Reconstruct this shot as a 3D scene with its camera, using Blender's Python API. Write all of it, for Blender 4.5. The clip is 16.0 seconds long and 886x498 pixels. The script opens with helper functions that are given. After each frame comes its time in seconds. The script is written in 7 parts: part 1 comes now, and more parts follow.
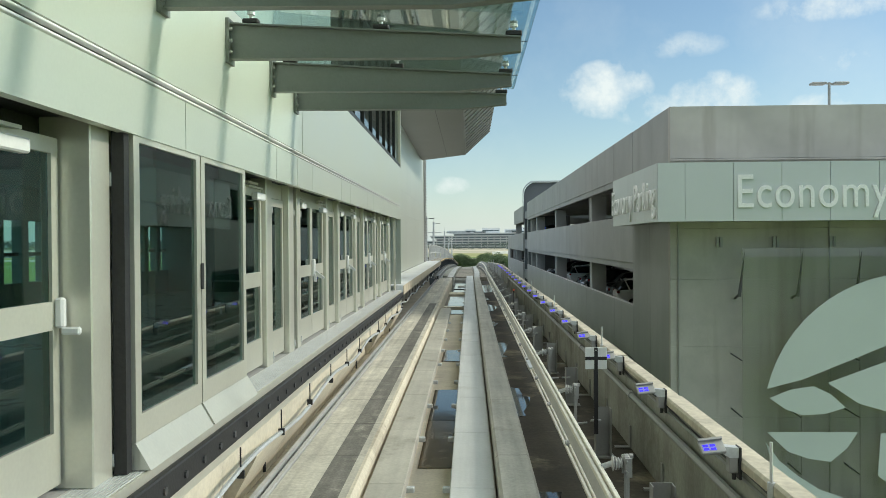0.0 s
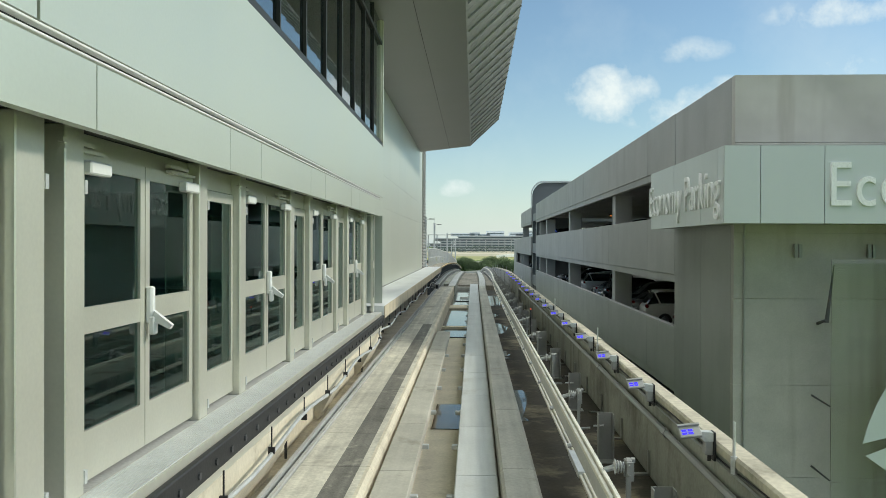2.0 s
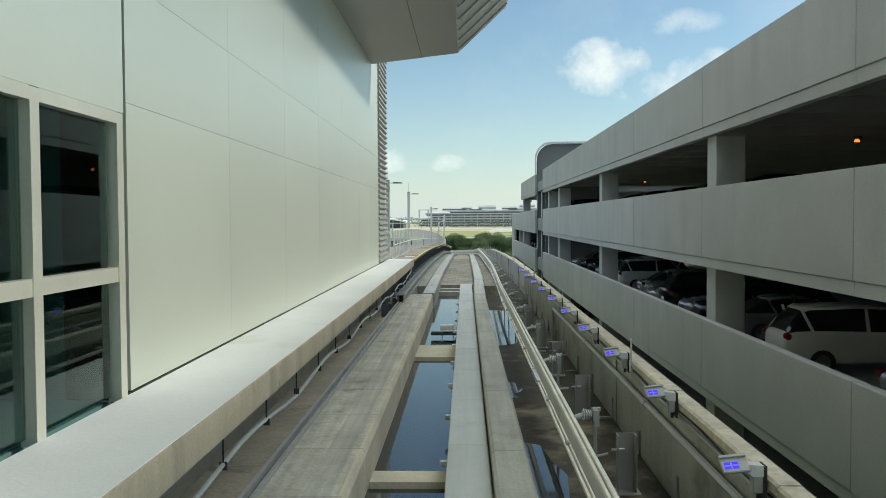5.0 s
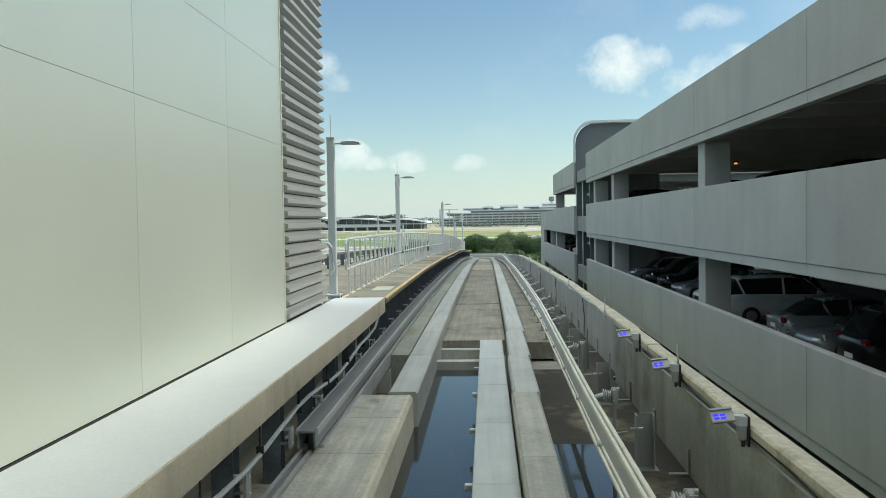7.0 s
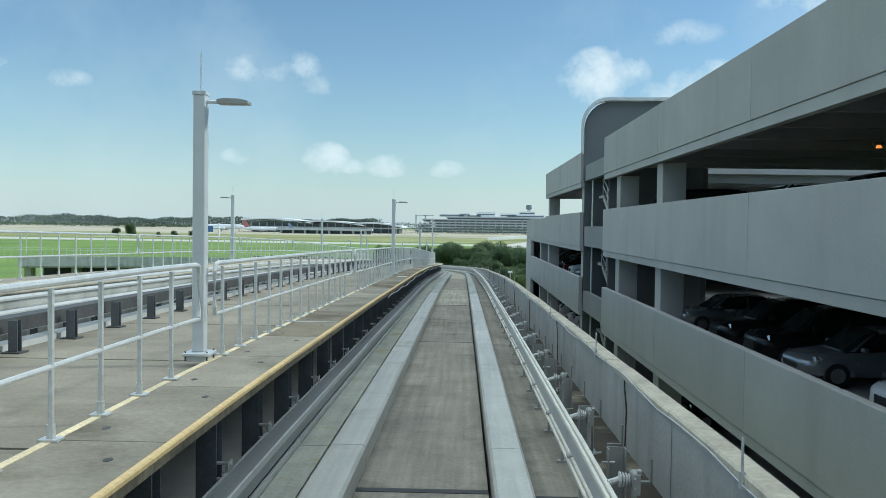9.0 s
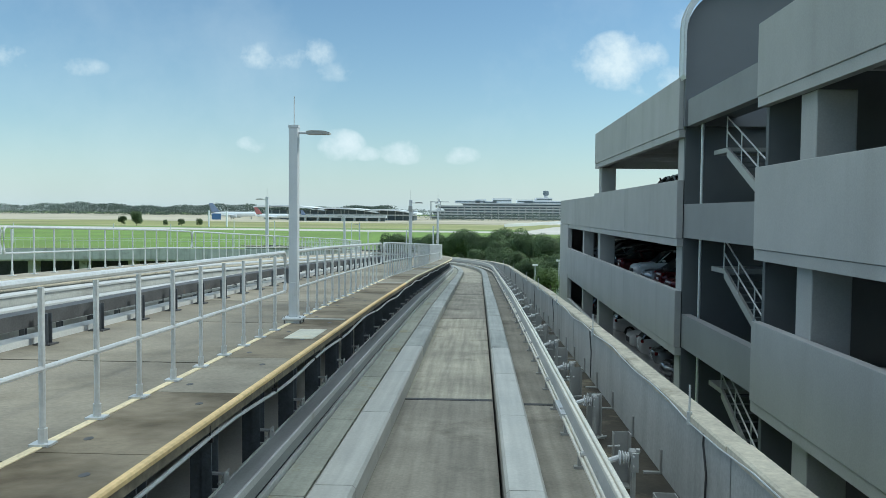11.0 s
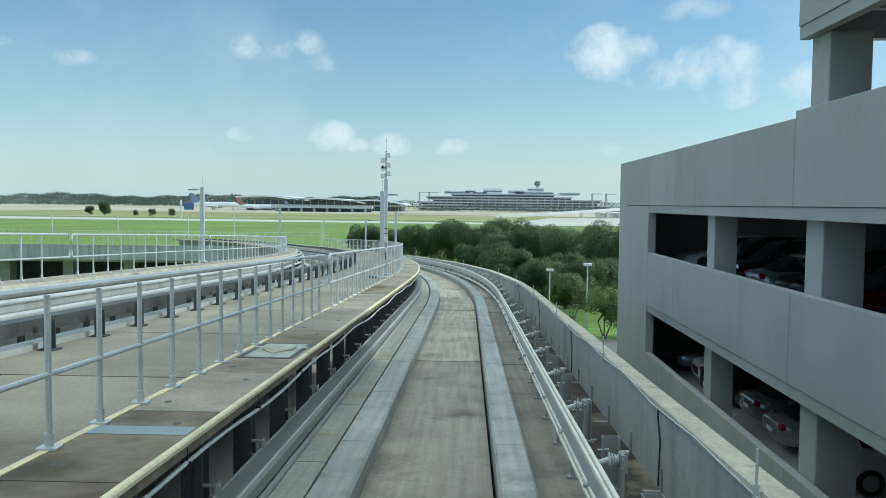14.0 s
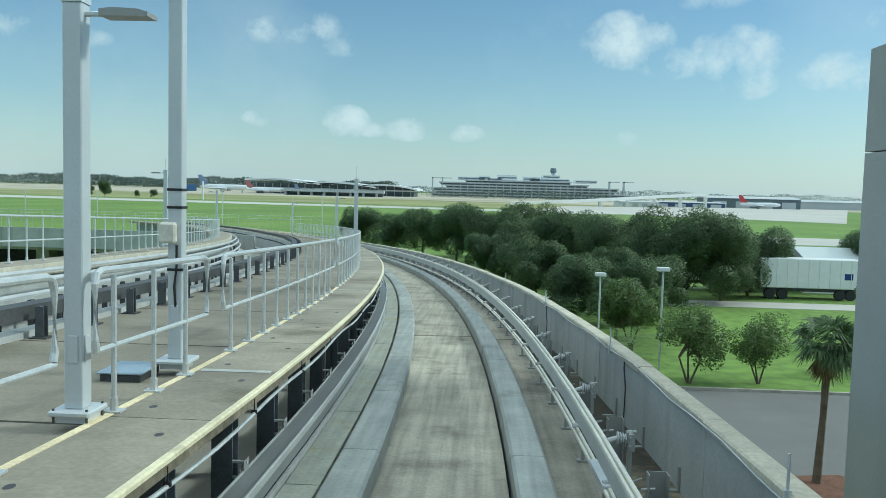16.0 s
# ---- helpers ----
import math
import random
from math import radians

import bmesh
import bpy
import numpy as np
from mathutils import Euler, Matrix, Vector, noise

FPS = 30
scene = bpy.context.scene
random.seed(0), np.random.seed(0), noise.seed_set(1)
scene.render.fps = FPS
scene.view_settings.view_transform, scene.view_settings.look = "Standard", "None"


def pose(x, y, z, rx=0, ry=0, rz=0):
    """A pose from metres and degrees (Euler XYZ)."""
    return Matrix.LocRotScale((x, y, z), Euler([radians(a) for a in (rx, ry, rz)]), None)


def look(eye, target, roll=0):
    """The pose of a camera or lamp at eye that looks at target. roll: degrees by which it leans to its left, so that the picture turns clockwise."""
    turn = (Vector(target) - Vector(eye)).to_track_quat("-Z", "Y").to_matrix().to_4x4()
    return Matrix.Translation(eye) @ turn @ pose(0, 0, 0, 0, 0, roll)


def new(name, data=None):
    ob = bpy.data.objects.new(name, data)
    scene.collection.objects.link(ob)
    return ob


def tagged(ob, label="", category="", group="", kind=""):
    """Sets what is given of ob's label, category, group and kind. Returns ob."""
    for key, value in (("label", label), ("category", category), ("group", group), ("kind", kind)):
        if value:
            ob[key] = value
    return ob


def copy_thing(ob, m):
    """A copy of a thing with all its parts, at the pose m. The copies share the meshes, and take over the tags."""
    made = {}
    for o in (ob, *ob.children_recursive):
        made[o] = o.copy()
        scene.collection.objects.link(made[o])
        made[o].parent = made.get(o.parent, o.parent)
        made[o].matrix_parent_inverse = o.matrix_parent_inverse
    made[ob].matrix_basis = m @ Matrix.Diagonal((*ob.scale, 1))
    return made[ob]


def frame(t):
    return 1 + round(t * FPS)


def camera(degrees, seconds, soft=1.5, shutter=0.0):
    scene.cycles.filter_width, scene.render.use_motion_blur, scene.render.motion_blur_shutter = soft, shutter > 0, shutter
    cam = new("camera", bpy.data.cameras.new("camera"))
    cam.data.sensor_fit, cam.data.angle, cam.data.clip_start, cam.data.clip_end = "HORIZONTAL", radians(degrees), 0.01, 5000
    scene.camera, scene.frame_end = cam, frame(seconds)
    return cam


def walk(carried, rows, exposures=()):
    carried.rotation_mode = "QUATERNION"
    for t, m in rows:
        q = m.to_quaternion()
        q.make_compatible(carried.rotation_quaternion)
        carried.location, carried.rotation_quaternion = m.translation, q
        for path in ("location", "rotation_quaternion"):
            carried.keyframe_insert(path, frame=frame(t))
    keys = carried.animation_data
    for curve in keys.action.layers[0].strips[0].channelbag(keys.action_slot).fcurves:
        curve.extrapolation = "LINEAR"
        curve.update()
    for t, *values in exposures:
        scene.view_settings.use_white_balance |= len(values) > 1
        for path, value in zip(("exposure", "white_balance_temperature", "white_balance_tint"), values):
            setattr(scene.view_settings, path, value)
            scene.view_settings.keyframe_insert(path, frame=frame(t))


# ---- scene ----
cam = camera(56.5, 16.0, soft=0.8)
PATH = [
    (0, (-0.189, -5.347, 3.199), (-0.253, -3.348, 3.182), -0.4),
    (0.5, (-0.212, -4.078, 3.211), (-0.292, -2.08, 3.199), -0.0),
    (1, (-0.193, -2.637, 3.231), (-0.285, -0.639, 3.22), -0.0),
    (1.5, (-0.212, -0.911, 3.25), (-0.305, 1.087, 3.237), 0.1),
    (2, (-0.212, 1.033, 3.263), (-0.286, 3.032, 3.252), 0.2),
    (2.5, (-0.155, 3.375, 3.221), (-0.215, 5.374, 3.224), -0.1),
    (3, (-0.159, 6.072, 3.316), (-0.218, 8.071, 3.313), -0.1),
    (5.3, (-0.192, 21.382, 3.399), (-0.244, 23.38, 3.325), -0.4),
    (5.5, (-0.179, 22.754, 3.357), (-0.241, 24.752, 3.29), -0.9),
    (6, (-0.188, 26.714, 3.407), (-0.271, 28.711, 3.336), -0.3),
    (6.5, (-0.215, 30.804, 3.349), (-0.315, 32.8, 3.277), -0.7),
    (7, (-0.228, 35.063, 3.343), (-0.335, 37.059, 3.272), -0.9),
    (7.5, (-0.197, 39.196, 3.351), (-0.312, 41.192, 3.275), -1.1),
    (8, (-0.201, 43.377, 3.335), (-0.314, 45.373, 3.26), -0.6),
    (8.5, (-0.158, 47.847, 3.364), (-0.239, 49.844, 3.298), 0.3),
    (9, (-0.162, 52.409, 3.386), (-0.21, 54.407, 3.329), 0.8),
    (11.5, (-0.098, 77.555, 3.008), (-0.192, 79.55, 2.915), 0.4),
    (12, (-0.093, 82.726, 2.921), (-0.189, 84.722, 2.832), 0.3),
    (12.5, (-0.104, 88.039, 2.797), (-0.181, 90.036, 2.724), 0.0),
    (13, (-0.083, 93.35, 2.673), (-0.142, 95.348, 2.595), 0.6),
    (13.5, (-0.068, 98.657, 2.501), (-0.123, 100.654, 2.41), 0.6),
    (14, (-0.153, 103.978, 2.253), (-0.214, 105.974, 2.143), 0.6),
    (14.5, (-0.194, 109.587, 2.007), (-0.265, 111.582, 1.89), 0.5),
    (15, (-0.256, 115.197, 1.781), (-0.345, 117.191, 1.648), 0.9),
    (15.5, (-0.215, 120.664, 1.557), (-0.307, 122.657, 1.418), 0.9),
    (16, (-0.23, 126.215, 1.383), (-0.322, 128.208, 1.24), 1.5),
]
walk(cam, [(t, look(eye, target, roll)) for t, eye, target, roll in PATH],
     exposures=[(0, 0.18, 6600, 3), (3, 0.2, 6550, 2), (5.5, 0.25, 6600, 2), (7.5, 0.2, 6300, 0), (9, 0.05, 5800, -1), (12.5, 0.08, 5850, -1), (14, 0.04, 5750, -3), (16, -0.12, 5650, -9)])

# ---- sky, sun ----
SUN_EL, SUN_AZ = radians(31.5), radians(11)           # azimuth from +x towards +y
world = bpy.data.worlds.new("sky_world")
scene.world = world
world.use_nodes = True
wn, wl = world.node_tree.nodes, world.node_tree.links
wn.clear()
w_out = wn.new("ShaderNodeOutputWorld")
w_bg = wn.new("ShaderNodeBackground")
w_sky = wn.new("ShaderNodeTexSky")
w_sky.sky_type = "NISHITA"
w_sky.sun_disc = False
w_sky.sun_elevation = SUN_EL
w_sky.sun_rotation = radians(90) - SUN_AZ
w_sky.air_density, w_sky.dust_density, w_sky.ozone_density = 1.15, 0.2, 3.0
w_co = wn.new("ShaderNodeTexCoord")


def wmath(op, a, b=None):
    n = wn.new("ShaderNodeMath")
    n.operation = op
    for i, v in enumerate((a, b)):
        if v is None:
            continue
        if isinstance(v, (int, float)):
            n.inputs[i].default_value = v
        else:
            wl.new(v, n.inputs[i])
    return n.outputs[0]


def cloud(az, el, wide, tall, amount):
    """A soft cloud towards az, el (degrees; az to the right of +y), with an uneven outline."""
    c = Vector((math.sin(radians(az)) * math.cos(radians(el)), math.cos(radians(az)) * math.cos(radians(el)), math.sin(radians(el))))
    right = Vector((c.y, -c.x, 0)).normalized()
    up = right.cross(c)
    total = None
    for axis, size in ((right, wide), (up, tall)):
        d = wn.new("ShaderNodeVectorMath")
        d.operation = "DOT_PRODUCT"
        wl.new(w_co.outputs["Generated"], d.inputs[0])
        d.inputs[1].default_value = axis
        off = wmath("SUBTRACT", d.outputs["Value"], axis.dot(c))
        sq = wmath("POWER", wmath("ABSOLUTE", wmath("DIVIDE", off, math.sin(radians(size)))), 2.0)
        total = sq if total is None else wmath("ADD", total, sq)
    front = wn.new("ShaderNodeVectorMath")
    front.operation = "DOT_PRODUCT"
    wl.new(w_co.outputs["Generated"], front.inputs[0])
    front.inputs[1].default_value = c
    ahead = wmath("GREATER_THAN", front.outputs["Value"], 0.0)
    return wmath("MULTIPLY", wmath("MULTIPLY", wmath("MAXIMUM", wmath("SUBTRACT", 1.0, total), 0.0), amount), ahead)


puff = wn.new("ShaderNodeTexNoise")
puff.inputs["Scale"].default_value, puff.inputs["Detail"].default_value, puff.inputs["Roughness"].default_value = 24.0, 7.0, 0.62
wl.new(w_co.outputs["Generated"], puff.inputs["Vector"])
veil = wn.new("ShaderNodeTexNoise")
veil.inputs["Scale"].default_value, veil.inputs["Detail"].default_value, veil.inputs["Roughness"].default_value = 3.2, 7.0, 0.6
wl.new(w_co.outputs["Generated"], veil.inputs["Vector"])
CLOUDS = [(9.4, 10.2, 3.3, 2.1, 1.5), (12.2, 8.7, 2.6, 1.2, 0.8), (16.4, 9.2, 3.2, 2.0, 1.3), (17.2, 7.4, 2.0, 1.3, 0.9), (22.6, 7.9, 3.0, 1.4, 1.25), (-9.5, 4.5, 1.8, 1.25, 1.5), (-7.8, 4.0, 1.3, 0.6, 0.9), (-5.3, 4.1, 1.9, 0.95, 1.3), (-1.3, 3.9, 1.7, 0.7, 0.85),
          (-15.6, 4.4, 1.1, 0.65, 1.1), (-14.3, 10.3, 3.6, 1.1, 0.5), (-11.4, 10.6, 1.7, 1.2, 0.6), (-10.0, 9.4, 2.0, 0.8, 0.35), (8.7, 3.7, 2.0, 0.8, 0.5), (14.5, 12.8, 3.6, 1.0, 0.35), (24.0, 14.5, 5.5, 1.2, 0.75), (23.6, 11.0, 2.4, 0.9, 0.5), (-30.3, 9.1, 2.0, 0.9, 0.6), (-26.0, 8.9, 1.8, 0.7, 0.5), (40, 20, 20, 8, 0.7), (-60, 25, 25, 9, 0.6)]
mass = None
for row in CLOUDS:
    one = cloud(*row)
    mass = one if mass is None else wmath("MAXIMUM", mass, one)
ruffle = wmath("MULTIPLY", wmath("SUBTRACT", puff.outputs["Fac"], 0.52), wmath("MINIMUM", wmath("MULTIPLY", mass, 9.0), 3.6))
body = wmath("ADD", wmath("MULTIPLY", mass, 0.85), ruffle)
cover = wmath("MINIMUM", wmath("MAXIMUM", wmath("MULTIPLY", wmath("SUBTRACT", body, 0.12), 0.62), 0.0), 0.86)
split = wn.new("ShaderNodeSeparateXYZ")
wl.new(w_co.outputs["Generated"], split.inputs[0])
high = wmath("MINIMUM", wmath("MAXIMUM", wmath("MULTIPLY", wmath("SUBTRACT", split.outputs["Z"], 0.36), 3.0), 0.0), 1.0)
thin = wmath("MULTIPLY", wmath("MAXIMUM", wmath("SUBTRACT", veil.outputs["Fac"], 0.50), 0.0), 0.9)
thin = wmath("ADD", thin, wmath("MULTIPLY", high, wmath("ADD", 0.45, wmath("MULTIPLY", veil.outputs["Fac"], 0.8))))
cover = wmath("MINIMUM", wmath("ADD", cover, thin), 0.93)
haze = wmath("MULTIPLY", wmath("EXPONENT", wmath("MULTIPLY", wmath("ABSOLUTE", split.outputs["Z"]), -13.0)), 0.62)
w_haze = wn.new("ShaderNodeMixRGB")
w_haze.inputs["Color2"].default_value = (4.7, 6.1, 7.3, 1)
wl.new(haze, w_haze.inputs["Fac"])
wl.new(w_sky.outputs["Color"], w_haze.inputs["Color1"])
w_mix = wn.new("ShaderNodeMixRGB")
w_white = wn.new("ShaderNodeMixRGB")
w_white.inputs["Color1"].default_value, w_white.inputs["Color2"].default_value = (7.4, 7.7, 7.8, 1), (12.0, 12.2, 12.2, 1)
wl.new(high, w_white.inputs["Fac"])
wl.new(w_white.outputs["Color"], w_mix.inputs["Color2"])
wl.new(cover, w_mix.inputs["Fac"])
wl.new(w_haze.outputs["Color"], w_mix.inputs["Color1"])
wl.new(w_mix.outputs["Color"], w_bg.inputs["Color"])
w_bg.inputs["Strength"].default_value = 0.112
wl.new(w_bg.outputs["Background"], w_out.inputs["Surface"])
sun_data = bpy.data.lights.new("sun", "SUN")
sun_data.energy, sun_data.angle, sun_data.color = 2.2, radians(6.0), (1.0, 0.94, 0.84)
sun = new("sun", sun_data)
toward = Vector((math.cos(SUN_AZ) * math.cos(SUN_EL), math.sin(SUN_AZ) * math.cos(SUN_EL), math.sin(SUN_EL)))
sun.matrix_world = look(toward * 200, (0, 0, 0))


# ---- materials ----
def mat(name, rgb, rough=0.6, metal=0.0, spread=0.15, size=1.0, grain=0.3, bump=0.1, fine=40.0, stain=None, stain_size=0.5, stain_at=0.55, piece=0.0, island=0.0, spec=0.5, streak=None, streak_rgb=None, drag=None):
    """A surface with variation at two scales (blotches of `size` per metre and a fine grain), bump, an optional stain colour,
    optional vertical streaks, optional wheel drag marks along the track (`drag` strength), and a shade of its own for each piece."""
    m = bpy.data.materials.new(name)
    m.use_nodes = True
    n, l = m.node_tree.nodes, m.node_tree.links
    b = n["Principled BSDF"]
    b.inputs["Roughness"].default_value, b.inputs["Metallic"].default_value = rough, metal
    b.inputs["Specular IOR Level"].default_value = spec
    co = n.new("ShaderNodeTexCoord")
    geo = n.new("ShaderNodeNewGeometry")
    big = n.new("ShaderNodeTexNoise")
    big.inputs["Scale"].default_value, big.inputs["Detail"].default_value, big.inputs["Roughness"].default_value = size, 6.0, 0.6
    sm = n.new("ShaderNodeTexNoise")
    sm.inputs["Scale"].default_value, sm.inputs["Detail"].default_value = fine, 4.0
    for t in (big, sm):
        l.new(geo.outputs["Position"], t.inputs["Vector"])
    ramp = n.new("ShaderNodeMapRange")
    ramp.inputs["From Min"].default_value, ramp.inputs["From Max"].default_value = 0.3, 0.7
    ramp.inputs["To Min"].default_value, ramp.inputs["To Max"].default_value = 1 - spread, 1 + spread
    l.new(big.outputs["Fac"], ramp.inputs["Value"])
    ramp2 = n.new("ShaderNodeMapRange")
    ramp2.inputs["From Min"].default_value, ramp2.inputs["From Max"].default_value = 0.3, 0.7
    ramp2.inputs["To Min"].default_value, ramp2.inputs["To Max"].default_value = 1 - grain * 0.5, 1 + grain * 0.5
    l.new(sm.outputs["Fac"], ramp2.inputs["Value"])
    mul = n.new("ShaderNodeMath")
    mul.operation = "MULTIPLY"
    l.new(ramp.outputs[0], mul.inputs[0])
    l.new(ramp2.outputs[0], mul.inputs[1])
    value = mul.outputs[0]
    if piece or island:
        src = n.new("ShaderNodeObjectInfo").outputs["Random"] if piece else geo.outputs["Random Per Island"]
        pr = n.new("ShaderNodeMapRange")
        amount = piece or island
        pr.inputs["To Min"].default_value, pr.inputs["To Max"].default_value = 1 - amount, 1 + amount
        l.new(src, pr.inputs["Value"])
        mm = n.new("ShaderNodeMath")
        mm.operation = "MULTIPLY"
        l.new(value, mm.inputs[0])
        l.new(pr.outputs[0], mm.inputs[1])
        value = mm.outputs[0]
    base = n.new("ShaderNodeRGB")
    base.outputs[0].default_value = (*rgb, 1)
    colour = base.outputs[0]
    if stain:
        st = n.new("ShaderNodeTexNoise")
        st.inputs["Scale"].default_value, st.inputs["Detail"].default_value, st.inputs["Roughness"].default_value = stain_size, 8.0, 0.65
        l.new(geo.outputs["Position"], st.inputs["Vector"])
        sr = n.new("ShaderNodeMapRange")
        sr.inputs["From Min"].default_value, sr.inputs["From Max"].default_value = stain_at, stain_at + 0.16
        l.new(st.outputs["Fac"], sr.inputs["Value"])
        mx = n.new("ShaderNodeMixRGB")
        l.new(sr.outputs[0], mx.inputs["Fac"])
        l.new(colour, mx.inputs["Color1"])
        mx.inputs["Color2"].default_value = (*stain, 1)
        colour = mx.outputs[0]
    if streak:
        mp = n.new("ShaderNodeMapping")
        mp.inputs["Scale"].default_value = (streak, streak, 0.12)
        l.new(geo.outputs["Position"], mp.inputs["Vector"])
        sk = n.new("ShaderNodeTexNoise")
        sk.inputs["Scale"].default_value, sk.inputs["Detail"].default_value = 1.0, 5.0
        l.new(mp.outputs[0], sk.inputs["Vector"])
        kr = n.new("ShaderNodeMapRange")
        kr.inputs["From Min"].default_value, kr.inputs["From Max"].default_value = 0.52, 0.75
        kr.inputs["To Max"].default_value = 0.7
        l.new(sk.outputs["Fac"], kr.inputs["Value"])
        mk = n.new("ShaderNodeMixRGB")
        l.new(kr.outputs[0], mk.inputs["Fac"])
        l.new(colour, mk.inputs["Color1"])
        mk.inputs["Color2"].default_value = (*(streak_rgb or [c * 0.5 for c in rgb]), 1)
        colour = mk.outputs[0]
    if drag:
        dm = n.new("ShaderNodeMapping")
        dm.inputs["Scale"].default_value = (11.0, 0.45, 4.0)
        l.new(geo.outputs["Position"], dm.inputs["Vector"])
        dn = n.new("ShaderNodeTexNoise")
        dn.inputs["Scale"].default_value, dn.inputs["Detail"].default_value = 1.0, 6.0
        l.new(dm.outputs[0], dn.inputs["Vector"])
        dr = n.new("ShaderNodeMapRange")
        dr.inputs["From Min"].default_value, dr.inputs["From Max"].default_value = 0.35, 0.68
        dr.inputs["To Min"].default_value, dr.inputs["To Max"].default_value = 1 + drag * 0.4, 1 - drag
        l.new(dn.outputs["Fac"], dr.inputs["Value"])
        dk = n.new("ShaderNodeMath")
        dk.operation = "MULTIPLY"
        l.new(value, dk.inputs[0])
        l.new(dr.outputs[0], dk.inputs[1])
        value = dk.outputs[0]
    vm = n.new("ShaderNodeVectorMath")
    vm.operation = "SCALE"
    l.new(colour, vm.inputs[0])
    l.new(value, vm.inputs["Scale"])
    l.new(vm.outputs[0], b.inputs["Base Color"])
    if bump:
        bp = n.new("ShaderNodeBump")
        bp.inputs["Strength"].default_value, bp.inputs["Distance"].default_value = bump, 0.02
        l.new(sm.outputs["Fac"], bp.inputs["Height"])
        l.new(bp.outputs[0], b.inputs["Normal"])
    rr = n.new("ShaderNodeMapRange")
    rr.inputs["To Min"].default_value, rr.inputs["To Max"].default_value = max(0.0, rough - 0.12), min(1.0, rough + 0.12)
    l.new(big.outputs["Fac"], rr.inputs["Value"])
    l.new(rr.outputs[0], b.inputs["Roughness"])
    return m


def glow(name, rgb, strength):
    m = bpy.data.materials.new(name)
    m.use_nodes = True
    b = m.node_tree.nodes["Principled BSDF"]
    b.inputs["Base Color"].default_value = (*rgb, 1)
    b.inputs["Emission Color"].default_value = (*rgb, 1)
    b.inputs["Emission Strength"].default_value = strength
    return m


def glass(name, rgb, rough=0.02, clear=1.0, ior=1.45):
    m = bpy.data.materials.new(name)
    m.use_nodes = True
    b = m.node_tree.nodes["Principled BSDF"]
    b.inputs["Base Color"].default_value = (*rgb, 1)
    b.inputs["Roughness"].default_value = rough
    b.inputs["Transmission Weight"].default_value = clear
    b.inputs["IOR"].default_value = ior
    return m


CONCRETE = mat("concrete", (0.40, 0.38, 0.325), 0.85, spread=0.2, size=1.1, grain=0.2, bump=0.25, fine=22.0, stain=(0.17, 0.155, 0.125), stain_size=0.6, stain_at=0.55)
TRACK_FLOOR = mat("track_floor_concrete", (0.275, 0.255, 0.21), 0.85, spread=0.25, size=0.8, grain=0.22, bump=0.25, fine=26.0, stain=(0.14, 0.128, 0.102), stain_size=0.7, stain_at=0.53, piece=0.08, drag=0.2)
# Lighter floor slabs, laid from s 85 to 97 and past 121.
TRACK_LIGHT = mat("lighter_floor_concrete", (0.385, 0.36, 0.29), 0.85, spread=0.25, size=0.9, grain=0.22, bump=0.25, fine=26.0, stain=(0.15, 0.138, 0.108), stain_size=0.65, stain_at=0.545, piece=0.06, drag=0.25)
STRIP = mat("algae_tinted_concrete", (0.345, 0.355, 0.30), 0.8, spread=0.18, size=1.4, grain=0.2, bump=0.2, fine=24.0, stain=(0.30, 0.27, 0.15), stain_size=1.3, stain_at=0.55, piece=0.07, drag=0.15)
CONCRETE_PAD = mat("pad_concrete", (0.475, 0.475, 0.435), 0.5, spread=0.10, size=1.2, grain=0.12, bump=0.1, fine=30.0, stain=(0.33, 0.32, 0.28), stain_size=0.9, stain_at=0.57, piece=0.06, drag=0.14)
# Bleached concrete, with the warm brightness of sunlight also put into its colour.
CONCRETE_SUNNY = mat("bleached_sunlit_concrete", (0.64, 0.585, 0.465), 0.9, spread=0.14, size=1.0, grain=0.16, bump=0.2, fine=24.0, stain=(0.30, 0.255, 0.185), stain_size=0.6, stain_at=0.60)
PAD_DULL = mat("dull_pad_concrete", (0.355, 0.37, 0.345), 0.6, spread=0.18, size=1.6, grain=0.16, bump=0.15, fine=26.0, stain=(0.215, 0.222, 0.19), stain_size=1.1, stain_at=0.55, piece=0.10, drag=0.2)
CONCRETE_WALK = mat("walkway_concrete", (0.305, 0.275, 0.215), 0.85, spread=0.24, size=1.1, grain=0.22, bump=0.25, fine=24.0, stain=(0.15, 0.13, 0.09), stain_size=0.5, stain_at=0.54, piece=0.16)
CONCRETE_WALL = mat("parapet_concrete", (0.43, 0.445, 0.43), 0.85, spread=0.16, size=0.7, grain=0.16, bump=0.2, fine=22.0, stain=(0.25, 0.255, 0.24), stain_size=0.5, stain_at=0.58, streak=1.7, streak_rgb=(0.25, 0.255, 0.24))
CAP = mat("coping_concrete", (0.54, 0.50, 0.40), 0.9, spread=0.2, size=1.6, grain=0.25, bump=0.4, fine=16.0, stain=(0.25, 0.225, 0.165), stain_size=1.4, stain_at=0.57)
GARAGE = mat("precast_concrete", (0.385, 0.39, 0.385), 0.85, spread=0.08, size=0.5, grain=0.12, bump=0.1, fine=30.0, streak=1.1, streak_rgb=(0.335, 0.335, 0.325), piece=0.05)
GARAGE_FRONT = mat("weathered_precast", (0.50, 0.485, 0.455), 0.85, spread=0.16, size=0.5, grain=0.16, streak=1.4, streak_rgb=(0.29, 0.262, 0.222))
GARAGE_IN = mat("garage_slab", (0.42, 0.42, 0.41), 0.9, spread=0.1, size=0.6)
WALL_PANEL = mat("painted_metal_panel", (0.625, 0.655, 0.575), 0.36, metal=0.40, spread=0.03, size=0.4, grain=0.03, bump=0.0, piece=0.02)
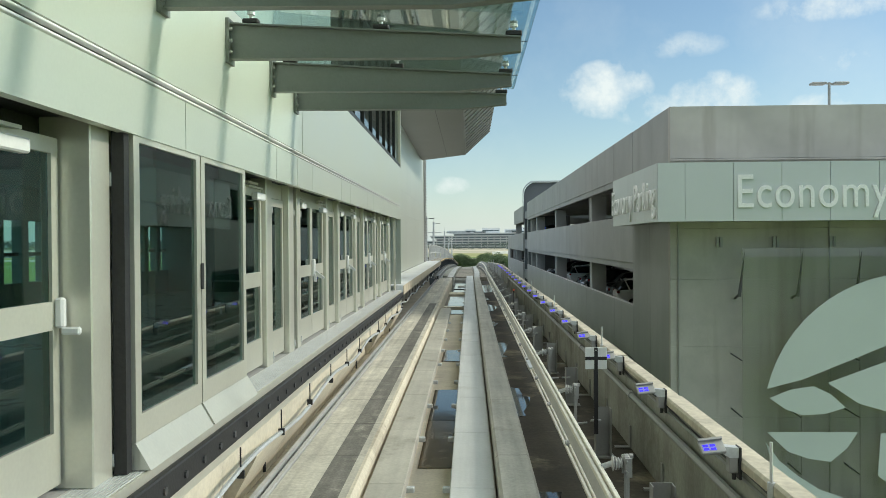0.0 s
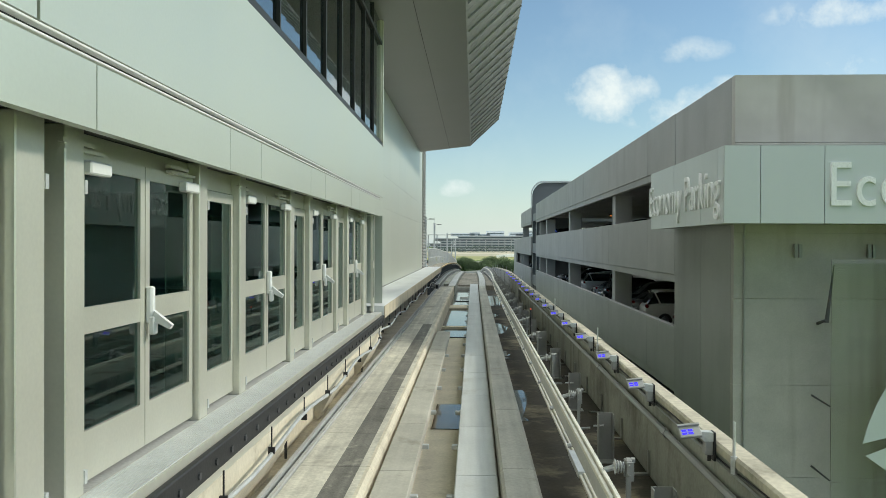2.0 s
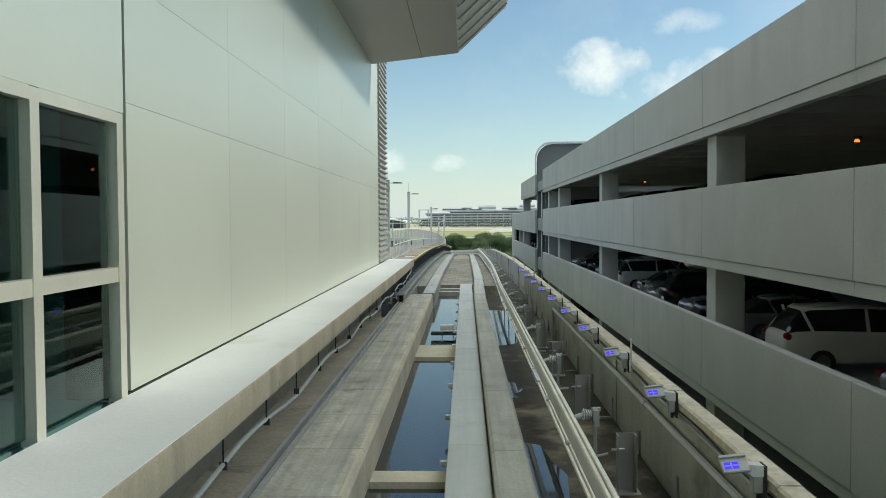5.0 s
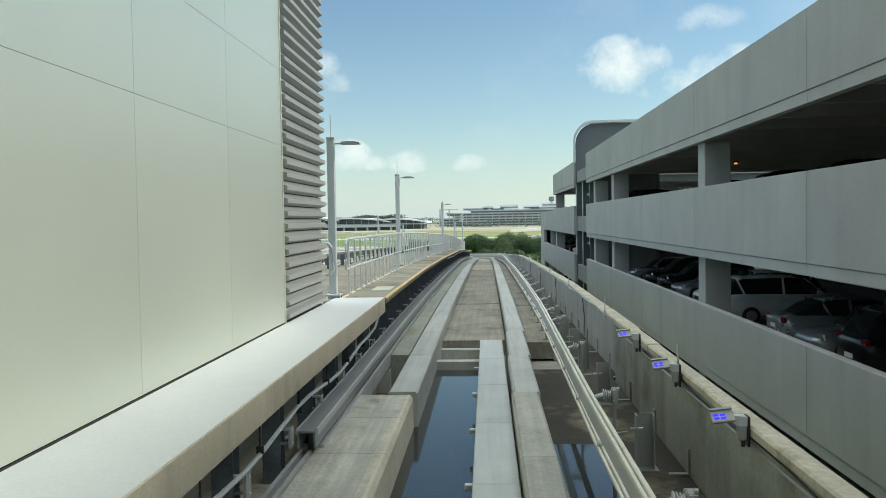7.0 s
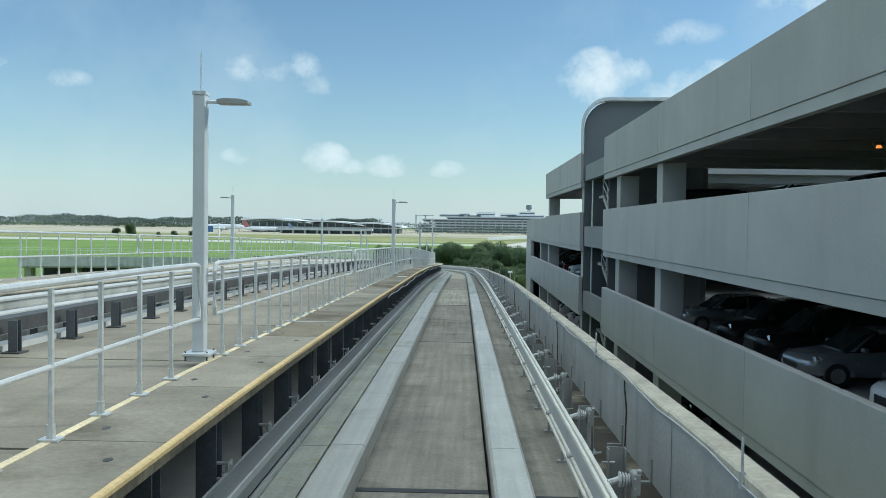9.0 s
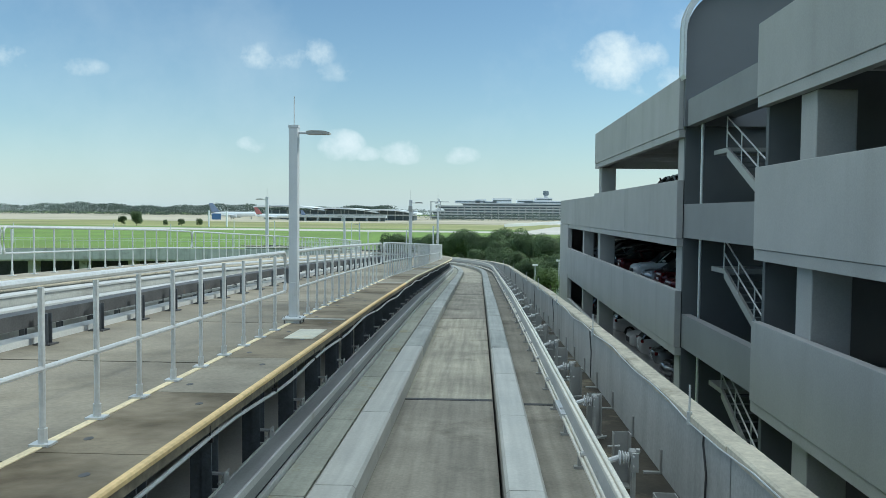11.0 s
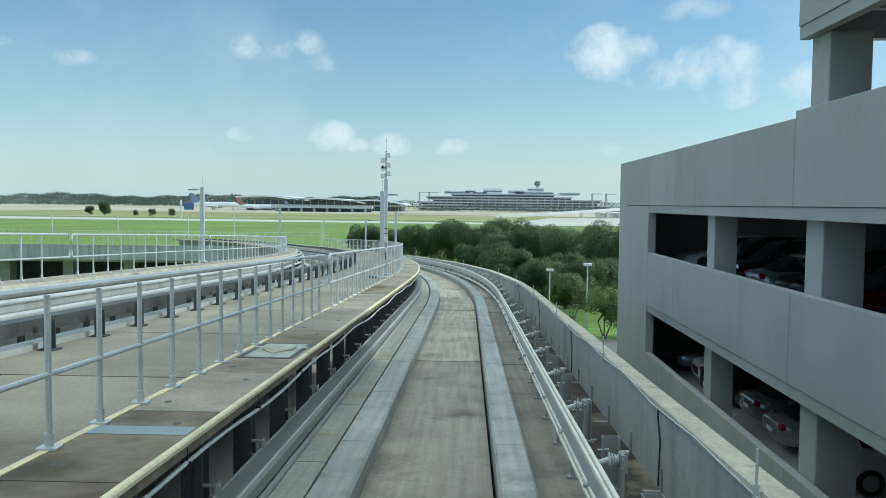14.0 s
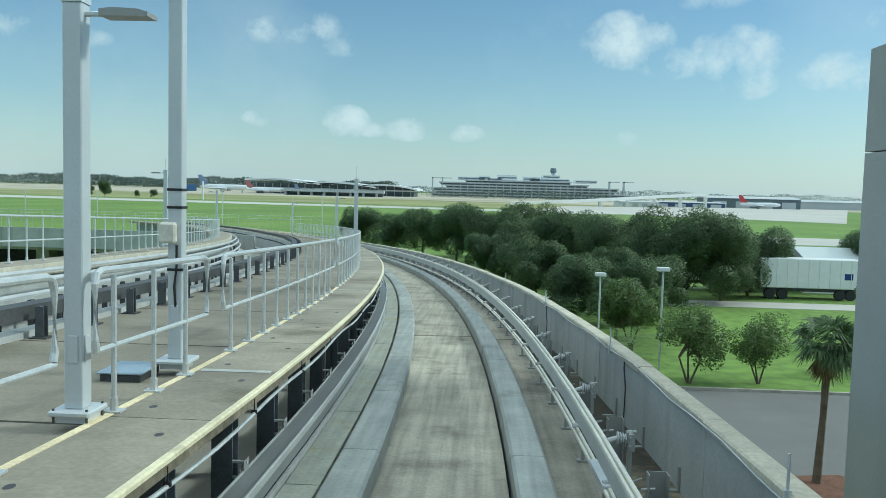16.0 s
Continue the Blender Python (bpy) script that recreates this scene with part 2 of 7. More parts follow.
FRAME = mat("champagne_aluminium", (0.70, 0.69, 0.60), 0.36, metal=0.5, spread=0.05, size=1.5, grain=0.05, bump=0.0)
# Near-black so recesses and gaps carry their shade as colour; also the dark mullions.
FRAME_DARK = mat("dark_metal_and_gap_shade", (0.04, 0.042, 0.04), 0.5, metal=0.3, spread=0.1)
SOFFIT = mat("soffit_metal", (0.33, 0.33, 0.31), 0.45, metal=0.4, spread=0.04, size=0.5, grain=0.04, bump=0.0)
STEEL = mat("galvanised_steel", (0.62, 0.64, 0.64), 0.42, metal=0.35, spread=0.1, size=4.0, grain=0.15, bump=0.05)
STEEL_GREY = mat("grey_painted_steel", (0.36, 0.365, 0.35), 0.5, metal=0.2, spread=0.06, size=1.5, grain=0.06)
STEEL_DARK = mat("weathered_dark_steel", (0.09, 0.092, 0.095), 0.6, metal=0.4, spread=0.3, size=3.0, grain=0.3, stain=(0.13, 0.09, 0.06), stain_size=3.0, stain_at=0.62)
GUIDE = mat("guide_rail_steel", (0.54, 0.55, 0.54), 0.45, metal=0.2, spread=0.12, size=1.2, grain=0.15, stain=(0.30, 0.27, 0.21), stain_size=1.0, stain_at=0.6)
RAIL_WHITE = mat("conductor_cover", (0.76, 0.73, 0.63), 0.4, spread=0.12, size=2.0, grain=0.2, stain=(0.46, 0.42, 0.33), stain_size=3.0, stain_at=0.62)
POLE = mat("pale_grey_paint", (0.62, 0.65, 0.67), 0.4, metal=0.2, spread=0.05, size=2.0, grain=0.05)
YELLOW = mat("faded_yellow_paint", (0.80, 0.59, 0.29), 0.8, spread=0.14, size=1.2, grain=0.2, bump=0.3, fine=20.0, stain=(0.50, 0.43, 0.30), stain_size=1.2, stain_at=0.60)
RUBBER = mat("black_rubber", (0.025, 0.025, 0.026), 0.6, spread=0.2, size=3.0)
INSULATOR = mat("grey_porcelain", (0.52, 0.53, 0.52), 0.25, spread=0.05, size=5.0)
WHITE = mat("white_paint", (0.78, 0.79, 0.78), 0.5, spread=0.04, size=2.0, grain=0.05, bump=0.02)
SIGN_PANEL = mat("sign_panel_white", (0.60, 0.64, 0.635), 0.4, metal=0.1, spread=0.03, size=0.6, grain=0.04, bump=0.0, piece=0.03)
LETTER = mat("white_letter", (0.90, 0.91, 0.90), 0.4, spread=0.02, bump=0.0)
DECK = mat("deck_concrete", (0.31, 0.285, 0.22), 0.85, spread=0.22, size=0.7, grain=0.2, bump=0.25, fine=24.0, stain=(0.17, 0.15, 0.11), stain_size=0.3, stain_at=0.52, piece=0.12)
# Same deck concrete with the garage's shade put into the base colour; stains stay.
DECK_SHADE = mat("shade_toned_deck_concrete", (0.25, 0.225, 0.175), 0.85, spread=0.22, size=0.7, grain=0.2, bump=0.25, fine=24.0, stain=(0.14, 0.125, 0.092), stain_size=0.3, stain_at=0.52, piece=0.12)
COVER = mat("cover_plate_concrete", (0.52, 0.54, 0.53), 0.55, spread=0.07, size=1.4, grain=0.08, bump=0.08, fine=30.0, stain=(0.40, 0.40, 0.37), stain_size=1.2, stain_at=0.6, piece=0.06, drag=0.08)
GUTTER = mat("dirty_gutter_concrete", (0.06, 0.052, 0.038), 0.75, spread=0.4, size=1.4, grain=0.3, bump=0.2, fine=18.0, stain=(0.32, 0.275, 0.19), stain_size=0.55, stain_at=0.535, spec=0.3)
PAD_TAN = mat("tan_pad_concrete", (0.585, 0.56, 0.475), 0.85, spread=0.2, size=1.6, grain=0.26, bump=0.3, fine=24.0, stain=(0.26, 0.235, 0.185), stain_size=1.5, stain_at=0.575, piece=0.09, drag=0.2)
GLASS_DARK = glass("tinted_window_glass", (0.26, 0.52, 0.49), 0.01, 1.0, 1.5)
GLASS_MIRROR = glass("reflective_window_glass", (0.22, 0.32, 0.34), 0.01, 1.0, 3.6)
STAINED = mat("brown_stained_concrete", (0.255, 0.215, 0.15), 0.85, spread=0.25, size=0.9, grain=0.2, bump=0.25, fine=24.0, stain=(0.10, 0.078, 0.045), stain_size=0.75, stain_at=0.46)
GLASS_CLEAR = glass("clear_canopy_glass", (0.66, 0.90, 0.90), 0.02, 1.0)
WATER = mat("standing_water", (0.03, 0.034, 0.034), 0.02, spread=0.1, size=1.0, grain=0.1, bump=0.02, fine=6.0, spec=0.6)
# Interior dimness and the glass's teal cast are put into this wall colour.
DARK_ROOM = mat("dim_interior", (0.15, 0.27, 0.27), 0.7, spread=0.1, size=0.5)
GRASS = mat("mown_grass", (0.15, 0.24, 0.042), 0.9, spread=0.25, size=0.03, grain=0.5, fine=1.2, bump=0.3, stain=(0.23, 0.24, 0.075), stain_size=0.012, stain_at=0.57)
TARMAC = mat("tarmac", (0.17, 0.165, 0.16), 0.9, spread=0.12, size=0.3, grain=0.3)
APRON = mat("apron_concrete", (0.52, 0.50, 0.45), 0.9, spread=0.1, size=0.02, grain=0.1, fine=0.4, bump=0)
BLUE_LED = glow("blue_display", (0.03, 0.015, 1.0), 0.75)
LEAF = mat("dark_green_leaf", (0.125, 0.185, 0.085), 0.55, spread=0.3, size=0.35, grain=0.2, fine=1.5, bump=0.0, island=0.15)
LEAF_PALE = mat("bright_green_leaf", (0.17, 0.25, 0.085), 0.55, spread=0.3, size=0.5, grain=0.2, fine=1.5, bump=0.0, island=0.15)
for leafy in (LEAF, LEAF_PALE):
    tree_nodes, tree_links = leafy.node_tree.nodes, leafy.node_tree.links
    shine = tree_nodes["Principled BSDF"]
    through_leaf = tree_nodes.new("ShaderNodeBsdfTranslucent")
    both = tree_nodes.new("ShaderNodeMixShader")
    both.inputs[0].default_value = 0.4
    tree_links.new(shine.inputs["Base Color"].links[0].from_socket, through_leaf.inputs["Color"])
    tree_links.new(shine.outputs[0], both.inputs[1])
    tree_links.new(through_leaf.outputs[0], both.inputs[2])
    tree_links.new(both.outputs[0], tree_nodes["Material Output"].inputs["Surface"])
BARK = mat("bark", (0.14, 0.11, 0.085), 0.9, spread=0.3, size=3.0, grain=0.4)


# ---- helpers ----
def mesh(bm, name):
    me = bpy.data.meshes.new(name)
    bmesh.ops.recalc_face_normals(bm, faces=bm.faces)
    bm.to_mesh(me)
    bm.free()
    return me


def part(name, bm, material, parent=None, label=""):
    """Links a bmesh (or a mesh) as one object under a thing or a part."""
    me = bm if isinstance(bm, bpy.types.Mesh) else mesh(bm, name)
    if material is not None and not me.materials:
        me.materials.append(material)
    ob = new(name, me)
    ob.parent = parent
    if label:
        ob["label"] = label
    return ob


def structure(name, bm, material, label, category):
    return tagged(part(name, bm, material), label, category, kind="structure")


def thing(name, label, category, group="", loc=(0, 0, 0), kind=""):
    e = new(name)
    e.location = loc
    return tagged(e, label, category, group, kind)


def box(bm, x0, x1, y0, y1, z0, z1, chamfer=0.0):
    r = bmesh.ops.create_cube(bm, size=1.0, matrix=Matrix.Translation(((x0 + x1) / 2, (y0 + y1) / 2, (z0 + z1) / 2)) @ Matrix.Diagonal((abs(x1 - x0), abs(y1 - y0), abs(z1 - z0), 1)))
    if chamfer:
        edges = {e for v in r["verts"] for e in v.link_edges}
        bmesh.ops.bevel(bm, geom=list(edges), offset=chamfer, segments=1, affect="EDGES")
    return bm


def B(*a):
    return box(bmesh.new(), *a)


def tube(bm, p, q, r, r2=None, n=8):
    """A round bar from p to q."""
    p, q = Vector(p), Vector(q)
    d = q - p
    m = Matrix.Translation((p + q) / 2) @ d.to_track_quat("Z", "Y").to_matrix().to_4x4()
    bmesh.ops.create_cone(bm, cap_ends=True, segments=n, radius1=r, radius2=r if r2 is None else r2, depth=d.length, matrix=m)
    return bm


def T(*a, **k):
    return tube(bmesh.new(), *a, **k)


def pipe(points, r, n=8):
    """A bent round bar through the points."""
    bm = bmesh.new()
    pts = [Vector(p) for p in points]
    rings = []
    for i, p in enumerate(pts):
        d = (pts[min(i + 1, len(pts) - 1)] - pts[max(i - 1, 0)]).normalized()
        side = d.cross(Vector((0, 0, 1)))
        side = side.normalized() if side.length > 0.01 else Vector((1, 0, 0))
        up = side.cross(d)
        rings.append([bm.verts.new(p + r * (math.cos(a) * side + math.sin(a) * up)) for a in [2 * math.pi * k / n for k in range(n)]])
    for a, b in zip(rings, rings[1:]):
        for k in range(n):
            bm.faces.new((a[k], a[(k + 1) % n], b[(k + 1) % n], b[k]))
    bm.faces.new(rings[0])
    bm.faces.new(rings[-1])
    return bm


def prism(outline, axis, lo, hi):
    """A flat outline (pairs of the two other axes) drawn out along axis from lo to hi."""
    bm = bmesh.new()

    def at(p, v):
        return {"x": (v, p[0], p[1]), "y": (p[0], v, p[1]), "z": (p[0], p[1], v)}[axis]
    a, b = [bm.verts.new(at(p, lo)) for p in outline], [bm.verts.new(at(p, hi)) for p in outline]
    n = len(outline)
    for i in range(n):
        bm.faces.new((a[i], a[(i + 1) % n], b[(i + 1) % n], b[i]))
    bm.faces.new(a)
    bm.faces.new(b)
    return bm


# ---- the guideway's line ----
BEND, RADIUS = 132.0, 172.0
HEIGHT = [(-60, 3.10), (-6, 3.20), (1, 3.26), (6, 3.295), (20, 3.335), (52, 3.37), (60, 3.33), (70, 3.17), (77.5, 3.01), (88, 2.79), (98.7, 2.48), (110, 2.01), (121, 1.56), (132, 1.12), (150, 0.40), (170, -0.40), (200, -1.5), (260, -3.0), (420, -4.0)]


def level(s):
    """The height of the vehicle's eye line along the guideway; all its parts hang from it."""
    return float(np.interp(s, [a for a, _ in HEIGHT], [b for _, b in HEIGHT]))


def at(s, off, dz):
    """A point s metres along the guideway, off to its right, dz from the eye line."""
    if s <= BEND:
        return Vector((off, s, level(s) + dz))
    a = (s - BEND) / RADIUS
    return Vector((-RADIUS + (RADIUS + off) * math.cos(a), BEND + (RADIUS + off) * math.sin(a), level(s) + dz))


def heading(s):
    return 0.0 if s <= BEND else math.degrees((s - BEND) / RADIUS)


def stand(s, off, dz):
    """A pose on the guideway, turned along it."""
    p = at(s, off, dz)
    return pose(p.x, p.y, p.z, 0, 0, heading(s))


def sweep(outline, s0, s1, step=3.0, bm=None):
    """An outline of (off, dz) drawn along the guideway from s0 to s1."""
    bm = bm or bmesh.new()
    count = max(1, math.ceil((s1 - s0) / step))
    rings = [[bm.verts.new(at(s0 + (s1 - s0) * i / count, o, d)) for o, d in outline] for i in range(count + 1)]
    n = len(outline)
    for a, b in zip(rings, rings[1:]):
        for k in range(n):
            bm.faces.new((a[k], a[(k + 1) % n], b[(k + 1) % n], b[k]))
    bm.faces.new(rings[0])
    bm.faces.new(rings[-1])
    return bm


def rect(o0, o1, d0, d1, c=0.0):
    """A rectangle of offsets and heights, with its two upper corners cut by c."""
    if not c:
        return [(o0, d0), (o1, d0), (o1, d1), (o0, d1)]
    return [(o0, d0), (o1, d0), (o1, d1 - c), (o1 - c, d1), (o0 + c, d1), (o0, d1 - c)]


END = 250.0
GROUND = -8.2

# ---- ground ----
structure("ground", B(-2600, 2600, -500, 3600, GROUND - 1.0, GROUND), GRASS, "wide flat mown grass airfield ground", "ground")
structure("service_road", B(2.5, 70, 154.5, 167.0, GROUND - 0.1, GROUND + 0.03), TARMAC, "pale grey tarmac service road beside the lawn", "road")
# Added strip, out of view: keeps green grass bounce off the garage wall.
structure("bounce_cut_strip", B(2.45, 6.7, -60, 154.4, GROUND - 0.1, GROUND + 0.03), mat("bounce_cut_dark", (0.05, 0.05, 0.052), 0.9, spread=0.15, size=0.4, grain=0.3), "unseen dark ground strip added to cut grass bounce onto the garage", "road")
structure("kerb", B(2.5, 70, 167.0, 167.18, GROUND - 0.1, GROUND + 0.16), CONCRETE, "low concrete kerb along the service road", "kerb")
structure("lane", B(-10, 90, 199.0, 203.0, GROUND - 0.1, GROUND + 0.03), APRON, "pale concrete lane behind the lawn", "road")
structure("airfield_road", prism([(-900, 575), (-900, 660), (60, 560), (60, 525)], "z", GROUND - 0.1, GROUND + 0.05), APRON, "pale perimeter road crossing the airfield", "road")
structure("taxiway", prism([(60, 300), (60, 318), (700, 390), (700, 360)], "z", GROUND - 0.1, GROUND + 0.05), APRON, "pale concrete taxiway on the grass", "taxiway")
structure("dry_grass", prism([(-2400, 700), (-2400, 1049), (-200, 878), (300, 798), (60, 600), (-900, 690)], "z", GROUND - 0.1, GROUND + 0.03), mat("dry_yellow_grass", (0.26, 0.27, 0.10), 0.95, spread=0.25, size=0.01, grain=0.4, fine=0.6, bump=0, stain=(0.40, 0.37, 0.24), stain_size=0.006, stain_at=0.52), "dry yellowish grass beyond the perimeter road", "grass field")
structure("apron", prism([(-2400, 1050), (-2400, 2300), (900, 2300), (900, 900), (300, 800), (-200, 880)], "z", GROUND - 0.1, GROUND + 0.06), mat("dry_apron", (0.46, 0.42, 0.32), 0.9, spread=0.18, size=0.006, grain=0.1, fine=0.1, bump=0, stain=(0.24, 0.25, 0.10), stain_size=0.004, stain_at=0.52), "wide sandy concrete apron of the airfield", "apron")
structure("near_taxiway", prism([(18, 322), (18, 342), (150, 324), (150, 304)][::-1], "z", GROUND - 0.1, GROUND + 0.06), APRON, "pale concrete taxiway behind the trees", "taxiway")
structure("east_apron", prism([(11, 491), (67, 527), (112, 500), (148, 469), (368, 977), (61, 741)][::-1], "z", GROUND - 0.1, GROUND + 0.07), APRON, "pale concrete apron beyond the lawn", "apron")

# ---- guideway structure ----
WET_END = 52.6
structure("guideway_deck", sweep(rect(-3.0, 2.45, -3.7, -3.065), -60, END), CONCRETE, "stained concrete guideway deck between the parapets", "deck")
floor_track = thing("track_floor", "grey concrete track floor slabs with open joints", "floor", kind="structure")
s = WET_END
while s < END:
    e = min(60.7 if s < 60 else s + 12.1, END)
    part("floor_slab", sweep(rect(-1.208, 0.13, -3.02, -2.61), s, e - 0.09), TRACK_LIGHT if 80 < s < 90 or s > 120 else TRACK_FLOOR, floor_track)
    part("floor_slab", sweep(rect(0.535, 1.16, -3.02, -2.66), s, e - 0.09), TRACK_FLOOR, floor_track)
    s = e
for q in (60.7, 84.9, 109.1, 133.3):
    part("joint_seal", sweep(rect(-1.205, 0.128, -2.70, -2.604), q - 0.13, q - 0.01), RUBBER, floor_track, "dark rubber joint seal")
    part("joint_seal", sweep(rect(0.537, 1.158, -2.75, -2.654), q - 0.13, q - 0.01), RUBBER, floor_track, "dark rubber joint seal")
s = 49.6
while s < END:
    e = min(s + 3.0, END)
    part("floor_slab", sweep(rect(-1.965, -1.645, -3.02, -2.415), s, e - 0.02), STRIP, floor_track)
    s = e
PAD_WORN = mat("worn_grey_concrete", (0.40, 0.395, 0.35), 0.7, spread=0.16, size=1.3, grain=0.18, bump=0.2, fine=26.0, stain=(0.27, 0.25, 0.205), stain_size=1.0, stain_at=0.57, piece=0.07, drag=0.16)
track_left = thing("running_pad_left", "raised pale concrete running pad in jointed lengths", "running pad", kind="structure")
track_right = thing("running_pad_right", "raised smooth concrete running pad in jointed lengths", "running pad", kind="structure")
s = -30.0
while s < END:
    e = min(s + 3.05, END)
    if s >= 46.0:
        part("pad", sweep(rect(-1.615, -1.21, -3.02, -2.37, 0.03), s, e - 0.014, 1.6), CONCRETE_PAD if s < 86 else PAD_DULL, track_left)
    shift = min(1.0, max(0.0, (s - 44.0) / 8.0)) * 0.09
    part("pad", sweep(rect(0.075 + shift, 0.445 + shift, -3.02, -2.38, 0.03), s, e - 0.014, 1.6), PAD_WORN if s < 46 else CONCRETE_PAD if s < 86 else PAD_DULL, track_right)
    s = e
PAD_DARK = mat("tyre_darkened_concrete", (0.185, 0.178, 0.155), 0.8, spread=0.28, size=2.2, grain=0.45, stain=(0.42, 0.40, 0.33), stain_size=2.4, stain_at=0.57, drag=0.25)
PAD_RUBBED = mat("tyre_rubbed_concrete", (0.52, 0.505, 0.445), 0.8, spread=0.16, size=1.6, grain=0.2, stain=(0.55, 0.525, 0.45), stain_size=1.2, stain_at=0.55, drag=0.2)
s = -30.05
while s < 46.2:
    e = min(s + 1.53, 46.2)
    part("pad", sweep(rect(-2.05, -1.67, -3.02, -2.40), s, e - 0.01), PAD_TAN, track_left)
    part("pad", sweep(rect(-1.669, -1.41, -3.02, -2.402), s, e - 0.01), PAD_DARK if s < 24 else PAD_RUBBED, track_left, "tyre-darkened strip")
    part("pad", sweep(rect(-1.409, -1.335, -3.02, -2.40), s, e - 0.01), PAD_TAN, track_left)
    part("pad_edge", sweep([(-1.334, -3.02), (-1.26, -3.02), (-1.265, -2.46), (-1.30, -2.40), (-1.334, -2.40)], s, e - 0.01), CONCRETE_SUNNY, track_left, "pad edge in sunlit cream colour")
    s = e
# flat cover plates between the pads, over the wet trough
COVER_TAN = mat("tan_cover_concrete", (0.46, 0.445, 0.385), 0.7, spread=0.14, size=1.6, grain=0.14, bump=0.12, fine=28.0, stain=(0.28, 0.255, 0.20), stain_size=1.4, stain_at=0.58, piece=0.08, drag=0.1)
plates = thing("cover_plates", "pale grey concrete cover plates laid end to end over the trough", "cover plate", kind="structure")
s = -30.0
while s < 52.2:
    e = min(s + 2.35, 52.2)
    part("plate", sweep(rect(-0.40, 0.055, -2.66, -2.54, 0.01), s, e - 0.012), COVER, plates)
    if e < 25.2:
        part("plate", sweep(rect(-1.225, -0.85, -2.62, -2.50, 0.01), s, e - 0.012), COVER_TAN, plates)
    s = e
BOLT = mesh(B(-0.05, 0.05, -0.035, 0.035, -0.03, 0.03, 0.008), "bracket")
BOLT.materials.append(STEEL)
for k in range(34):
    for o in (-0.43, -0.82):
        if o < -0.5 and k > 19:
            continue
        b = part("bracket", BOLT, None, plates)
        b.matrix_basis = stand(-20 + k * 2.1, o, -2.62)
trough = thing("trough", "sandy concrete trough bed between the pads", "trough", kind="structure")
# sunlit colour on the open stretch, plain concrete beside the garage
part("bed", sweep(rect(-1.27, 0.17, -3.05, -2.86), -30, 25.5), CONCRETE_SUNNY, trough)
part("bed", sweep(rect(-1.27, 0.17, -3.05, -2.93), 25.5, 52.55), CONCRETE, trough)
part("cross_wall", sweep(rect(-1.25, -0.4, -2.93, -2.72), 52.0, 52.25), CONCRETE_PAD, trough)
part("cross_wall", sweep(rect(-1.25, -0.4, -2.93, -2.72), 50.6, 50.85), CONCRETE_PAD, trough)
for y0, y1 in ((28.2, 28.6), (36.3, 37.9)):
    part("cross_wall", sweep(rect(-1.25, -0.4, -2.93, -2.80), y0, y1), CONCRETE_SUNNY, trough)
for y0, y1 in ((25.8, 28.15), (28.65, 36.2), (38.0, 50.5)):
    structure("puddle", sweep(rect(-1.262, -0.39, -2.925, -2.86), y0, y1), WATER, "dark standing water in the trough reflecting the sky", "puddle")
structure("puddle", sweep(rect(-0.84, -0.42, -2.855, -2.845), 7.3, 9.9), WATER, "shallow puddle on the sandy trough bed", "puddle")
WET_SAND = mat("wet_brown_silt", (0.12, 0.092, 0.055), 0.12, spread=0.3, size=2.5, grain=0.2, bump=0.05, stain=(0.22, 0.18, 0.115), stain_size=1.6, stain_at=0.55)
structure("wet_silt", sweep(rect(-0.84, -0.42, -2.855, -2.847), 4.7, 7.29), WET_SAND, "wet brown silt on the trough bed", "silt")
structure("wet_silt", sweep(rect(-0.84, -0.42, -2.855, -2.847), 13.5, 15.4), WET_SAND, "wet brown silt on the trough bed", "silt")
structure("puddle", sweep(rect(-0.80, -0.5, -2.855, -2.845), 0.5, 2.6), WATER, "shallow puddle on the sandy trough bed", "puddle")
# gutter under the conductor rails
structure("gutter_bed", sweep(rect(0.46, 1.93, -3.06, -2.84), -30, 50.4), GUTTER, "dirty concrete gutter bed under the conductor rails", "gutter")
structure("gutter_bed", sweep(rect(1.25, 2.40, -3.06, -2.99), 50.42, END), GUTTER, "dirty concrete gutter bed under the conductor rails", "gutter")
for y0, y1, o0, o1 in ((-3, 0.5, 0.50, 0.95), (2.6, 4.6, 0.48, 0.82), (7.5, 10.2, 0.48, 0.86), (14, 18, 0.48, 0.80), (21, 22.6, 0.48, 0.75), (26.5, 30.0, 0.48, 0.95), (32.5, 34.0, 0.48, 0.8), (38, 49, 0.50, 1.2)):
    edge = [(o0, y0), (o0, y1), (o0 + 0.6 * (o1 - o0), y1 - 0.2), (o1 - 0.12, y1 - 0.9), (o1, y0 + 0.6 * (y1 - y0)), (o1 - 0.08, y0 + 0.35 * (y1 - y0)), (o1 - 0.2, y0 + 0.4), (o0 + 0.2, y0 + 0.1)]
    structure("puddle", prism(edge, "z", level(y0) - 2.86, level(y0) - 2.832), WATER, "dark puddle in the gutter under the rails", "puddle")
structure("gutter_curb", sweep(rect(1.16, 1.24, -3.06, -2.80), 52.6, END), CONCRETE, "low concrete upstand beside the track floor", "curb")

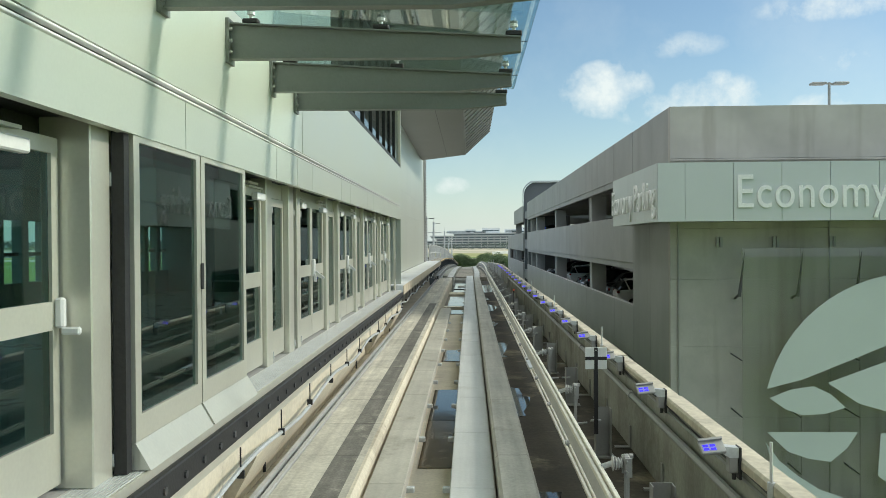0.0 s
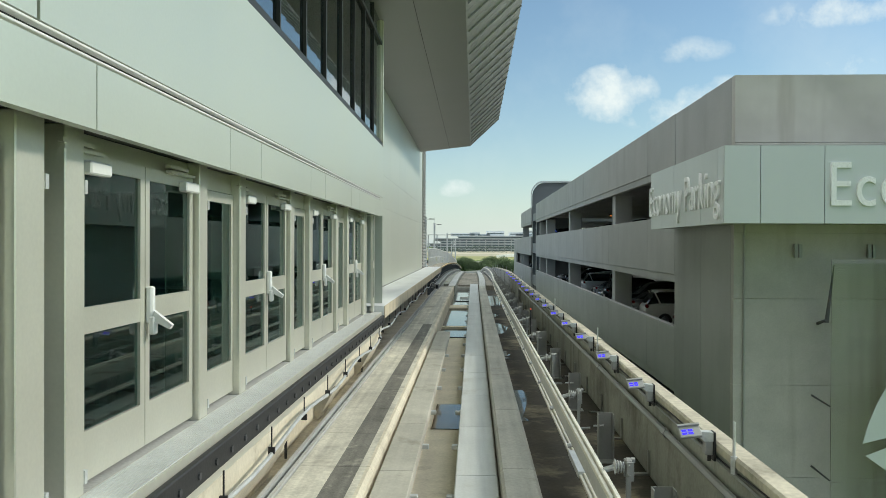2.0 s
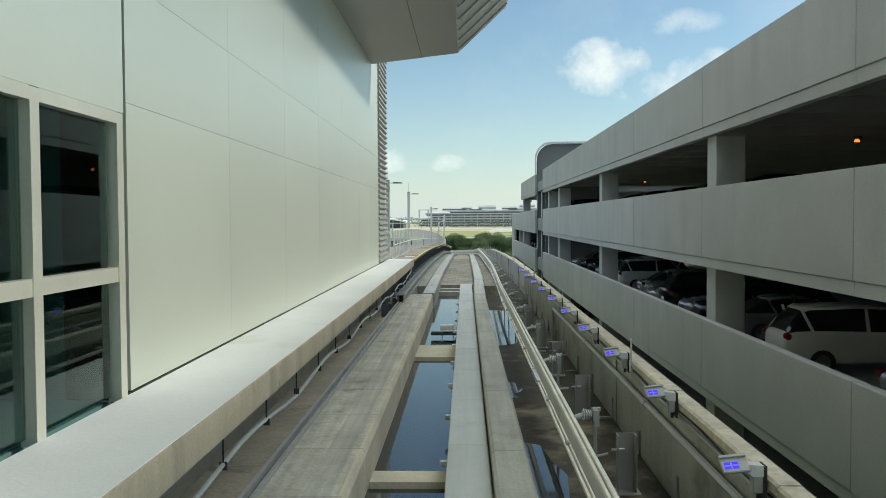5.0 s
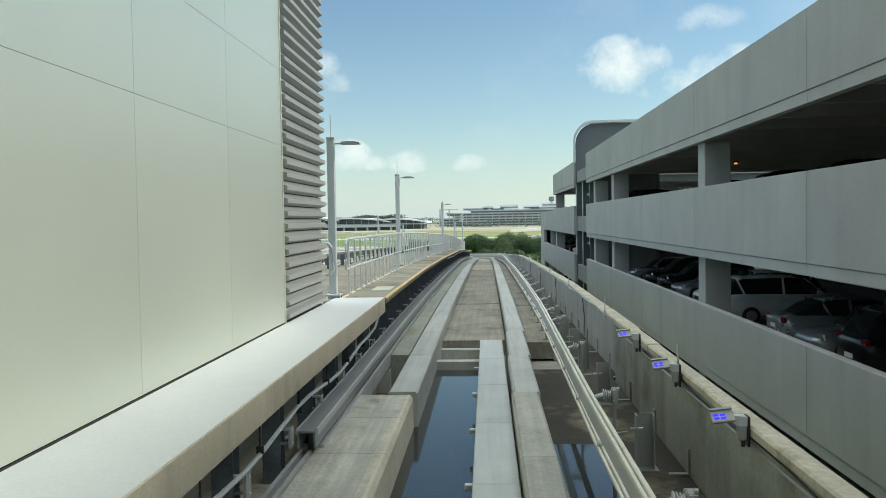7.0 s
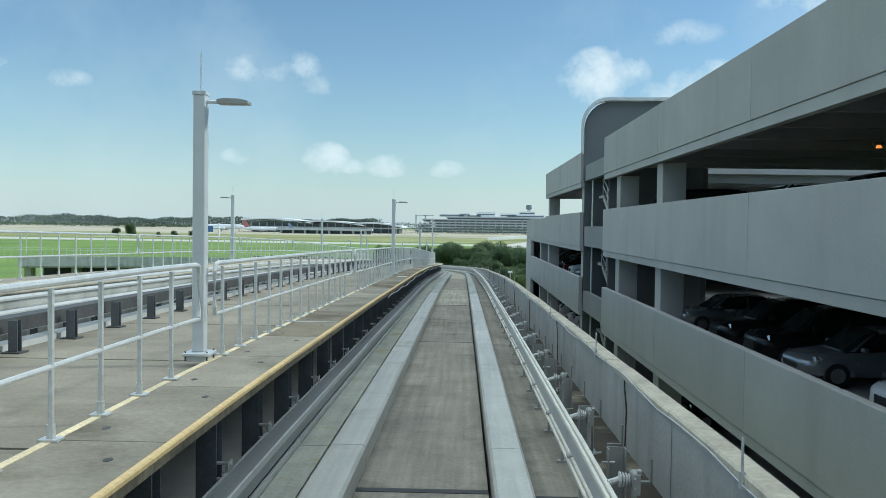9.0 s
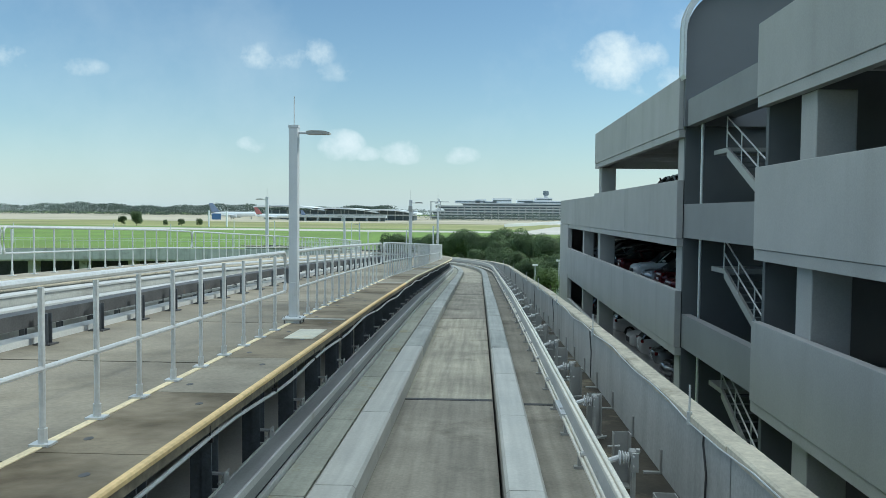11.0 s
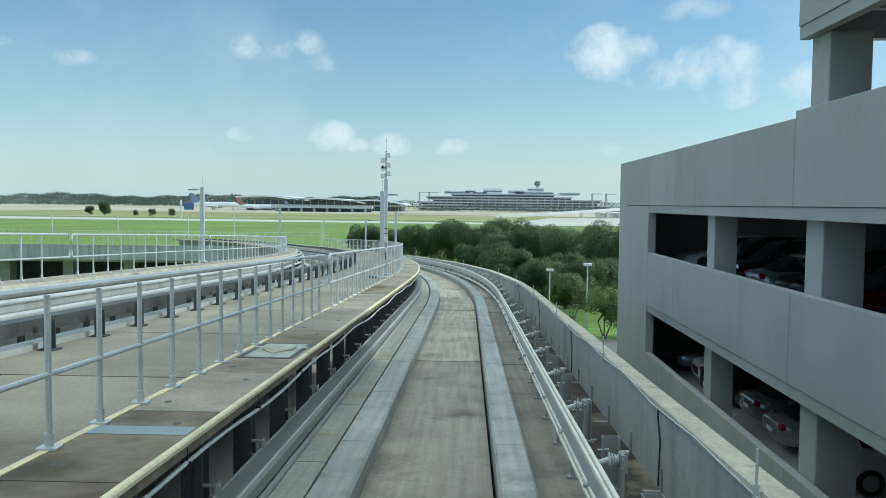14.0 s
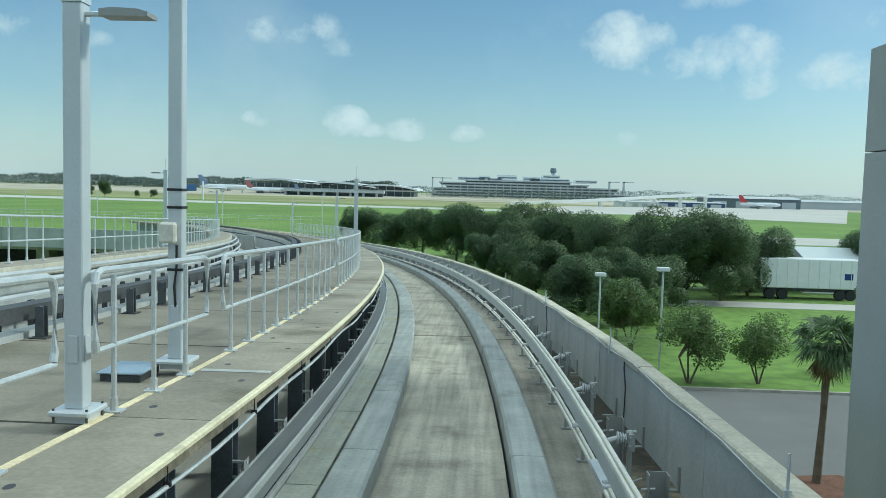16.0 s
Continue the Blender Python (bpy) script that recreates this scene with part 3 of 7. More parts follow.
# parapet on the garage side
# Darker, more heavily stained concrete for the parapet lengths before s 46.
STAINED_WALL = mat("dark_stained_parapet_concrete", (0.34, 0.345, 0.30), 0.85, spread=0.2, size=0.9, grain=0.18, bump=0.2, fine=22.0, stain=(0.17, 0.165, 0.13), stain_size=0.7, stain_at=0.53, streak=1.7, streak_rgb=(0.17, 0.165, 0.135))
parapet = thing("guideway_parapet", "weathered grey concrete parapet wall with a pale coping", "parapet", kind="structure")
s, n = -30.0, 0
while s < END:
    e = min(s + 6.1, END)
    a, b, top = (1.94, 2.06, -1.83) if s < 49.0 else (2.17, 2.34, -2.01)
    tilt = 0.006 * ((n * 7) % 5 - 2)
    part("wall_panel", sweep(rect(a + 0.3 * tilt, b, -3.06, top), s, e - 0.02), STAINED_WALL if s < 46 else CONCRETE_WALL, parapet)
    for k in range(2):
        m0, m1 = s + 3.05 * k, min(s + 3.05 * (k + 1), e)
        part("coping", sweep(rect(a - 0.04 + tilt * (1 - k), b + 0.03, top + 0.004, top + 0.085 + tilt * k, 0.02), m0, m1 - 0.012), CAP, parapet)
    s, n = e, n + 1
part("conduit", sweep([(1.88 + 0.036 * math.cos(k), -2.08 + 0.036 * math.sin(k)) for k in (0, 1.05, 2.1, 3.14, 4.19, 5.24)], -25, 38.8), STEEL_GREY, parapet, "grey conduit along the wall")
part("conduit", pipe([at(38.75, 1.88, -2.08), at(38.85, 1.88, -2.09), at(38.9, 1.88, -2.14), at(38.9, 1.88, -2.84)], 0.036), STEEL_GREY, parapet)
for k in range(12):
    part("coupling", sweep([(1.88 + 0.048 * math.cos(a), -2.08 + 0.048 * math.sin(a)) for a in (0, 1.05, 2.1, 3.14, 4.19, 5.24)], -18.2 + 4.7 * k, -18.05 + 4.7 * k), STEEL_GREY, parapet)
part("conduit", sweep([(1.925 + 0.014 * math.cos(k), -1.92 + 0.014 * math.sin(k)) for k in (0, 1.57, 3.14, 4.71)], -25, 49), STEEL_GREY, parapet)
part("cable", pipe([at(-20 + k * 0.6, 1.925, -1.875 + 0.02 * math.sin(k * 1.3)) for k in range(112)], 0.008, 5), STEEL_DARK, parapet, "thin dark cable under the coping")
part("cable", pipe([at(52 + k * 1.0, 2.115, -1.97 + 0.03 * math.sin(k * 1.7) + 0.02 * math.sin(k * 0.6)) for k in range(100)], 0.008, 6), STEEL, parapet, "thin pale cable drooping along the coping")
for k in range(12):
    part("cable", pipe([at(55.6 + 8.3 * k, 2.12, -2.0), at(55.65 + 8.3 * k, 2.13, -2.12), at(55.6 + 8.3 * k, 2.15, -2.4), at(55.65 + 8.3 * k, 2.15, -2.95)], 0.012, 5), STEEL_DARK, parapet, "dark down-lead on the wall")
ROD = mesh(tube(tube(bmesh.new(), (0, 0, -0.12), (0, 0, 0.30), 0.012, n=6), (0, 0, -0.12), (0, 0, 0.02), 0.028, n=6), "rod")
ROD.materials.append(STEEL)
for k in range(26):
    r = new("marker_rod", ROD)
    tagged(r, "thin grey steel marker rod clamped to the parapet", "rod", "rods along the parapet")
    q = -6.9 + 7.33 * k
    r.matrix_basis = stand(q, 1.895 if q < 49 else 2.12, -1.76 if q < 49 else -1.92)

# light boxes on the parapet
BOX_S = [1.1 + 2.40 * k for k in range(-3, 20)]


def light_box():
    t = thing("track_light", "grey steel track light box with two lit blue panels", "light", "track lights along the parapet")
    part("bracket", B(0.10, 0.19, -0.05, 0.05, -0.20, 0.02, 0.01), STEEL_GREY, t)
    part("back_plate", B(0.19, 0.215, -0.07, 0.07, -0.26, 0.05, 0.006), RUBBER, t)
    part("gland", T((0.15, -0.03, -0.26), (0.15, -0.03, -0.2), 0.02, n=6), RUBBER, t)
    part("arm", prism([(0.19, 0.045), (0.02, 0.06), (-0.06, 0.03), (-0.06, -0.01), (0.03, 0.0), (0.10, -0.05), (0.19, -0.05)], "y", -0.055, 0.055), STEEL, t)
    head = part("housing", box(B(-0.115, 0.115, -0.085, 0.085, -0.018, 0.018, 0.008), -0.115, 0.115, 0.06, 0.085, 0.0181, 0.04), STEEL_GREY, t)
    head.matrix_basis = pose(-0.06, -0.04, 0.05, 34, -6, 0)
    for dx in (-0.062, 0.004):
        for dy in (-0.038, 0.004):
            part("panel", B(dx - 0.026, dx + 0.026, dy - 0.014, dy + 0.014, 0.0185, 0.021), BLUE_LED, head, "lit blue panel")
    part("window", B(-0.10, 0.045, -0.062, 0.03, 0.0181, 0.0184), mat("pale_violet_lens", (0.36, 0.36, 0.46), 0.2, spread=0.02, bump=0.0), head, "pale violet lens")
    return t


lb = light_box()
LIT = Matrix.Diagonal((0.9, 0.9, 0.9, 1))
lb.matrix_basis = stand(BOX_S[0], 1.72, -1.70) @ LIT
for q in BOX_S[1:]:
    copy_thing(lb, stand(q, 1.72, -1.70) @ LIT)
# brackets at the foot of the wall
FOOT = mesh(box(box(bmesh.new(), -0.22, 0.0, -0.035, 0.035, 0, 0.025), -0.025, 0.0, -0.035, 0.035, 0, 0.30), "foot")
FOOT.materials.append(STEEL_GREY)
for k in range(110):
    q = -9.0 + 1.83 * k
    f = new("wall_bracket", FOOT)
    tagged(f, "small grey steel angle bracket at the foot of the parapet", "bracket", "brackets at the parapet")
    f.matrix_basis = stand(q, 1.938 if q < 49 else 2.168, -2.842 if q < 50.4 else -2.992)

# ---- conductor rails ----
rails = thing("conductor_rails", "cream double conductor rails on porcelain insulators", "power rail")


def rail_shift(s):
    """The rails stand a hand's width nearer to the track in the station than beyond it."""
    return -0.065 + 0.10 * min(1.0, max(0.0, (s - 44.0) / 10.0))


def rail_bar(name, outline, s0=-30.0, s1=END, label=""):
    bm = bmesh.new()
    count = math.ceil((s1 - s0) / 2.0)
    rings = [[bm.verts.new(at(q, o + rail_shift(q), d)) for o, d in outline] for q in [s0 + (s1 - s0) * i / count for i in range(count + 1)]]
    k = len(outline)
    for a, b in zip(rings, rings[1:]):
        for i in range(k):
            bm.faces.new((a[i], a[(i + 1) % k], b[(i + 1) % k], b[i]))
    bm.faces.new(rings[0])
    bm.faces.new(rings[-1])
    return part(name, bm, RAIL_WHITE if not label else GUIDE, rails, label)


rail_bar("upper_rail", [(0.918, -1.955), (0.955, -1.955), (0.957, -1.915), (0.950, -1.905), (0.924, -1.905), (0.918, -1.912)])
rail_bar("upper_rail", [(0.880, -1.965), (0.912, -1.965), (0.912, -1.932), (0.906, -1.926), (0.886, -1.926), (0.880, -1.932)])
rail_bar("web", [(0.905, -2.17), (0.913, -2.17), (0.913, -1.966), (0.905, -1.966)], label="dull grey web under the upper rail")
rail_bar("lower_rail", [(0.995, -2.445), (1.03, -2.445), (1.032, -2.41), (1.026, -2.40), (1.001, -2.40), (0.995, -2.408)])
rail_bar("lower_rail", [(0.955, -2.45), (0.986, -2.45), (0.986, -2.425), (0.98, -2.419), (0.961, -2.419), (0.955, -2.425)])
KNUCKLE = mesh(T((-0.03, 0, 0), (0.09, 0, 0.012), 0.03, n=8), "knuckle")
KNUCKLE.materials.append(INSULATOR)
for k in range(92):
    part("knuckle", KNUCKLE, None, rails).matrix_basis = stand(-6.9 + 2.2 * k, 0.99 + rail_shift(-6.9 + 2.2 * k), -2.39)
for k, q in enumerate((9.6, 31.8, 57.5, 83.0, 108.4, 133.8)):
    part("splice", sweep(rect(0.945 + rail_shift(q), 1.04 + rail_shift(q), -2.455, -2.388), q, q + 0.9), STEEL, rails, "dull grey splice joint in the rail")


def lathe(points, n=10):
    """A turned shape: (radius, x) rings along the x axis."""
    bm = bmesh.new()
    rings = [[bm.verts.new((x, r * math.cos(2 * math.pi * k / n), r * math.sin(2 * math.pi * k / n))) for k in range(n)] for r, x in points]
    for a, b in zip(rings, rings[1:]):
        for k in range(n):
            bm.faces.new((a[k], a[(k + 1) % n], b[(k + 1) % n], b[k]))
    bm.faces.new(rings[0])
    bm.faces.new(rings[-1])
    return bm


ribs = []
for k in range(4):
    ribs += [(0.03, 0.036 * k), (0.062 - 0.006 * k, 0.036 * k + 0.009), (0.062 - 0.006 * k, 0.036 * k + 0.02), (0.03, 0.036 * k + 0.03)]


def rail_support():
    t = thing("rail_support", "ribbed grey insulator on a galvanised steel bracket beside the rails", "insulator", "insulators along the rails")
    part("insulator", lathe(ribs), INSULATOR, t, "ribbed grey porcelain insulator").location = (0.06, 0, 0.0)
    part("clamp", T((-0.07, 0, -0.03), (0.07, 0, 0.0), 0.026, n=8), INSULATOR, t)
    part("head_cap", B(0.20, 0.29, -0.035, 0.035, -0.06, 0.075, 0.02), STEEL_GREY, t)
    part("tie", T((0.25, 0.0, -0.42), (0.52, 0.25, -0.46), 0.014, n=6), STEEL_GREY, t)
    part("bolt", T((0.29, 0.03, 0.05), (0.34, 0.03, 0.05), 0.022, n=6), STEEL_GREY, t)
    part("post", box(box(bmesh.new(), 0.23, 0.27, -0.055, -0.035, -1.0, 0.05), 0.23, 0.27, 0.035, 0.055, -1.0, 0.05), STEEL_GREY, t)
    part("cross_arm", B(0.21, 0.30, -0.075, -0.058, -0.10, 0.055), STEEL_GREY, t)
    part("cross_arm", B(0.21, 0.30, 0.058, 0.075, -0.10, 0.055), STEEL_GREY, t)
    part("bolt", T((0.23, -0.12, 0.03), (0.23, 0.12, 0.03), 0.012, n=6), STEEL_GREY, t)
    part("bolt", T((0.23, -0.12, -0.05), (0.23, 0.12, -0.05), 0.012, n=6), STEEL_GREY, t)
    return t


def channel_post():
    t = thing("channel_post", "dull galvanised steel channel post standing in the gutter", "post", "channel posts along the rails")
    part("web", B(-0.09, 0.09, 0.075, 0.085, 0, 0.62), STEEL_GREY, t)
    part("flange", B(-0.10, -0.09, -0.06, 0.085, 0, 0.62), STEEL_GREY, t)
    part("flange", B(0.09, 0.10, -0.06, 0.085, 0, 0.62), STEEL_GREY, t)
    part("base", B(-0.14, 0.14, -0.1, 0.12, -0.02, 0.015), STEEL_GREY, t)
    part("stay", T((-0.16, 0, 0.46), (-0.02, 0.03, 0.46), 0.013, n=6), STEEL, t)
    return t


sup, cha = rail_support(), channel_post()
SHORT = Matrix.Diagonal((0.8, 1, 1, 1))
sup.matrix_basis, cha.matrix_basis = stand(-6.0, 0.93, -1.885) @ SHORT, stand(-5.4, 1.50, -2.86)
SUPPORTS = [1.43 + 3.256 * k for k in range(-1, 16)] + [51.93 + 2.27 * k for k in range(62)]
for q in SUPPORTS:
    copy_thing(sup, stand(q, 0.99 + rail_shift(q), -1.885) @ SHORT)
    copy_thing(cha, stand(q + 0.52, 1.50 if q < 50 else 1.58, -2.842 if q < 49.8 else -2.985))
FEET = mesh(box(box(bmesh.new(), -0.07, 0.06, -0.04, 0.04, 0, 0.03), -0.03, 0.01, -0.025, 0.025, 0, 0.215), "leg")
FEET.materials.append(STEEL_GREY)
for k in range(88):
    f = part("leg", FEET, None, rails)
    f.matrix_basis = stand(53.0 + 1.5 * k, 1.01 + rail_shift(53.0 + 1.5 * k), -2.66)

# ---- side guide rail ----
guide = thing("guide_rail", "weathered steel side guide rail on stand-off brackets", "guide rail")
part("beam", sweep([(-2.19, -2.33), (-2.17, -2.33), (-2.17, -2.17), (-2.02, -2.17), (-2.02, -2.33), (-2.00, -2.33), (-2.00, -2.15), (-2.19, -2.15)], 43.3, END, 2.0), mat("blue_grey_beam_steel", (0.30, 0.315, 0.32), 0.4, metal=0.3, spread=0.12, size=1.2, grain=0.15, drag=0.15), guide)
part("lip", sweep(rect(-1.998, -1.972, -2.19, -2.118, 0.006), 43.3, END, 2.0), GUIDE, guide, "pale worn lip of the rail")
part("lip", sweep(rect(-2.205, -2.19, -2.19, -2.135), 43.3, END, 2.0), GUIDE, guide)
part("under_beam", sweep(rect(-2.14, -2.05, -2.42, -2.172), 43.6, END, 2.0), STEEL_DARK, guide)
part("seat_rail", sweep(rect(-2.015, -1.975, -2.60, -2.365), 43.6, END, 2.0), GUIDE, guide, "pale packing strip under the rail")
part("low_rail", sweep(rect(-2.10, -2.06, -2.60, -2.37), -30, 43.4, 4.0), GUIDE, guide)
part("low_rail", sweep(rect(-2.19, -2.15, -2.60, -2.36), -30, 43.4, 4.0), GUIDE, guide)
part("low_gap", sweep(rect(-2.15, -2.10, -2.60, -2.43), -30, 43.4, 4.0), STEEL_DARK, guide)


def guide_post():
    t = thing("guide_post", "dark weathered steel post carrying the guide rail", "post", "posts under the walkway edge")
    part("column", box(box(box(bmesh.new(), -0.09, 0.09, -0.09, -0.075, -1.55, 0.0), -0.09, 0.09, 0.075, 0.09, -1.55, 0.0), -0.01, 0.01, -0.09, 0.09, -1.55, 0.0), mat("slate_post_steel", (0.14, 0.16, 0.18), 0.5, metal=0.2, spread=0.25, size=3.0, grain=0.3), t)
    for z in (-0.52, -0.66):
        part("tie", T((0.0, 0, z), (0.20, 0, z), 0.016, n=6), STEEL, t)
    part("clamp", prism([(0.165, -0.70), (0.19, -0.70), (0.19, -0.49), (0.165, -0.54)], "y", -0.07, 0.07), STEEL_GREY, t)
    part("bolt", T((0.15, -0.09, -0.58), (0.15, 0.09, -0.58), 0.013, n=6), STEEL, t)
    return t


gp = guide_post()
gp.matrix_basis = stand(41.6, -2.38, -1.555)
for k in range(1, 100):
    copy_thing(gp, stand(41.6 + 1.5 * k, -2.38, -1.555))
cable = thing("walkway_cable", "pale grey conduit slung along the walkway edge with black clips", "conduit")


def cable_off(q):
    return -2.05 if q < 18 else -2.16


part("conduit", pipe([at(-12 + 0.6 * k, cable_off(-12 + 0.6 * k), -1.93 + 0.05 * math.sin(k * 0.9)) for k in range(101)] + [at(49.0, -2.16, -1.85), at(49.8, -2.16, -1.62), at(50.6, -2.22, -1.60), at(51.4, -2.35, -1.62)], 0.021, 6), STEEL, cable)
part("conduit", pipe([at(74 + 0.5 * k, -2.10, -1.61 + 0.022 * math.sin(k * 0.8) + 0.018 * math.sin(k * 0.31)) for k in range(300)], 0.016, 6), STEEL, cable)
CLIP = mesh(box(box(bmesh.new(), -0.03, 0.03, -0.012, 0.012, -0.032, 0.032), -0.006, 0.006, -0.006, 0.006, 0.0, 0.22), "clip")
CLIP.materials.append(RUBBER)
for k in range(38):
    c = part("clip", CLIP, None, cable, "black clip")
    c.matrix_basis = stand(-6 + 1.45 * k, cable_off(-6 + 1.45 * k), -1.93)
for k in range(40):
    c = part("clip", CLIP, None, cable, "black clip")
    c.matrix_basis = stand(74.5 + 1.95 * k, -2.10, -1.61) @ Matrix.Diagonal((0.8, 0.8, 0.5, 1))

# ---- walkways ----
structure("station_walkway", B(-3.04, -2.135, 18.75, 50.1, 1.675, 1.935, 0.004), mat("white_washed_slab", (0.77, 0.785, 0.79), 0.75, spread=0.05, size=0.5, grain=0.06, stain=(0.56, 0.54, 0.48), stain_size=0.22, stain_at=0.63), "bright white-washed concrete walkway slab beside the building", "walkway")
structure("walkway_fascia", B(-2.134, -2.115, 18.75, 50.1, 1.67, 1.93), mat("tan_fascia", (0.56, 0.49, 0.37), 0.85, spread=0.15, size=1.0, grain=0.15, stain=(0.25, 0.22, 0.17), stain_size=1.5, stain_at=0.62, streak=2.0), "tan stained concrete edge of the walkway slab", "fascia")
walk_near = thing("walkway", "stained concrete emergency walkway with a faded yellow edge", "walkway", kind="structure")
s = 50.12
while s < END:
    e = min(s + 1.95, END)
    part("slab", sweep(rect(-2.90, -2.147, -1.55, -1.45), s, e - 0.014), STAINED if round((s - 50.12) / 1.95) in (7, 8, 13, 14, 16, 17, 18, 19, 20, 21, 22, 24, 25, 29, 30, 33, 38, 39) else CONCRETE_WALK, walk_near)
    if round((s - 50.12) / 1.95) % 5 == 2:
        part("joint_strip", sweep(rect(-2.88, -2.2, -1.46, -1.444), e - 0.06, e + 0.06), CONCRETE_PAD, walk_near, "pale worn cross joint")
    s = e
part("edge_strip", sweep(rect(-2.145, -2.085, -1.475, -1.437, 0.012), 50.12, 95.0, 1.5), YELLOW, walk_near, "faded yellow edge nosing")
part("edge_strip", sweep(rect(-2.145, -2.085, -1.475, -1.437, 0.012), 95.0, END, 1.5), mat("worn_cream_paint", (0.72, 0.66, 0.46), 0.85, spread=0.15, size=1.2, grain=0.2, bump=0.3, fine=20.0, stain=(0.34, 0.30, 0.21), stain_size=1.3, stain_at=0.60), walk_near, "worn cream edge nosing")
part("fascia", sweep(rect(-2.145, -2.10, -1.55, -1.477), 50.12, END, 1.5), mat("blackened_edge", (0.20, 0.175, 0.125), 0.9, spread=0.4, size=3.0, grain=0.5, bump=0.3, fine=14.0), walk_near, "stained cream edge below the nosing")
part("post_line", sweep(rect(-2.97, -2.905, -1.62, -1.446), 50.12, END, 1.5), mat("cream_line", (0.76, 0.65, 0.42), 0.85, spread=0.2, size=2.0, grain=0.3), walk_near, "worn cream line under the railing")
for s0 in (51.8, 82.9):
    structure("walkway_patch", sweep(rect(-2.62, -2.24, -1.45, -1.4455), s0, s0 + 1.0), mat("worn_marking", (0.58, 0.57, 0.48), 0.85, spread=0.15, size=3.0, grain=0.2, stain=(0.66, 0.58, 0.38), stain_size=2.2, stain_at=0.52), "worn pale painted marking on the walkway", "marking")
HOLE = mesh(T((0, 0, -0.01), (0, 0, 0.0025), 0.03, n=10), "lifting_hole")
HOLE.materials.append(STEEL_DARK)
for k in range(46):
    for o, d in ((-2.72, 0.35), (-2.36, 1.5)):
        part("lifting_hole", HOLE, None, walk_near, "dark oval lifting hole").matrix_basis = stand(50.12 + 1.95 * k + d, o, -1.45) @ Matrix.Diagonal((1.0, 1.5, 1.0, 1))
structure("joint_plate", sweep(rect(-2.90, -2.16, -1.45, -1.444), 109.75, 110.0), mat("dull_blue_plate", (0.33, 0.385, 0.39), 0.5, metal=0.3, spread=0.1, size=2.0, grain=0.1), "dull blue-grey steel plate over a walkway joint", "plate")
hatch = thing("walkway_hatch", "pale painted hatch with a worn arrow in the walkway", "hatch")
part("frame", sweep(rect(-2.86, -2.20, -1.452, -1.4455), 113.5, 114.85), STEEL_DARK, hatch)
part("panel", sweep(rect(-2.80, -2.26, -1.4455, -1.443), 113.58, 114.77), mat("worn_pale_green_paint", (0.42, 0.45, 0.38), 0.8, spread=0.3, size=3.0, grain=0.4, stain=(0.25, 0.25, 0.19), stain_size=2.5, stain_at=0.54), hatch)
for sx in (-1, 1):
    part("arrow", prism([(-2.53, 113.85), (-2.53 + sx * 0.20, 114.2), (-2.53 + sx * 0.20, 114.4), (-2.53, 114.05)], "z", level(114.1) - 1.443, level(114.1) - 1.428), mat("worn_cream_mark", (0.46, 0.43, 0.31), 0.85, spread=0.3, size=4.0, grain=0.3, stain=(0.26, 0.25, 0.19), stain_size=4.0, stain_at=0.5), hatch, "worn cream arrow")
deck = thing("centre_deck", "broad stained concrete deck between the two guideways", "deck", kind="structure")
s = 50.15
while s < END:
    e = min(s + 3.9, END)
    # slabs before s 100 and past 126 take the shade-darkened colour
    part("slab", sweep(rect(-5.75, -2.99, -1.95, -1.52), s, e - 0.05), DECK_SHADE if s < 100 or s > 126 else DECK, deck)
    s = e
structure("under_deck", sweep(rect(-11.0, -2.62, -3.9, -3.3), 50.15, END), CONCRETE, "shadowed concrete beam deck under the walkways", "deck")
structure("side_floor", sweep(rect(-2.99, -2.195, -3.06, -2.60), -40, 49.3), mat("dirt_strewn_concrete", (0.50, 0.455, 0.36), 0.9, spread=0.2, size=1.4, grain=0.25, bump=0.3, fine=20.0, stain=(0.14, 0.12, 0.085), stain_size=0.8, stain_at=0.56), "sandy dirty concrete floor strip beside the running pad", "floor")
structure("deck_beam", sweep(rect(-4.3, -4.1, -2.85, -1.955), 50.15, END), CONCRETE_WALL, "grey concrete beam under the walkway", "beam")
structure("side_ledge", sweep(rect(-4.3, -1.97, -3.06, -2.66), 49.4, END), mat("pale_ledge_concrete", (0.60, 0.59, 0.54), 0.85, spread=0.15, size=0.9, grain=0.15), "grey concrete ledge under the guide rail", "ledge")
structure("pier_cap", B(-11.5, -3.02, 49.4, 50.05, -4.6, 1.5), CONCRETE, "concrete cross wall under the end of the station walkway", "wall")
PIERS = (-20, 0, 20, 40, 60, 85, 110, 135, 160, 185, 210, 235)
for s0 in PIERS:
    c = structure("guideway_pier", B(-1.6, 1.6, -0.8, 0.8, GROUND, level(s0) - 3.65, 0.15), CONCRETE, "concrete pier under the guideway", "pier")
    p = at(s0, -0.3, 0)
    c.matrix_basis = pose(p.x, p.y, 0, 0, 0, heading(s0))


# ---- railings ----
POST = mesh(tube(box(tube(bmesh.new(), (0, 0, 0), (0, 0, 1.03), 0.022, n=8), -0.07, 0.07, -0.055, 0.055, 0.0, 0.015), (0, 0, 0.0), (0, 0, 0.11), 0.031, n=8), "post")
POST.materials.append(STEEL)


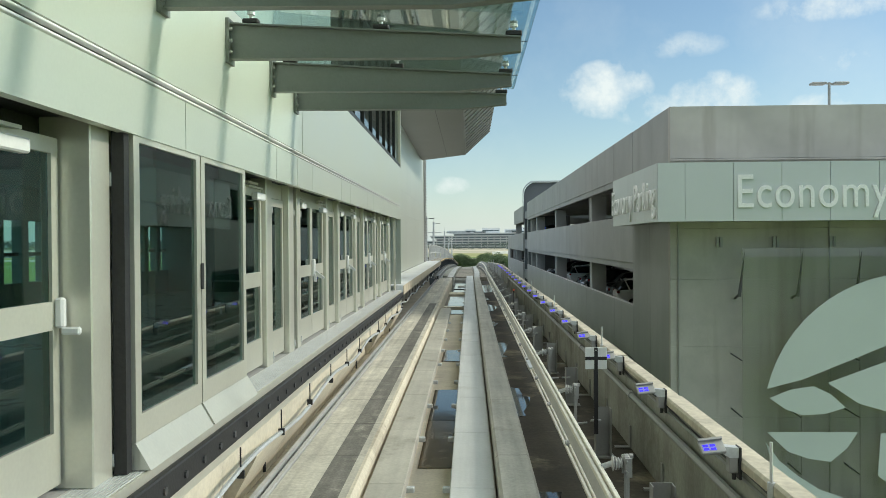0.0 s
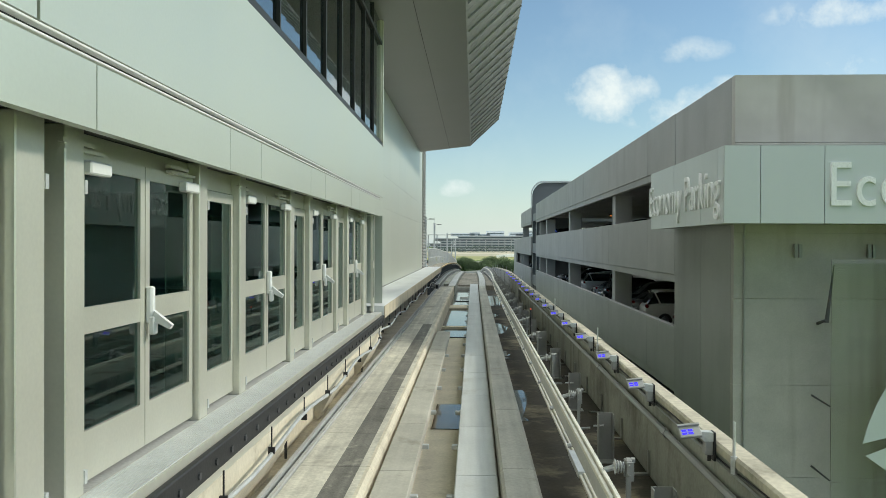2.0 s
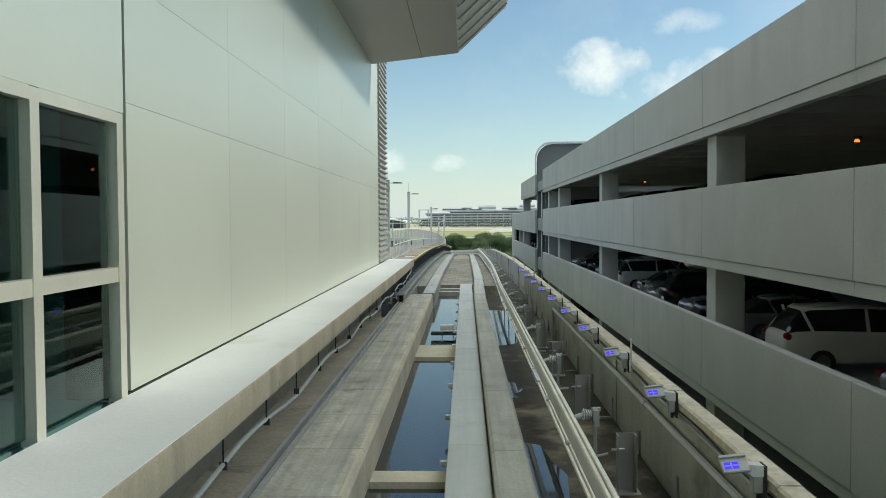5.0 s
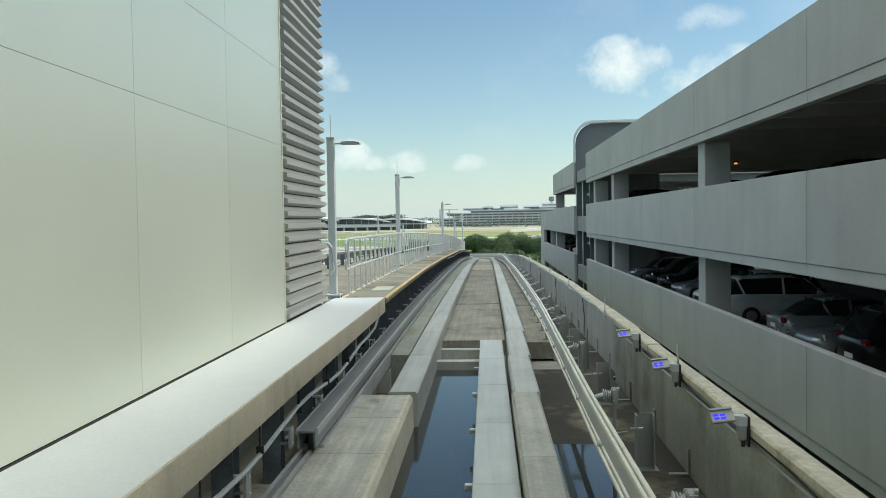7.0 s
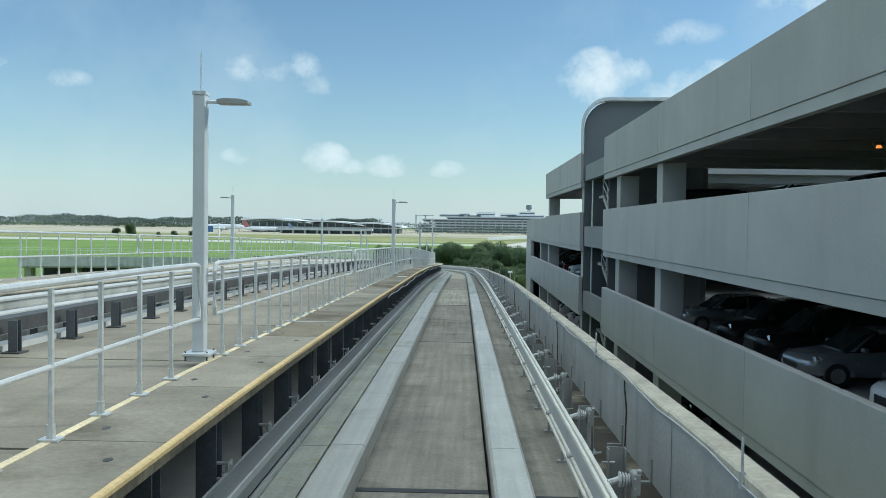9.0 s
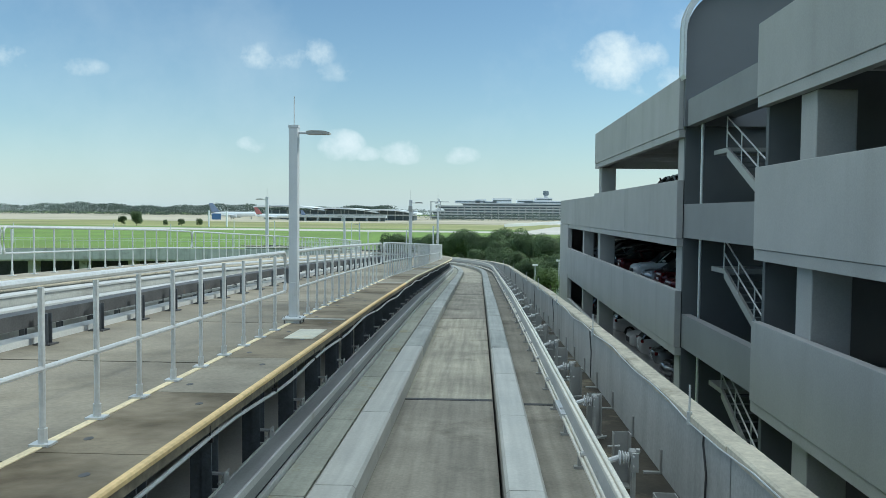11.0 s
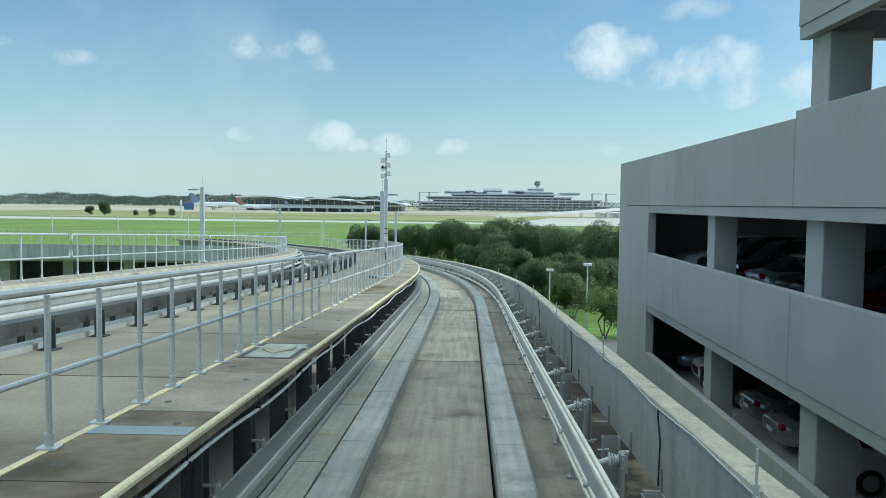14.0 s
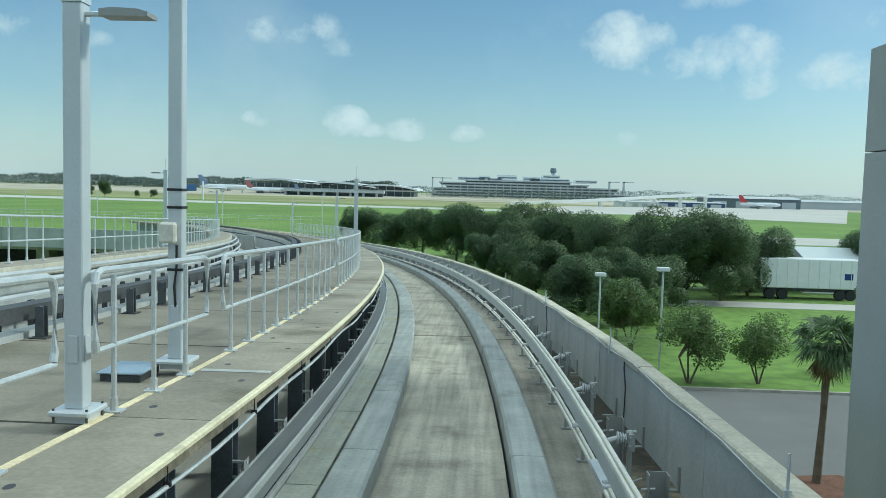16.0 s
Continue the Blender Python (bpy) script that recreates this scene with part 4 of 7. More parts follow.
def railing(off, dz, s0, s1, gap=0.765, group="railings"):
    """One length of railing with a looped end, posts every gap metres."""
    t = thing("railing", "pale galvanised steel pipe railing with a looped end", "railing", group)
    n = max(2, int((s1 - s0) / gap))
    top = [at(s0 + 0.02, off, dz + 0.5), at(s0, off, dz + 0.58), at(s0, off, dz + 0.98), at(s0 + 0.03, off, dz + 1.05), at(s0 + 0.1, off, dz + 1.07)]
    top += [at(s0 + (s1 - s0) * k / 8, off, dz + 1.07) for k in range(1, 8)]
    top += [at(s1 - 0.1, off, dz + 1.07), at(s1 - 0.03, off, dz + 1.05), at(s1, off, dz + 0.98), at(s1, off, dz + 0.58), at(s1 - 0.02, off, dz + 0.52)]
    part("handrail", pipe(top, 0.027), STEEL, t)
    part("mid_rail", pipe([at(s0 + (s1 - s0) * k / 8, off, dz + 0.5) for k in range(9)], 0.021), STEEL, t)
    for k in range(n):
        p = part("post", POST, None, t)
        p.matrix_basis = stand(s0 + 0.3 + k * gap, off, dz)
    return t


LAMPS = [50.18, 61.5, 84.7, 108.2, 131.9, 155.6, 179, 203]
edges = [50.45, 61.3, 73.2, 84.6, 96.5, 108.0, 120.1, 131.6, 134.6, 144.0, 155.4, 167.0, 178.8, 190.5, 202.8]
for a, b in zip(edges, edges[1:]):
    railing(-2.93, -1.446, a + 0.25, b - 0.30, group="railings of the near walkway")
first = thing("railing", "pale galvanised steel pipe railing with a looped end", "railing", "railings of the near walkway")
part("handrail", pipe([(-3.9, 49.4, 2.97), (-2.93 - 0.35, 49.4, 2.97), (-3.0, 49.4, 2.95), (-2.95, 49.4, 2.88), (-2.93, 49.4, 2.5), (-2.99, 49.4, 2.42), (-3.1, 49.4, 2.4), (-3.9, 49.4, 2.4)], 0.027), STEEL, first)
for x in (-3.2, -3.75):
    part("post", POST, None, first).location = (x, 49.4, 1.9)
edges2 = [-4 + 11.7 * k for k in range(5, 20)]
for a, b in zip(edges2, edges2[1:]):
    railing(-10.3, -1.115, a + 0.06, b - 0.06, 0.9, group="railings of the far walkway")


def lamp_post(s, off, arm, kind=""):
    t = thing("lamp_post", "pale grey square lamp post with a flat lamp arm", "lamp post", "lamp posts along the walkways")
    part("base", box(box(bmesh.new(), -0.15, 0.15, -0.15, 0.15, 0.05, 0.09, 0.01), -0.11, 0.11, -0.11, 0.11, 0.0, 0.05), POLE, t)
    part("shaft", box(box(bmesh.new(), -0.068, 0.068, -0.068, 0.068, 0.09, 2.93, 0.008), -0.074, 0.074, -0.074, 0.074, 2.93, 2.97), POLE, t)
    for x, y in ((-0.12, -0.12), (0.12, -0.12), (-0.12, 0.12), (0.12, 0.12)):
        part("bolt", T((x, y, 0.0), (x, y, 0.105), 0.009, n=6), STEEL_DARK, t)
    part("hatch", B(-0.04, 0.04, -0.078, -0.068, 0.42, 0.62, 0.006), POLE, t)
    part("hatch", B(0.068, 0.076, -0.04, 0.04, 0.42, 0.62, 0.006), POLE, t)
    part("arm", T((0, 0, 2.86), (arm * 0.32, 0, 2.86), 0.02, n=6), POLE, t)
    part("lamp", prism([(arm * 0.2, 2.835), (arm * 0.54, 2.835), (arm * 0.54, 2.865), (arm * 0.46, 2.885), (arm * 0.28, 2.892), (arm * 0.2, 2.88)], "y", -0.09, 0.09), STEEL_GREY, t, "flat grey lamp head")
    part("spike", T((0, 0, 2.95), (0, 0, 3.4), 0.008, n=6), STEEL, t)
    if kind == "box":
        part("cabinet", B(-0.085, 0.085, -0.152, -0.069, 2.48, 2.72, 0.01), STEEL_GREY, t, "grey equipment box on the post")
        part("camera", box(T((0.09, -0.1, 2.3), (0.09, -0.1, 2.42), 0.045, n=8), 0.05, 0.11, -0.05, 0.02, 2.42, 2.48), POLE, t)
    t.matrix_basis = stand(s, off, -1.45)
    return t


for s0 in LAMPS:
    lamp_post(s0, -2.89 if 80 < s0 < 86 else -3.08, 1, "box" if abs(s0 - 108.2) < 1 else "")
for s0 in (65.5, 89, 112.3, 136, 159.5, 183):
    lamp_post(s0, -10.45, -1).location.z += 0.325
# camera mast beside the lamp post at the bend
mast = thing("camera_mast", "pale grey square mast with cameras, boxes and antennas on top", "mast")
part("base", box(box(bmesh.new(), -0.17, 0.17, -0.17, 0.17, 0.05, 0.09, 0.01), -0.12, 0.12, -0.12, 0.12, 0.0, 0.05), POLE, mast)
part("shaft", B(-0.068, 0.068, -0.068, 0.068, 0.09, 3.55, 0.008), POLE, mast)
part("pole", T((0, 0, 3.55), (0, 0, 4.55), 0.035), STEEL, mast)
part("spike", T((0, 0, 4.5), (0, 0, 5.0), 0.008, n=6), STEEL, mast)
part("junction_box", B(-0.13, 0.03, -0.148, -0.0685, 1.22, 1.42, 0.02), RAIL_WHITE, mast, "cream junction box")
for z in (0.95, 1.55, 1.72):
    part("strap", B(-0.074, 0.074, -0.074, 0.074, z, z + 0.025), RUBBER, mast)
part("cable", pipe([(0.02, -0.07, 1.2), (0.03, -0.1, 1.0), (0.0, -0.08, 0.8), (0.01, -0.07, 0.6)], 0.012, 6), RUBBER, mast)
for z, x in ((3.65, -0.12), (4.22, -0.12), (4.05, 0.1), (3.75, 0.1), (4.4, 0.09)):
    part("antenna_box", B(x - 0.075, x + 0.075, -0.12, 0.02, z - 0.09, z + 0.09, 0.015), WHITE, mast)
    part("strut", T((0, 0, z), (x, -0.04, z), 0.015, n=6), STEEL, mast)
part("dome_camera", lathe([(0.03, 0), (0.085, 0.04), (0.09, 0.12), (0.06, 0.19), (0.02, 0.21)]), WHITE, mast, "white dome camera").matrix_basis = pose(-0.12, -0.04, 4.05, 0, 90, 0)
part("lens", T((-0.12, -0.08, 3.99), (-0.12, -0.14, 3.96), 0.04), RUBBER, mast)
part("hatch", B(-0.04, 0.04, -0.078, -0.068, 0.42, 0.62, 0.006), POLE, mast)
mast.matrix_basis = stand(134.1, -3.16, -1.45)
dbx = thing("deck_box", "low steel box with a pale blue lid on the deck", "box")
part("body", B(-0.19, 0.19, -0.24, 0.24, 0.0, 0.08, 0.01), STEEL_DARK, dbx)
part("lid", B(-0.21, 0.21, -0.26, 0.26, 0.08, 0.10, 0.006), mat("pale_blue_lid", (0.36, 0.44, 0.52), 0.35, metal=0.2, spread=0.08, size=2.0), dbx, "pale blue lid")
dbx.matrix_basis = stand(133.85, -3.52, -1.52)

# ---- second guideway ----
second = thing("second_guideway", "second guideway with dark steel posts and pale rails", "guideway", kind="structure")
part("deck", sweep(rect(-10.0, -5.75, -3.1, -2.75), 46, END), CONCRETE, second)
part("pad", sweep(rect(-7.0, -6.6, -2.75, -2.4), 46, END), CONCRETE_PAD, second)
part("pad", sweep(rect(-8.7, -8.3, -2.75, -2.4), 46, END), CONCRETE_PAD, second)
part("guide_beam", sweep([(-5.98, -2.30), (-5.74, -2.30), (-5.74, -2.27), (-5.84, -2.26), (-5.84, -2.02), (-5.74, -2.01), (-5.74, -1.98), (-5.98, -1.98)], 46, END, 2.5), STEEL_DARK, second, "dark steel guide beam")
part("guide_beam", sweep(rect(-5.98, -5.72, -1.30, -1.12), 50, END, 2.5), STEEL_DARK, second)
part("guide_beam", sweep(rect(-5.98, -5.72, -1.66, -1.44), 50, END, 2.5), GUIDE, second)
for o, d in ((-8.95, -1.62), (-9.05, -1.36), (-9.0, -1.9), (-9.2, -1.2)):
    part("conductor_rail", sweep([(o - 0.04, d - 0.04), (o + 0.04, d - 0.04), (o + 0.045, d), (o, d + 0.05), (o - 0.045, d)], 46, END, 2.5), GUIDE, second, "grey conductor rail")
part("far_wall", sweep(rect(-9.80, -9.62, -2.749, -1.324), 46, END), CONCRETE_WALL, second)
part("cable_tray", sweep(rect(-9.45, -9.25, -2.1, -2.02), 46, END), STEEL, second)
part("far_beam", sweep(rect(-6.05, -5.99, -2.9, -1.75), 50, END, 2.5), GUIDE, second)
part("far_walkway", sweep(rect(-10.75, -9.55, -1.32, -1.12), 46, END), CONCRETE_WALK, second)
part("far_edge", sweep(rect(-9.548, -9.46, -1.34, -1.10), 46, END), CAP, second)
WIDE = mesh(box(box(box(bmesh.new(), -0.055, 0.055, -0.055, -0.043, -0.9, 0.395), -0.055, 0.055, 0.043, 0.055, -0.9, 0.395), -0.01, 0.01, -0.05, 0.05, -0.9, 0.395), "post")
WIDE.materials.append(mat("weathered_post_steel", (0.11, 0.12, 0.13), 0.55, metal=0.2, spread=0.2, size=3.0, grain=0.3))
PLATE = mesh(B(-0.11, 0.11, -0.11, 0.11, 0, 0.02), "plate")
PLATE.materials.append(STEEL_DARK)
for k in range(96):
    part("post", WIDE, None, second).matrix_basis = stand(50.6 + 1.45 * k, -5.55, -1.52)
    part("plate", PLATE, None, second).matrix_basis = stand(50.6 + 1.45 * k, -5.55, -1.52)
    part("stub", WIDE, None, second).matrix_basis = stand(50.9 + 1.45 * k, -9.3, -2.2)


# ---- station building ----
WX = -2.25
stn = thing("station_wall", "pale green-grey metal panel wall of the station", "wall", kind="structure")
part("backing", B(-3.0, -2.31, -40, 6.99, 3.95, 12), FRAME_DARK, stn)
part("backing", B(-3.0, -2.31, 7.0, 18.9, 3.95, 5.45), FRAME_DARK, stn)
for a, b in ((-40, -9.3), (-9.28, -2.25), (-2.23, 4.81), (4.84, 19.5)):
    part("panel", B(WX - 0.06, WX, a, b, 4.312, 5.45 if a > 4 else 12), WALL_PANEL, stn)
part("panel", B(WX - 0.06, WX, 4.84, 7.0, 5.46, 12), WALL_PANEL, stn)
JOINTS = [-12, -9.6, -8.6, -6.2, -5.2, -2.8, -1.85, 0.55, 3.35, 4.42, 5.38, 7.8, 8.8, 11.2, 12.2, 14.6, 15.6, 18.0, 18.9]
for a, b in zip(JOINTS, JOINTS[1:]):
    part("band_panel", B(WX - 0.05, WX + 0.02, a + 0.006, b - 0.006, 3.87, 4.22), WALL_PANEL, stn)
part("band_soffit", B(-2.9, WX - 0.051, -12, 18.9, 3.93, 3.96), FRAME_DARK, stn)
for z in (4.245, 4.29):
    part("stripe", B(WX - 0.04, WX + 0.012, -20, 18.95, z - 0.007, z + 0.007, 0.003), WHITE, stn, "bright metal stripe moulding")
part("panel", B(-2.9, WX - 0.064, 18.95, 19.45, 3.9, 5.45), WALL_PANEL, stn)
part("panel", B(WX - 0.06, WX, 18.96, 19.5, 3.9, 4.30), WALL_PANEL, stn)
# upper window band
win = thing("window_1", "tall strip of tinted upper windows with dark mullions", "window", kind="structure")
part("pane", B(-2.33, -2.315, 7.05, 19.40, 5.52, 11.9), GLASS_MIRROR, win)
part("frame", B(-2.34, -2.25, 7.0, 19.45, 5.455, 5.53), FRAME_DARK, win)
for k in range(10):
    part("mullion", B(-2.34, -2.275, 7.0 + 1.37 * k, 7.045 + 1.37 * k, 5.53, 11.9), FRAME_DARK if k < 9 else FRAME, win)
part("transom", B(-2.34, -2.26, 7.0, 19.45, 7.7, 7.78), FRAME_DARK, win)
part("corner_post", B(-2.6, -2.24, 19.40, 19.52, 5.45, 11.9), FRAME, win)
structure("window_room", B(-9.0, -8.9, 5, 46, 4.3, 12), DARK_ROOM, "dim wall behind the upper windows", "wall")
# recessed end of the building
rec = thing("station_end_wall", "large pale metal panel wall with thin joints beside the walkway", "wall", kind="structure")
part("return_wall", B(-3.1, -2.26, 19.50, 19.56, 1.9, 12), WALL_PANEL, rec)
part("backing", B(-3.6, -3.09, 26.2, 49.0, 1.85, 12), FRAME_DARK, rec)
cols = [26.25, 29.3, 32.4, 35.45, 38.5, 41.6, 44.0, 46.38]
rows = [1.95, 4.40, 5.44, 8.4, 11.9]
for a, b in zip(cols, cols[1:]):
    for c, d in zip(rows, rows[1:]):
        part("panel", B(-3.10, -3.05, a + 0.002, b - 0.002, c + 0.002, d - 0.002), WALL_PANEL, rec)
# dark strip drawn in place of the shaded gap at the wall's foot
part("base_gap_strip", B(-3.10, -3.042, 26.2, 46.38, 1.90, 1.945), FRAME_DARK, rec)
w2 = thing("window_2", "narrow tall tinted window above the walkway door", "window", kind="structure")
part("pane", B(-3.12, -3.105, 19.6, 26.1, 5.5, 11.8), GLASS_MIRROR, w2)
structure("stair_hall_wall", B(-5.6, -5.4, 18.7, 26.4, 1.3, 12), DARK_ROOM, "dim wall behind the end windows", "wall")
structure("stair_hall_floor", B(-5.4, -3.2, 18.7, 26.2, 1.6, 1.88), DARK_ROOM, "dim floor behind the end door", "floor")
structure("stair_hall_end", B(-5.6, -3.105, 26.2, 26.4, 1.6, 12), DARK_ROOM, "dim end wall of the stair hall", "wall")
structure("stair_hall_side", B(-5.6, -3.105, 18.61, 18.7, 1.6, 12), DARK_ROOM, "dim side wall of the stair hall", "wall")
for y in (19.6, 21.7, 23.9, 26.1):
    part("mullion", B(-3.14, -3.04, y - 0.05, y + 0.05, 5.45, 11.8), FRAME, w2)
part("sill", B(-3.14, -3.03, 19.56, 26.2, 5.38, 5.47), FRAME, w2)
part("panel", B(-3.12, -3.05, 19.56, 26.2, 4.30, 5.37), WALL_PANEL, rec)
d2 = thing("walkway_door", "glazed door and side light in a pale metal frame", "door")
part("pane", B(-3.13, -3.115, 23.55, 26.0, 1.95, 4.2), GLASS_DARK, d2)
for y in (23.5, 24.75, 26.1):
    part("jamb", B(-3.15, -3.04, y - 0.06, y + 0.06, 1.9, 4.29), FRAME, d2)
part("head", B(-3.15, -3.04, 23.56, 24.69, 4.2, 4.295), FRAME, d2)
part("head", B(-3.15, -3.04, 24.81, 26.04, 4.2, 4.295), FRAME, d2)
part("mid_rail", B(-3.14, -3.05, 23.56, 24.69, 2.9, 3.02), FRAME, d2)
part("mid_rail", B(-3.14, -3.05, 24.81, 26.04, 2.9, 3.02), FRAME, d2)
for a, b in ((19.57, 21.5), (21.51, 23.43)):
    part("panel", B(-3.12, -3.05, a, b, 1.95, 4.29), WALL_PANEL, rec)
cab = thing("wall_cabinet", "grey steel control cabinet with conduits on the wall", "cabinet")
part("body", B(-3.045, -2.74, 21.7, 22.5, 2.75, 3.65, 0.02), STEEL_GREY, cab)
part("door", B(-2.96, -2.76, 21.66, 21.70, 2.80, 3.60), STEEL_GREY, cab)
part("label", B(-2.90, -2.82, 21.65, 21.659, 3.4, 3.52), WHITE, cab, "small white label")
for x in (-2.92, -2.84):
    part("conduit", T((x, 22.1, 1.9), (x, 22.1, 2.76), 0.03), STEEL_GREY, cab)
part("lamp", T((-2.86, 22.0, 3.65), (-2.86, 22.0, 3.78), 0.05), RUBBER, cab)
# corrugated screen at the end
lou = thing("louvre_screen", "grey corrugated metal screen at the building's end", "screen", kind="structure")
z = 1.95
while z < 12:
    part("slat", prism([(-3.42, z), (-3.08, z + 0.01), (-2.99, z + 0.045), (-2.99, z + 0.10), (-3.08, z + 0.13), (-3.08, z + 0.178), (-3.42, z + 0.178)], "y", 46.42, 49.15), STEEL_GREY, lou)
    z += 0.18
part("end_trim", B(-3.5, -3.04, 46.36, 46.41, 1.9, 12), FRAME, lou)
# roof overhang
roof = thing("roof_overhang", "grey metal roof overhang with a folded ribbed fascia", "roof", kind="structure")
part("soffit", prism([(-12, 7.9), (-3, 8.17), (-1.5, 8.34), (-1.5, 8.6), (-12, 8.6)], "y", -40, 44.7), SOFFIT, roof)
part("soffit", prism([(-1.485, 8.345), (-0.4, 8.47), (-0.4, 8.7), (-1.485, 8.7)], "y", -40, 44.7), SOFFIT, roof)
part("soffit_joint", prism([(-1.5, 8.36), (-1.485, 8.36), (-1.485, 8.5), (-1.5, 8.5)], "y", -40, 44.7), RUBBER, roof)
n = 36
for k in range(n):
    a, b = 44.7 - (k + 1) * 1.2, 44.7 - k * 1.2
    part("fascia_panel", prism([(-0.4, 8.47), (0.3, 9.12), (1.08, 9.86), (1.0, 9.9), (0.2, 9.2), (-0.4, 8.6)], "y", a + 0.006, b - 0.006), SOFFIT, roof)
    part("fascia_rib", prism([(-0.36, 8.50), (1.06, 9.83), (1.09, 9.80), (-0.33, 8.47)], "y", a + 0.58, a + 0.62), SOFFIT, roof)
part("top", prism([(-12, 11.0), (1.06, 9.9), (1.06, 10.2), (-12, 12.4)], "y", -40, 44.7), SOFFIT, roof)
part("end_cap", prism([(-12, 7.95), (-3, 8.19), (-0.42, 8.49), (1.02, 9.84), (1.02, 10.1), (-12, 12.3)], "y", 44.66, 44.695), SOFFIT, roof)

# platform and its edge
pl = thing("platform", "station platform slab with a ribbed edge and black rubber buffer", "platform", kind="structure")
part("slab", B(-12, -2.48, -40, 18.7, 1.30, 1.80), GARAGE_IN, pl)
part("edge", B(-2.48, -2.18, -40, 18.7, 1.45, 1.80), FRAME, pl)
for k in range(12):
    part("rib", B(-2.465 + 0.023 * k, -2.453 + 0.023 * k, -20, 18.68, 1.80, 1.806), STEEL, pl)
part("buffer", B(-2.18, -2.12, -40, 18.68, 1.56, 1.74, 0.01), RUBBER, pl, "black rubber buffer strip")
STUD = mesh(T((0, 0, 0), (0.02, 0, 0), 0.028, n=8), "stud")
STUD.materials.append(STEEL_DARK)
for k in range(64):
    part("stud", STUD, None, pl).location = (-2.125, -6 + 0.385 * k, 1.64)
part("kerb_wall", B(-2.9, -2.52, -40, 18.72, 0.2, 1.45), CONCRETE_SUNNY, pl, "bleached concrete edge wall in sunlit cream colour")
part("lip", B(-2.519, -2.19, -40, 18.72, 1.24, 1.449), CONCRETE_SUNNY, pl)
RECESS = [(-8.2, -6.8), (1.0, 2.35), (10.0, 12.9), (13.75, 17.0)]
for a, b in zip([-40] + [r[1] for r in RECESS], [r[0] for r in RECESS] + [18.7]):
    part("batter", prism([(-2.519, 0.2), (-2.45, 0.2), (-2.45, 0.74), (-2.21, 1.18), (-2.21, 1.238), (-2.519, 1.238)], "y", a, b), CONCRETE_SUNNY, pl, "bleached sloping concrete edge wall in sunlit cream colour")
for y in (3.4, 10.6, 17.2):
    part("pipe_end", T((-2.4, y, 0.75), (-2.4, y, 1.3), 0.018, n=6), RUBBER, pl)
structure("platform_under", B(-4.0, -2.95, 18.8, 49.38, -3, 1.60), CONCRETE, "shadowed concrete under the walkway", "wall")

# interior seen through the doors
structure("hall_floor", B(-14, -2.9, -40, 18.6, 1.795, 1.806), mat("terrazzo", (0.25, 0.25, 0.24), 0.3, spread=0.1, size=2.0), "polished grey hall floor", "floor")
hall = thing("hall_wall", "dim far wall of the station hall with a row of windows", "wall", kind="structure")
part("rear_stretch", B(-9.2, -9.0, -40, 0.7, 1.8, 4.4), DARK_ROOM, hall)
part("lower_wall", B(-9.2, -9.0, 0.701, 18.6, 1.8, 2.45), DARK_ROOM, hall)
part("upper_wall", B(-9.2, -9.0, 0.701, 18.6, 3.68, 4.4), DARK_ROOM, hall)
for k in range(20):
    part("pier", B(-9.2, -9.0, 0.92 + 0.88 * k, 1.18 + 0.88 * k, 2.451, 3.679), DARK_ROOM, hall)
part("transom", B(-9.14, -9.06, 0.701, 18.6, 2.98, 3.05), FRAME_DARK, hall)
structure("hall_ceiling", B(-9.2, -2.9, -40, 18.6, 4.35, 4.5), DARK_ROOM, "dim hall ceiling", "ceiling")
structure("hall_end_wall", B(-9.2, -2.5, 18.5, 18.6, 1.8, 4.4), DARK_ROOM, "dim end wall of the station hall", "wall")
structure("rear_wall", B(-12, 5, -41, -40, -3, 12), GARAGE_IN, "plain rear wall closing the station", "wall")

# platform door screens
DX = -2.52


def mullion(y0, y1, x=DX):
    t = thing("door_mullion", "champagne aluminium mullion of the platform door screen", "mullion", "mullions of the door screen")
    part("post", B(x - 0.25, x + 0.05, y0, y1, 1.80, 3.93, 0.008), FRAME, t)
    part("hinge_plate", B(x + 0.02, x + 0.056, y1 - 0.001, y1 + 0.03, 1.86, 1.94), STEEL, t)
    part("hinge_plate", B(x + 0.02, x + 0.056, y1 - 0.001, y1 + 0.03, 3.55, 3.63), STEEL, t)
    return t


def leaf(parent, name, y0, y1, x, z0=1.84, z1=3.80, rail=None, stile=0.075, foot=0.30):
    """One glazed leaf: stiles, rails and panes."""
    d = part(name, box(box(box(box(bmesh.new(), x - 0.045, x, y0, y0 + stile, z0, z1), x - 0.045, x, y1 - stile, y1, z0, z1), x - 0.045, x, y0 + stile, y1 - stile, z0, z0 + foot), x - 0.045, x, y0 + stile, y1 - stile, z1 - 0.09, z1), FRAME, parent)
    if rail:
        part("mid_rail", B(x - 0.044, x - 0.001, y0 + stile, y1 - stile, rail, rail + 0.16), FRAME, d)
        part("pane", B(x - 0.03, x - 0.02, y0 + stile, y1 - stile, z0 + foot, rail), GLASS_DARK, d)
        part("pane", B(x - 0.03, x - 0.02, y0 + stile, y1 - stile, rail + 0.16, z1 - 0.09), GLASS_DARK, d)
    else:
        part("pane", B(x - 0.03, x - 0.02, y0 + stile, y1 - stile, z0 + foot, z1 - 0.09), GLASS_DARK, d)
    return d


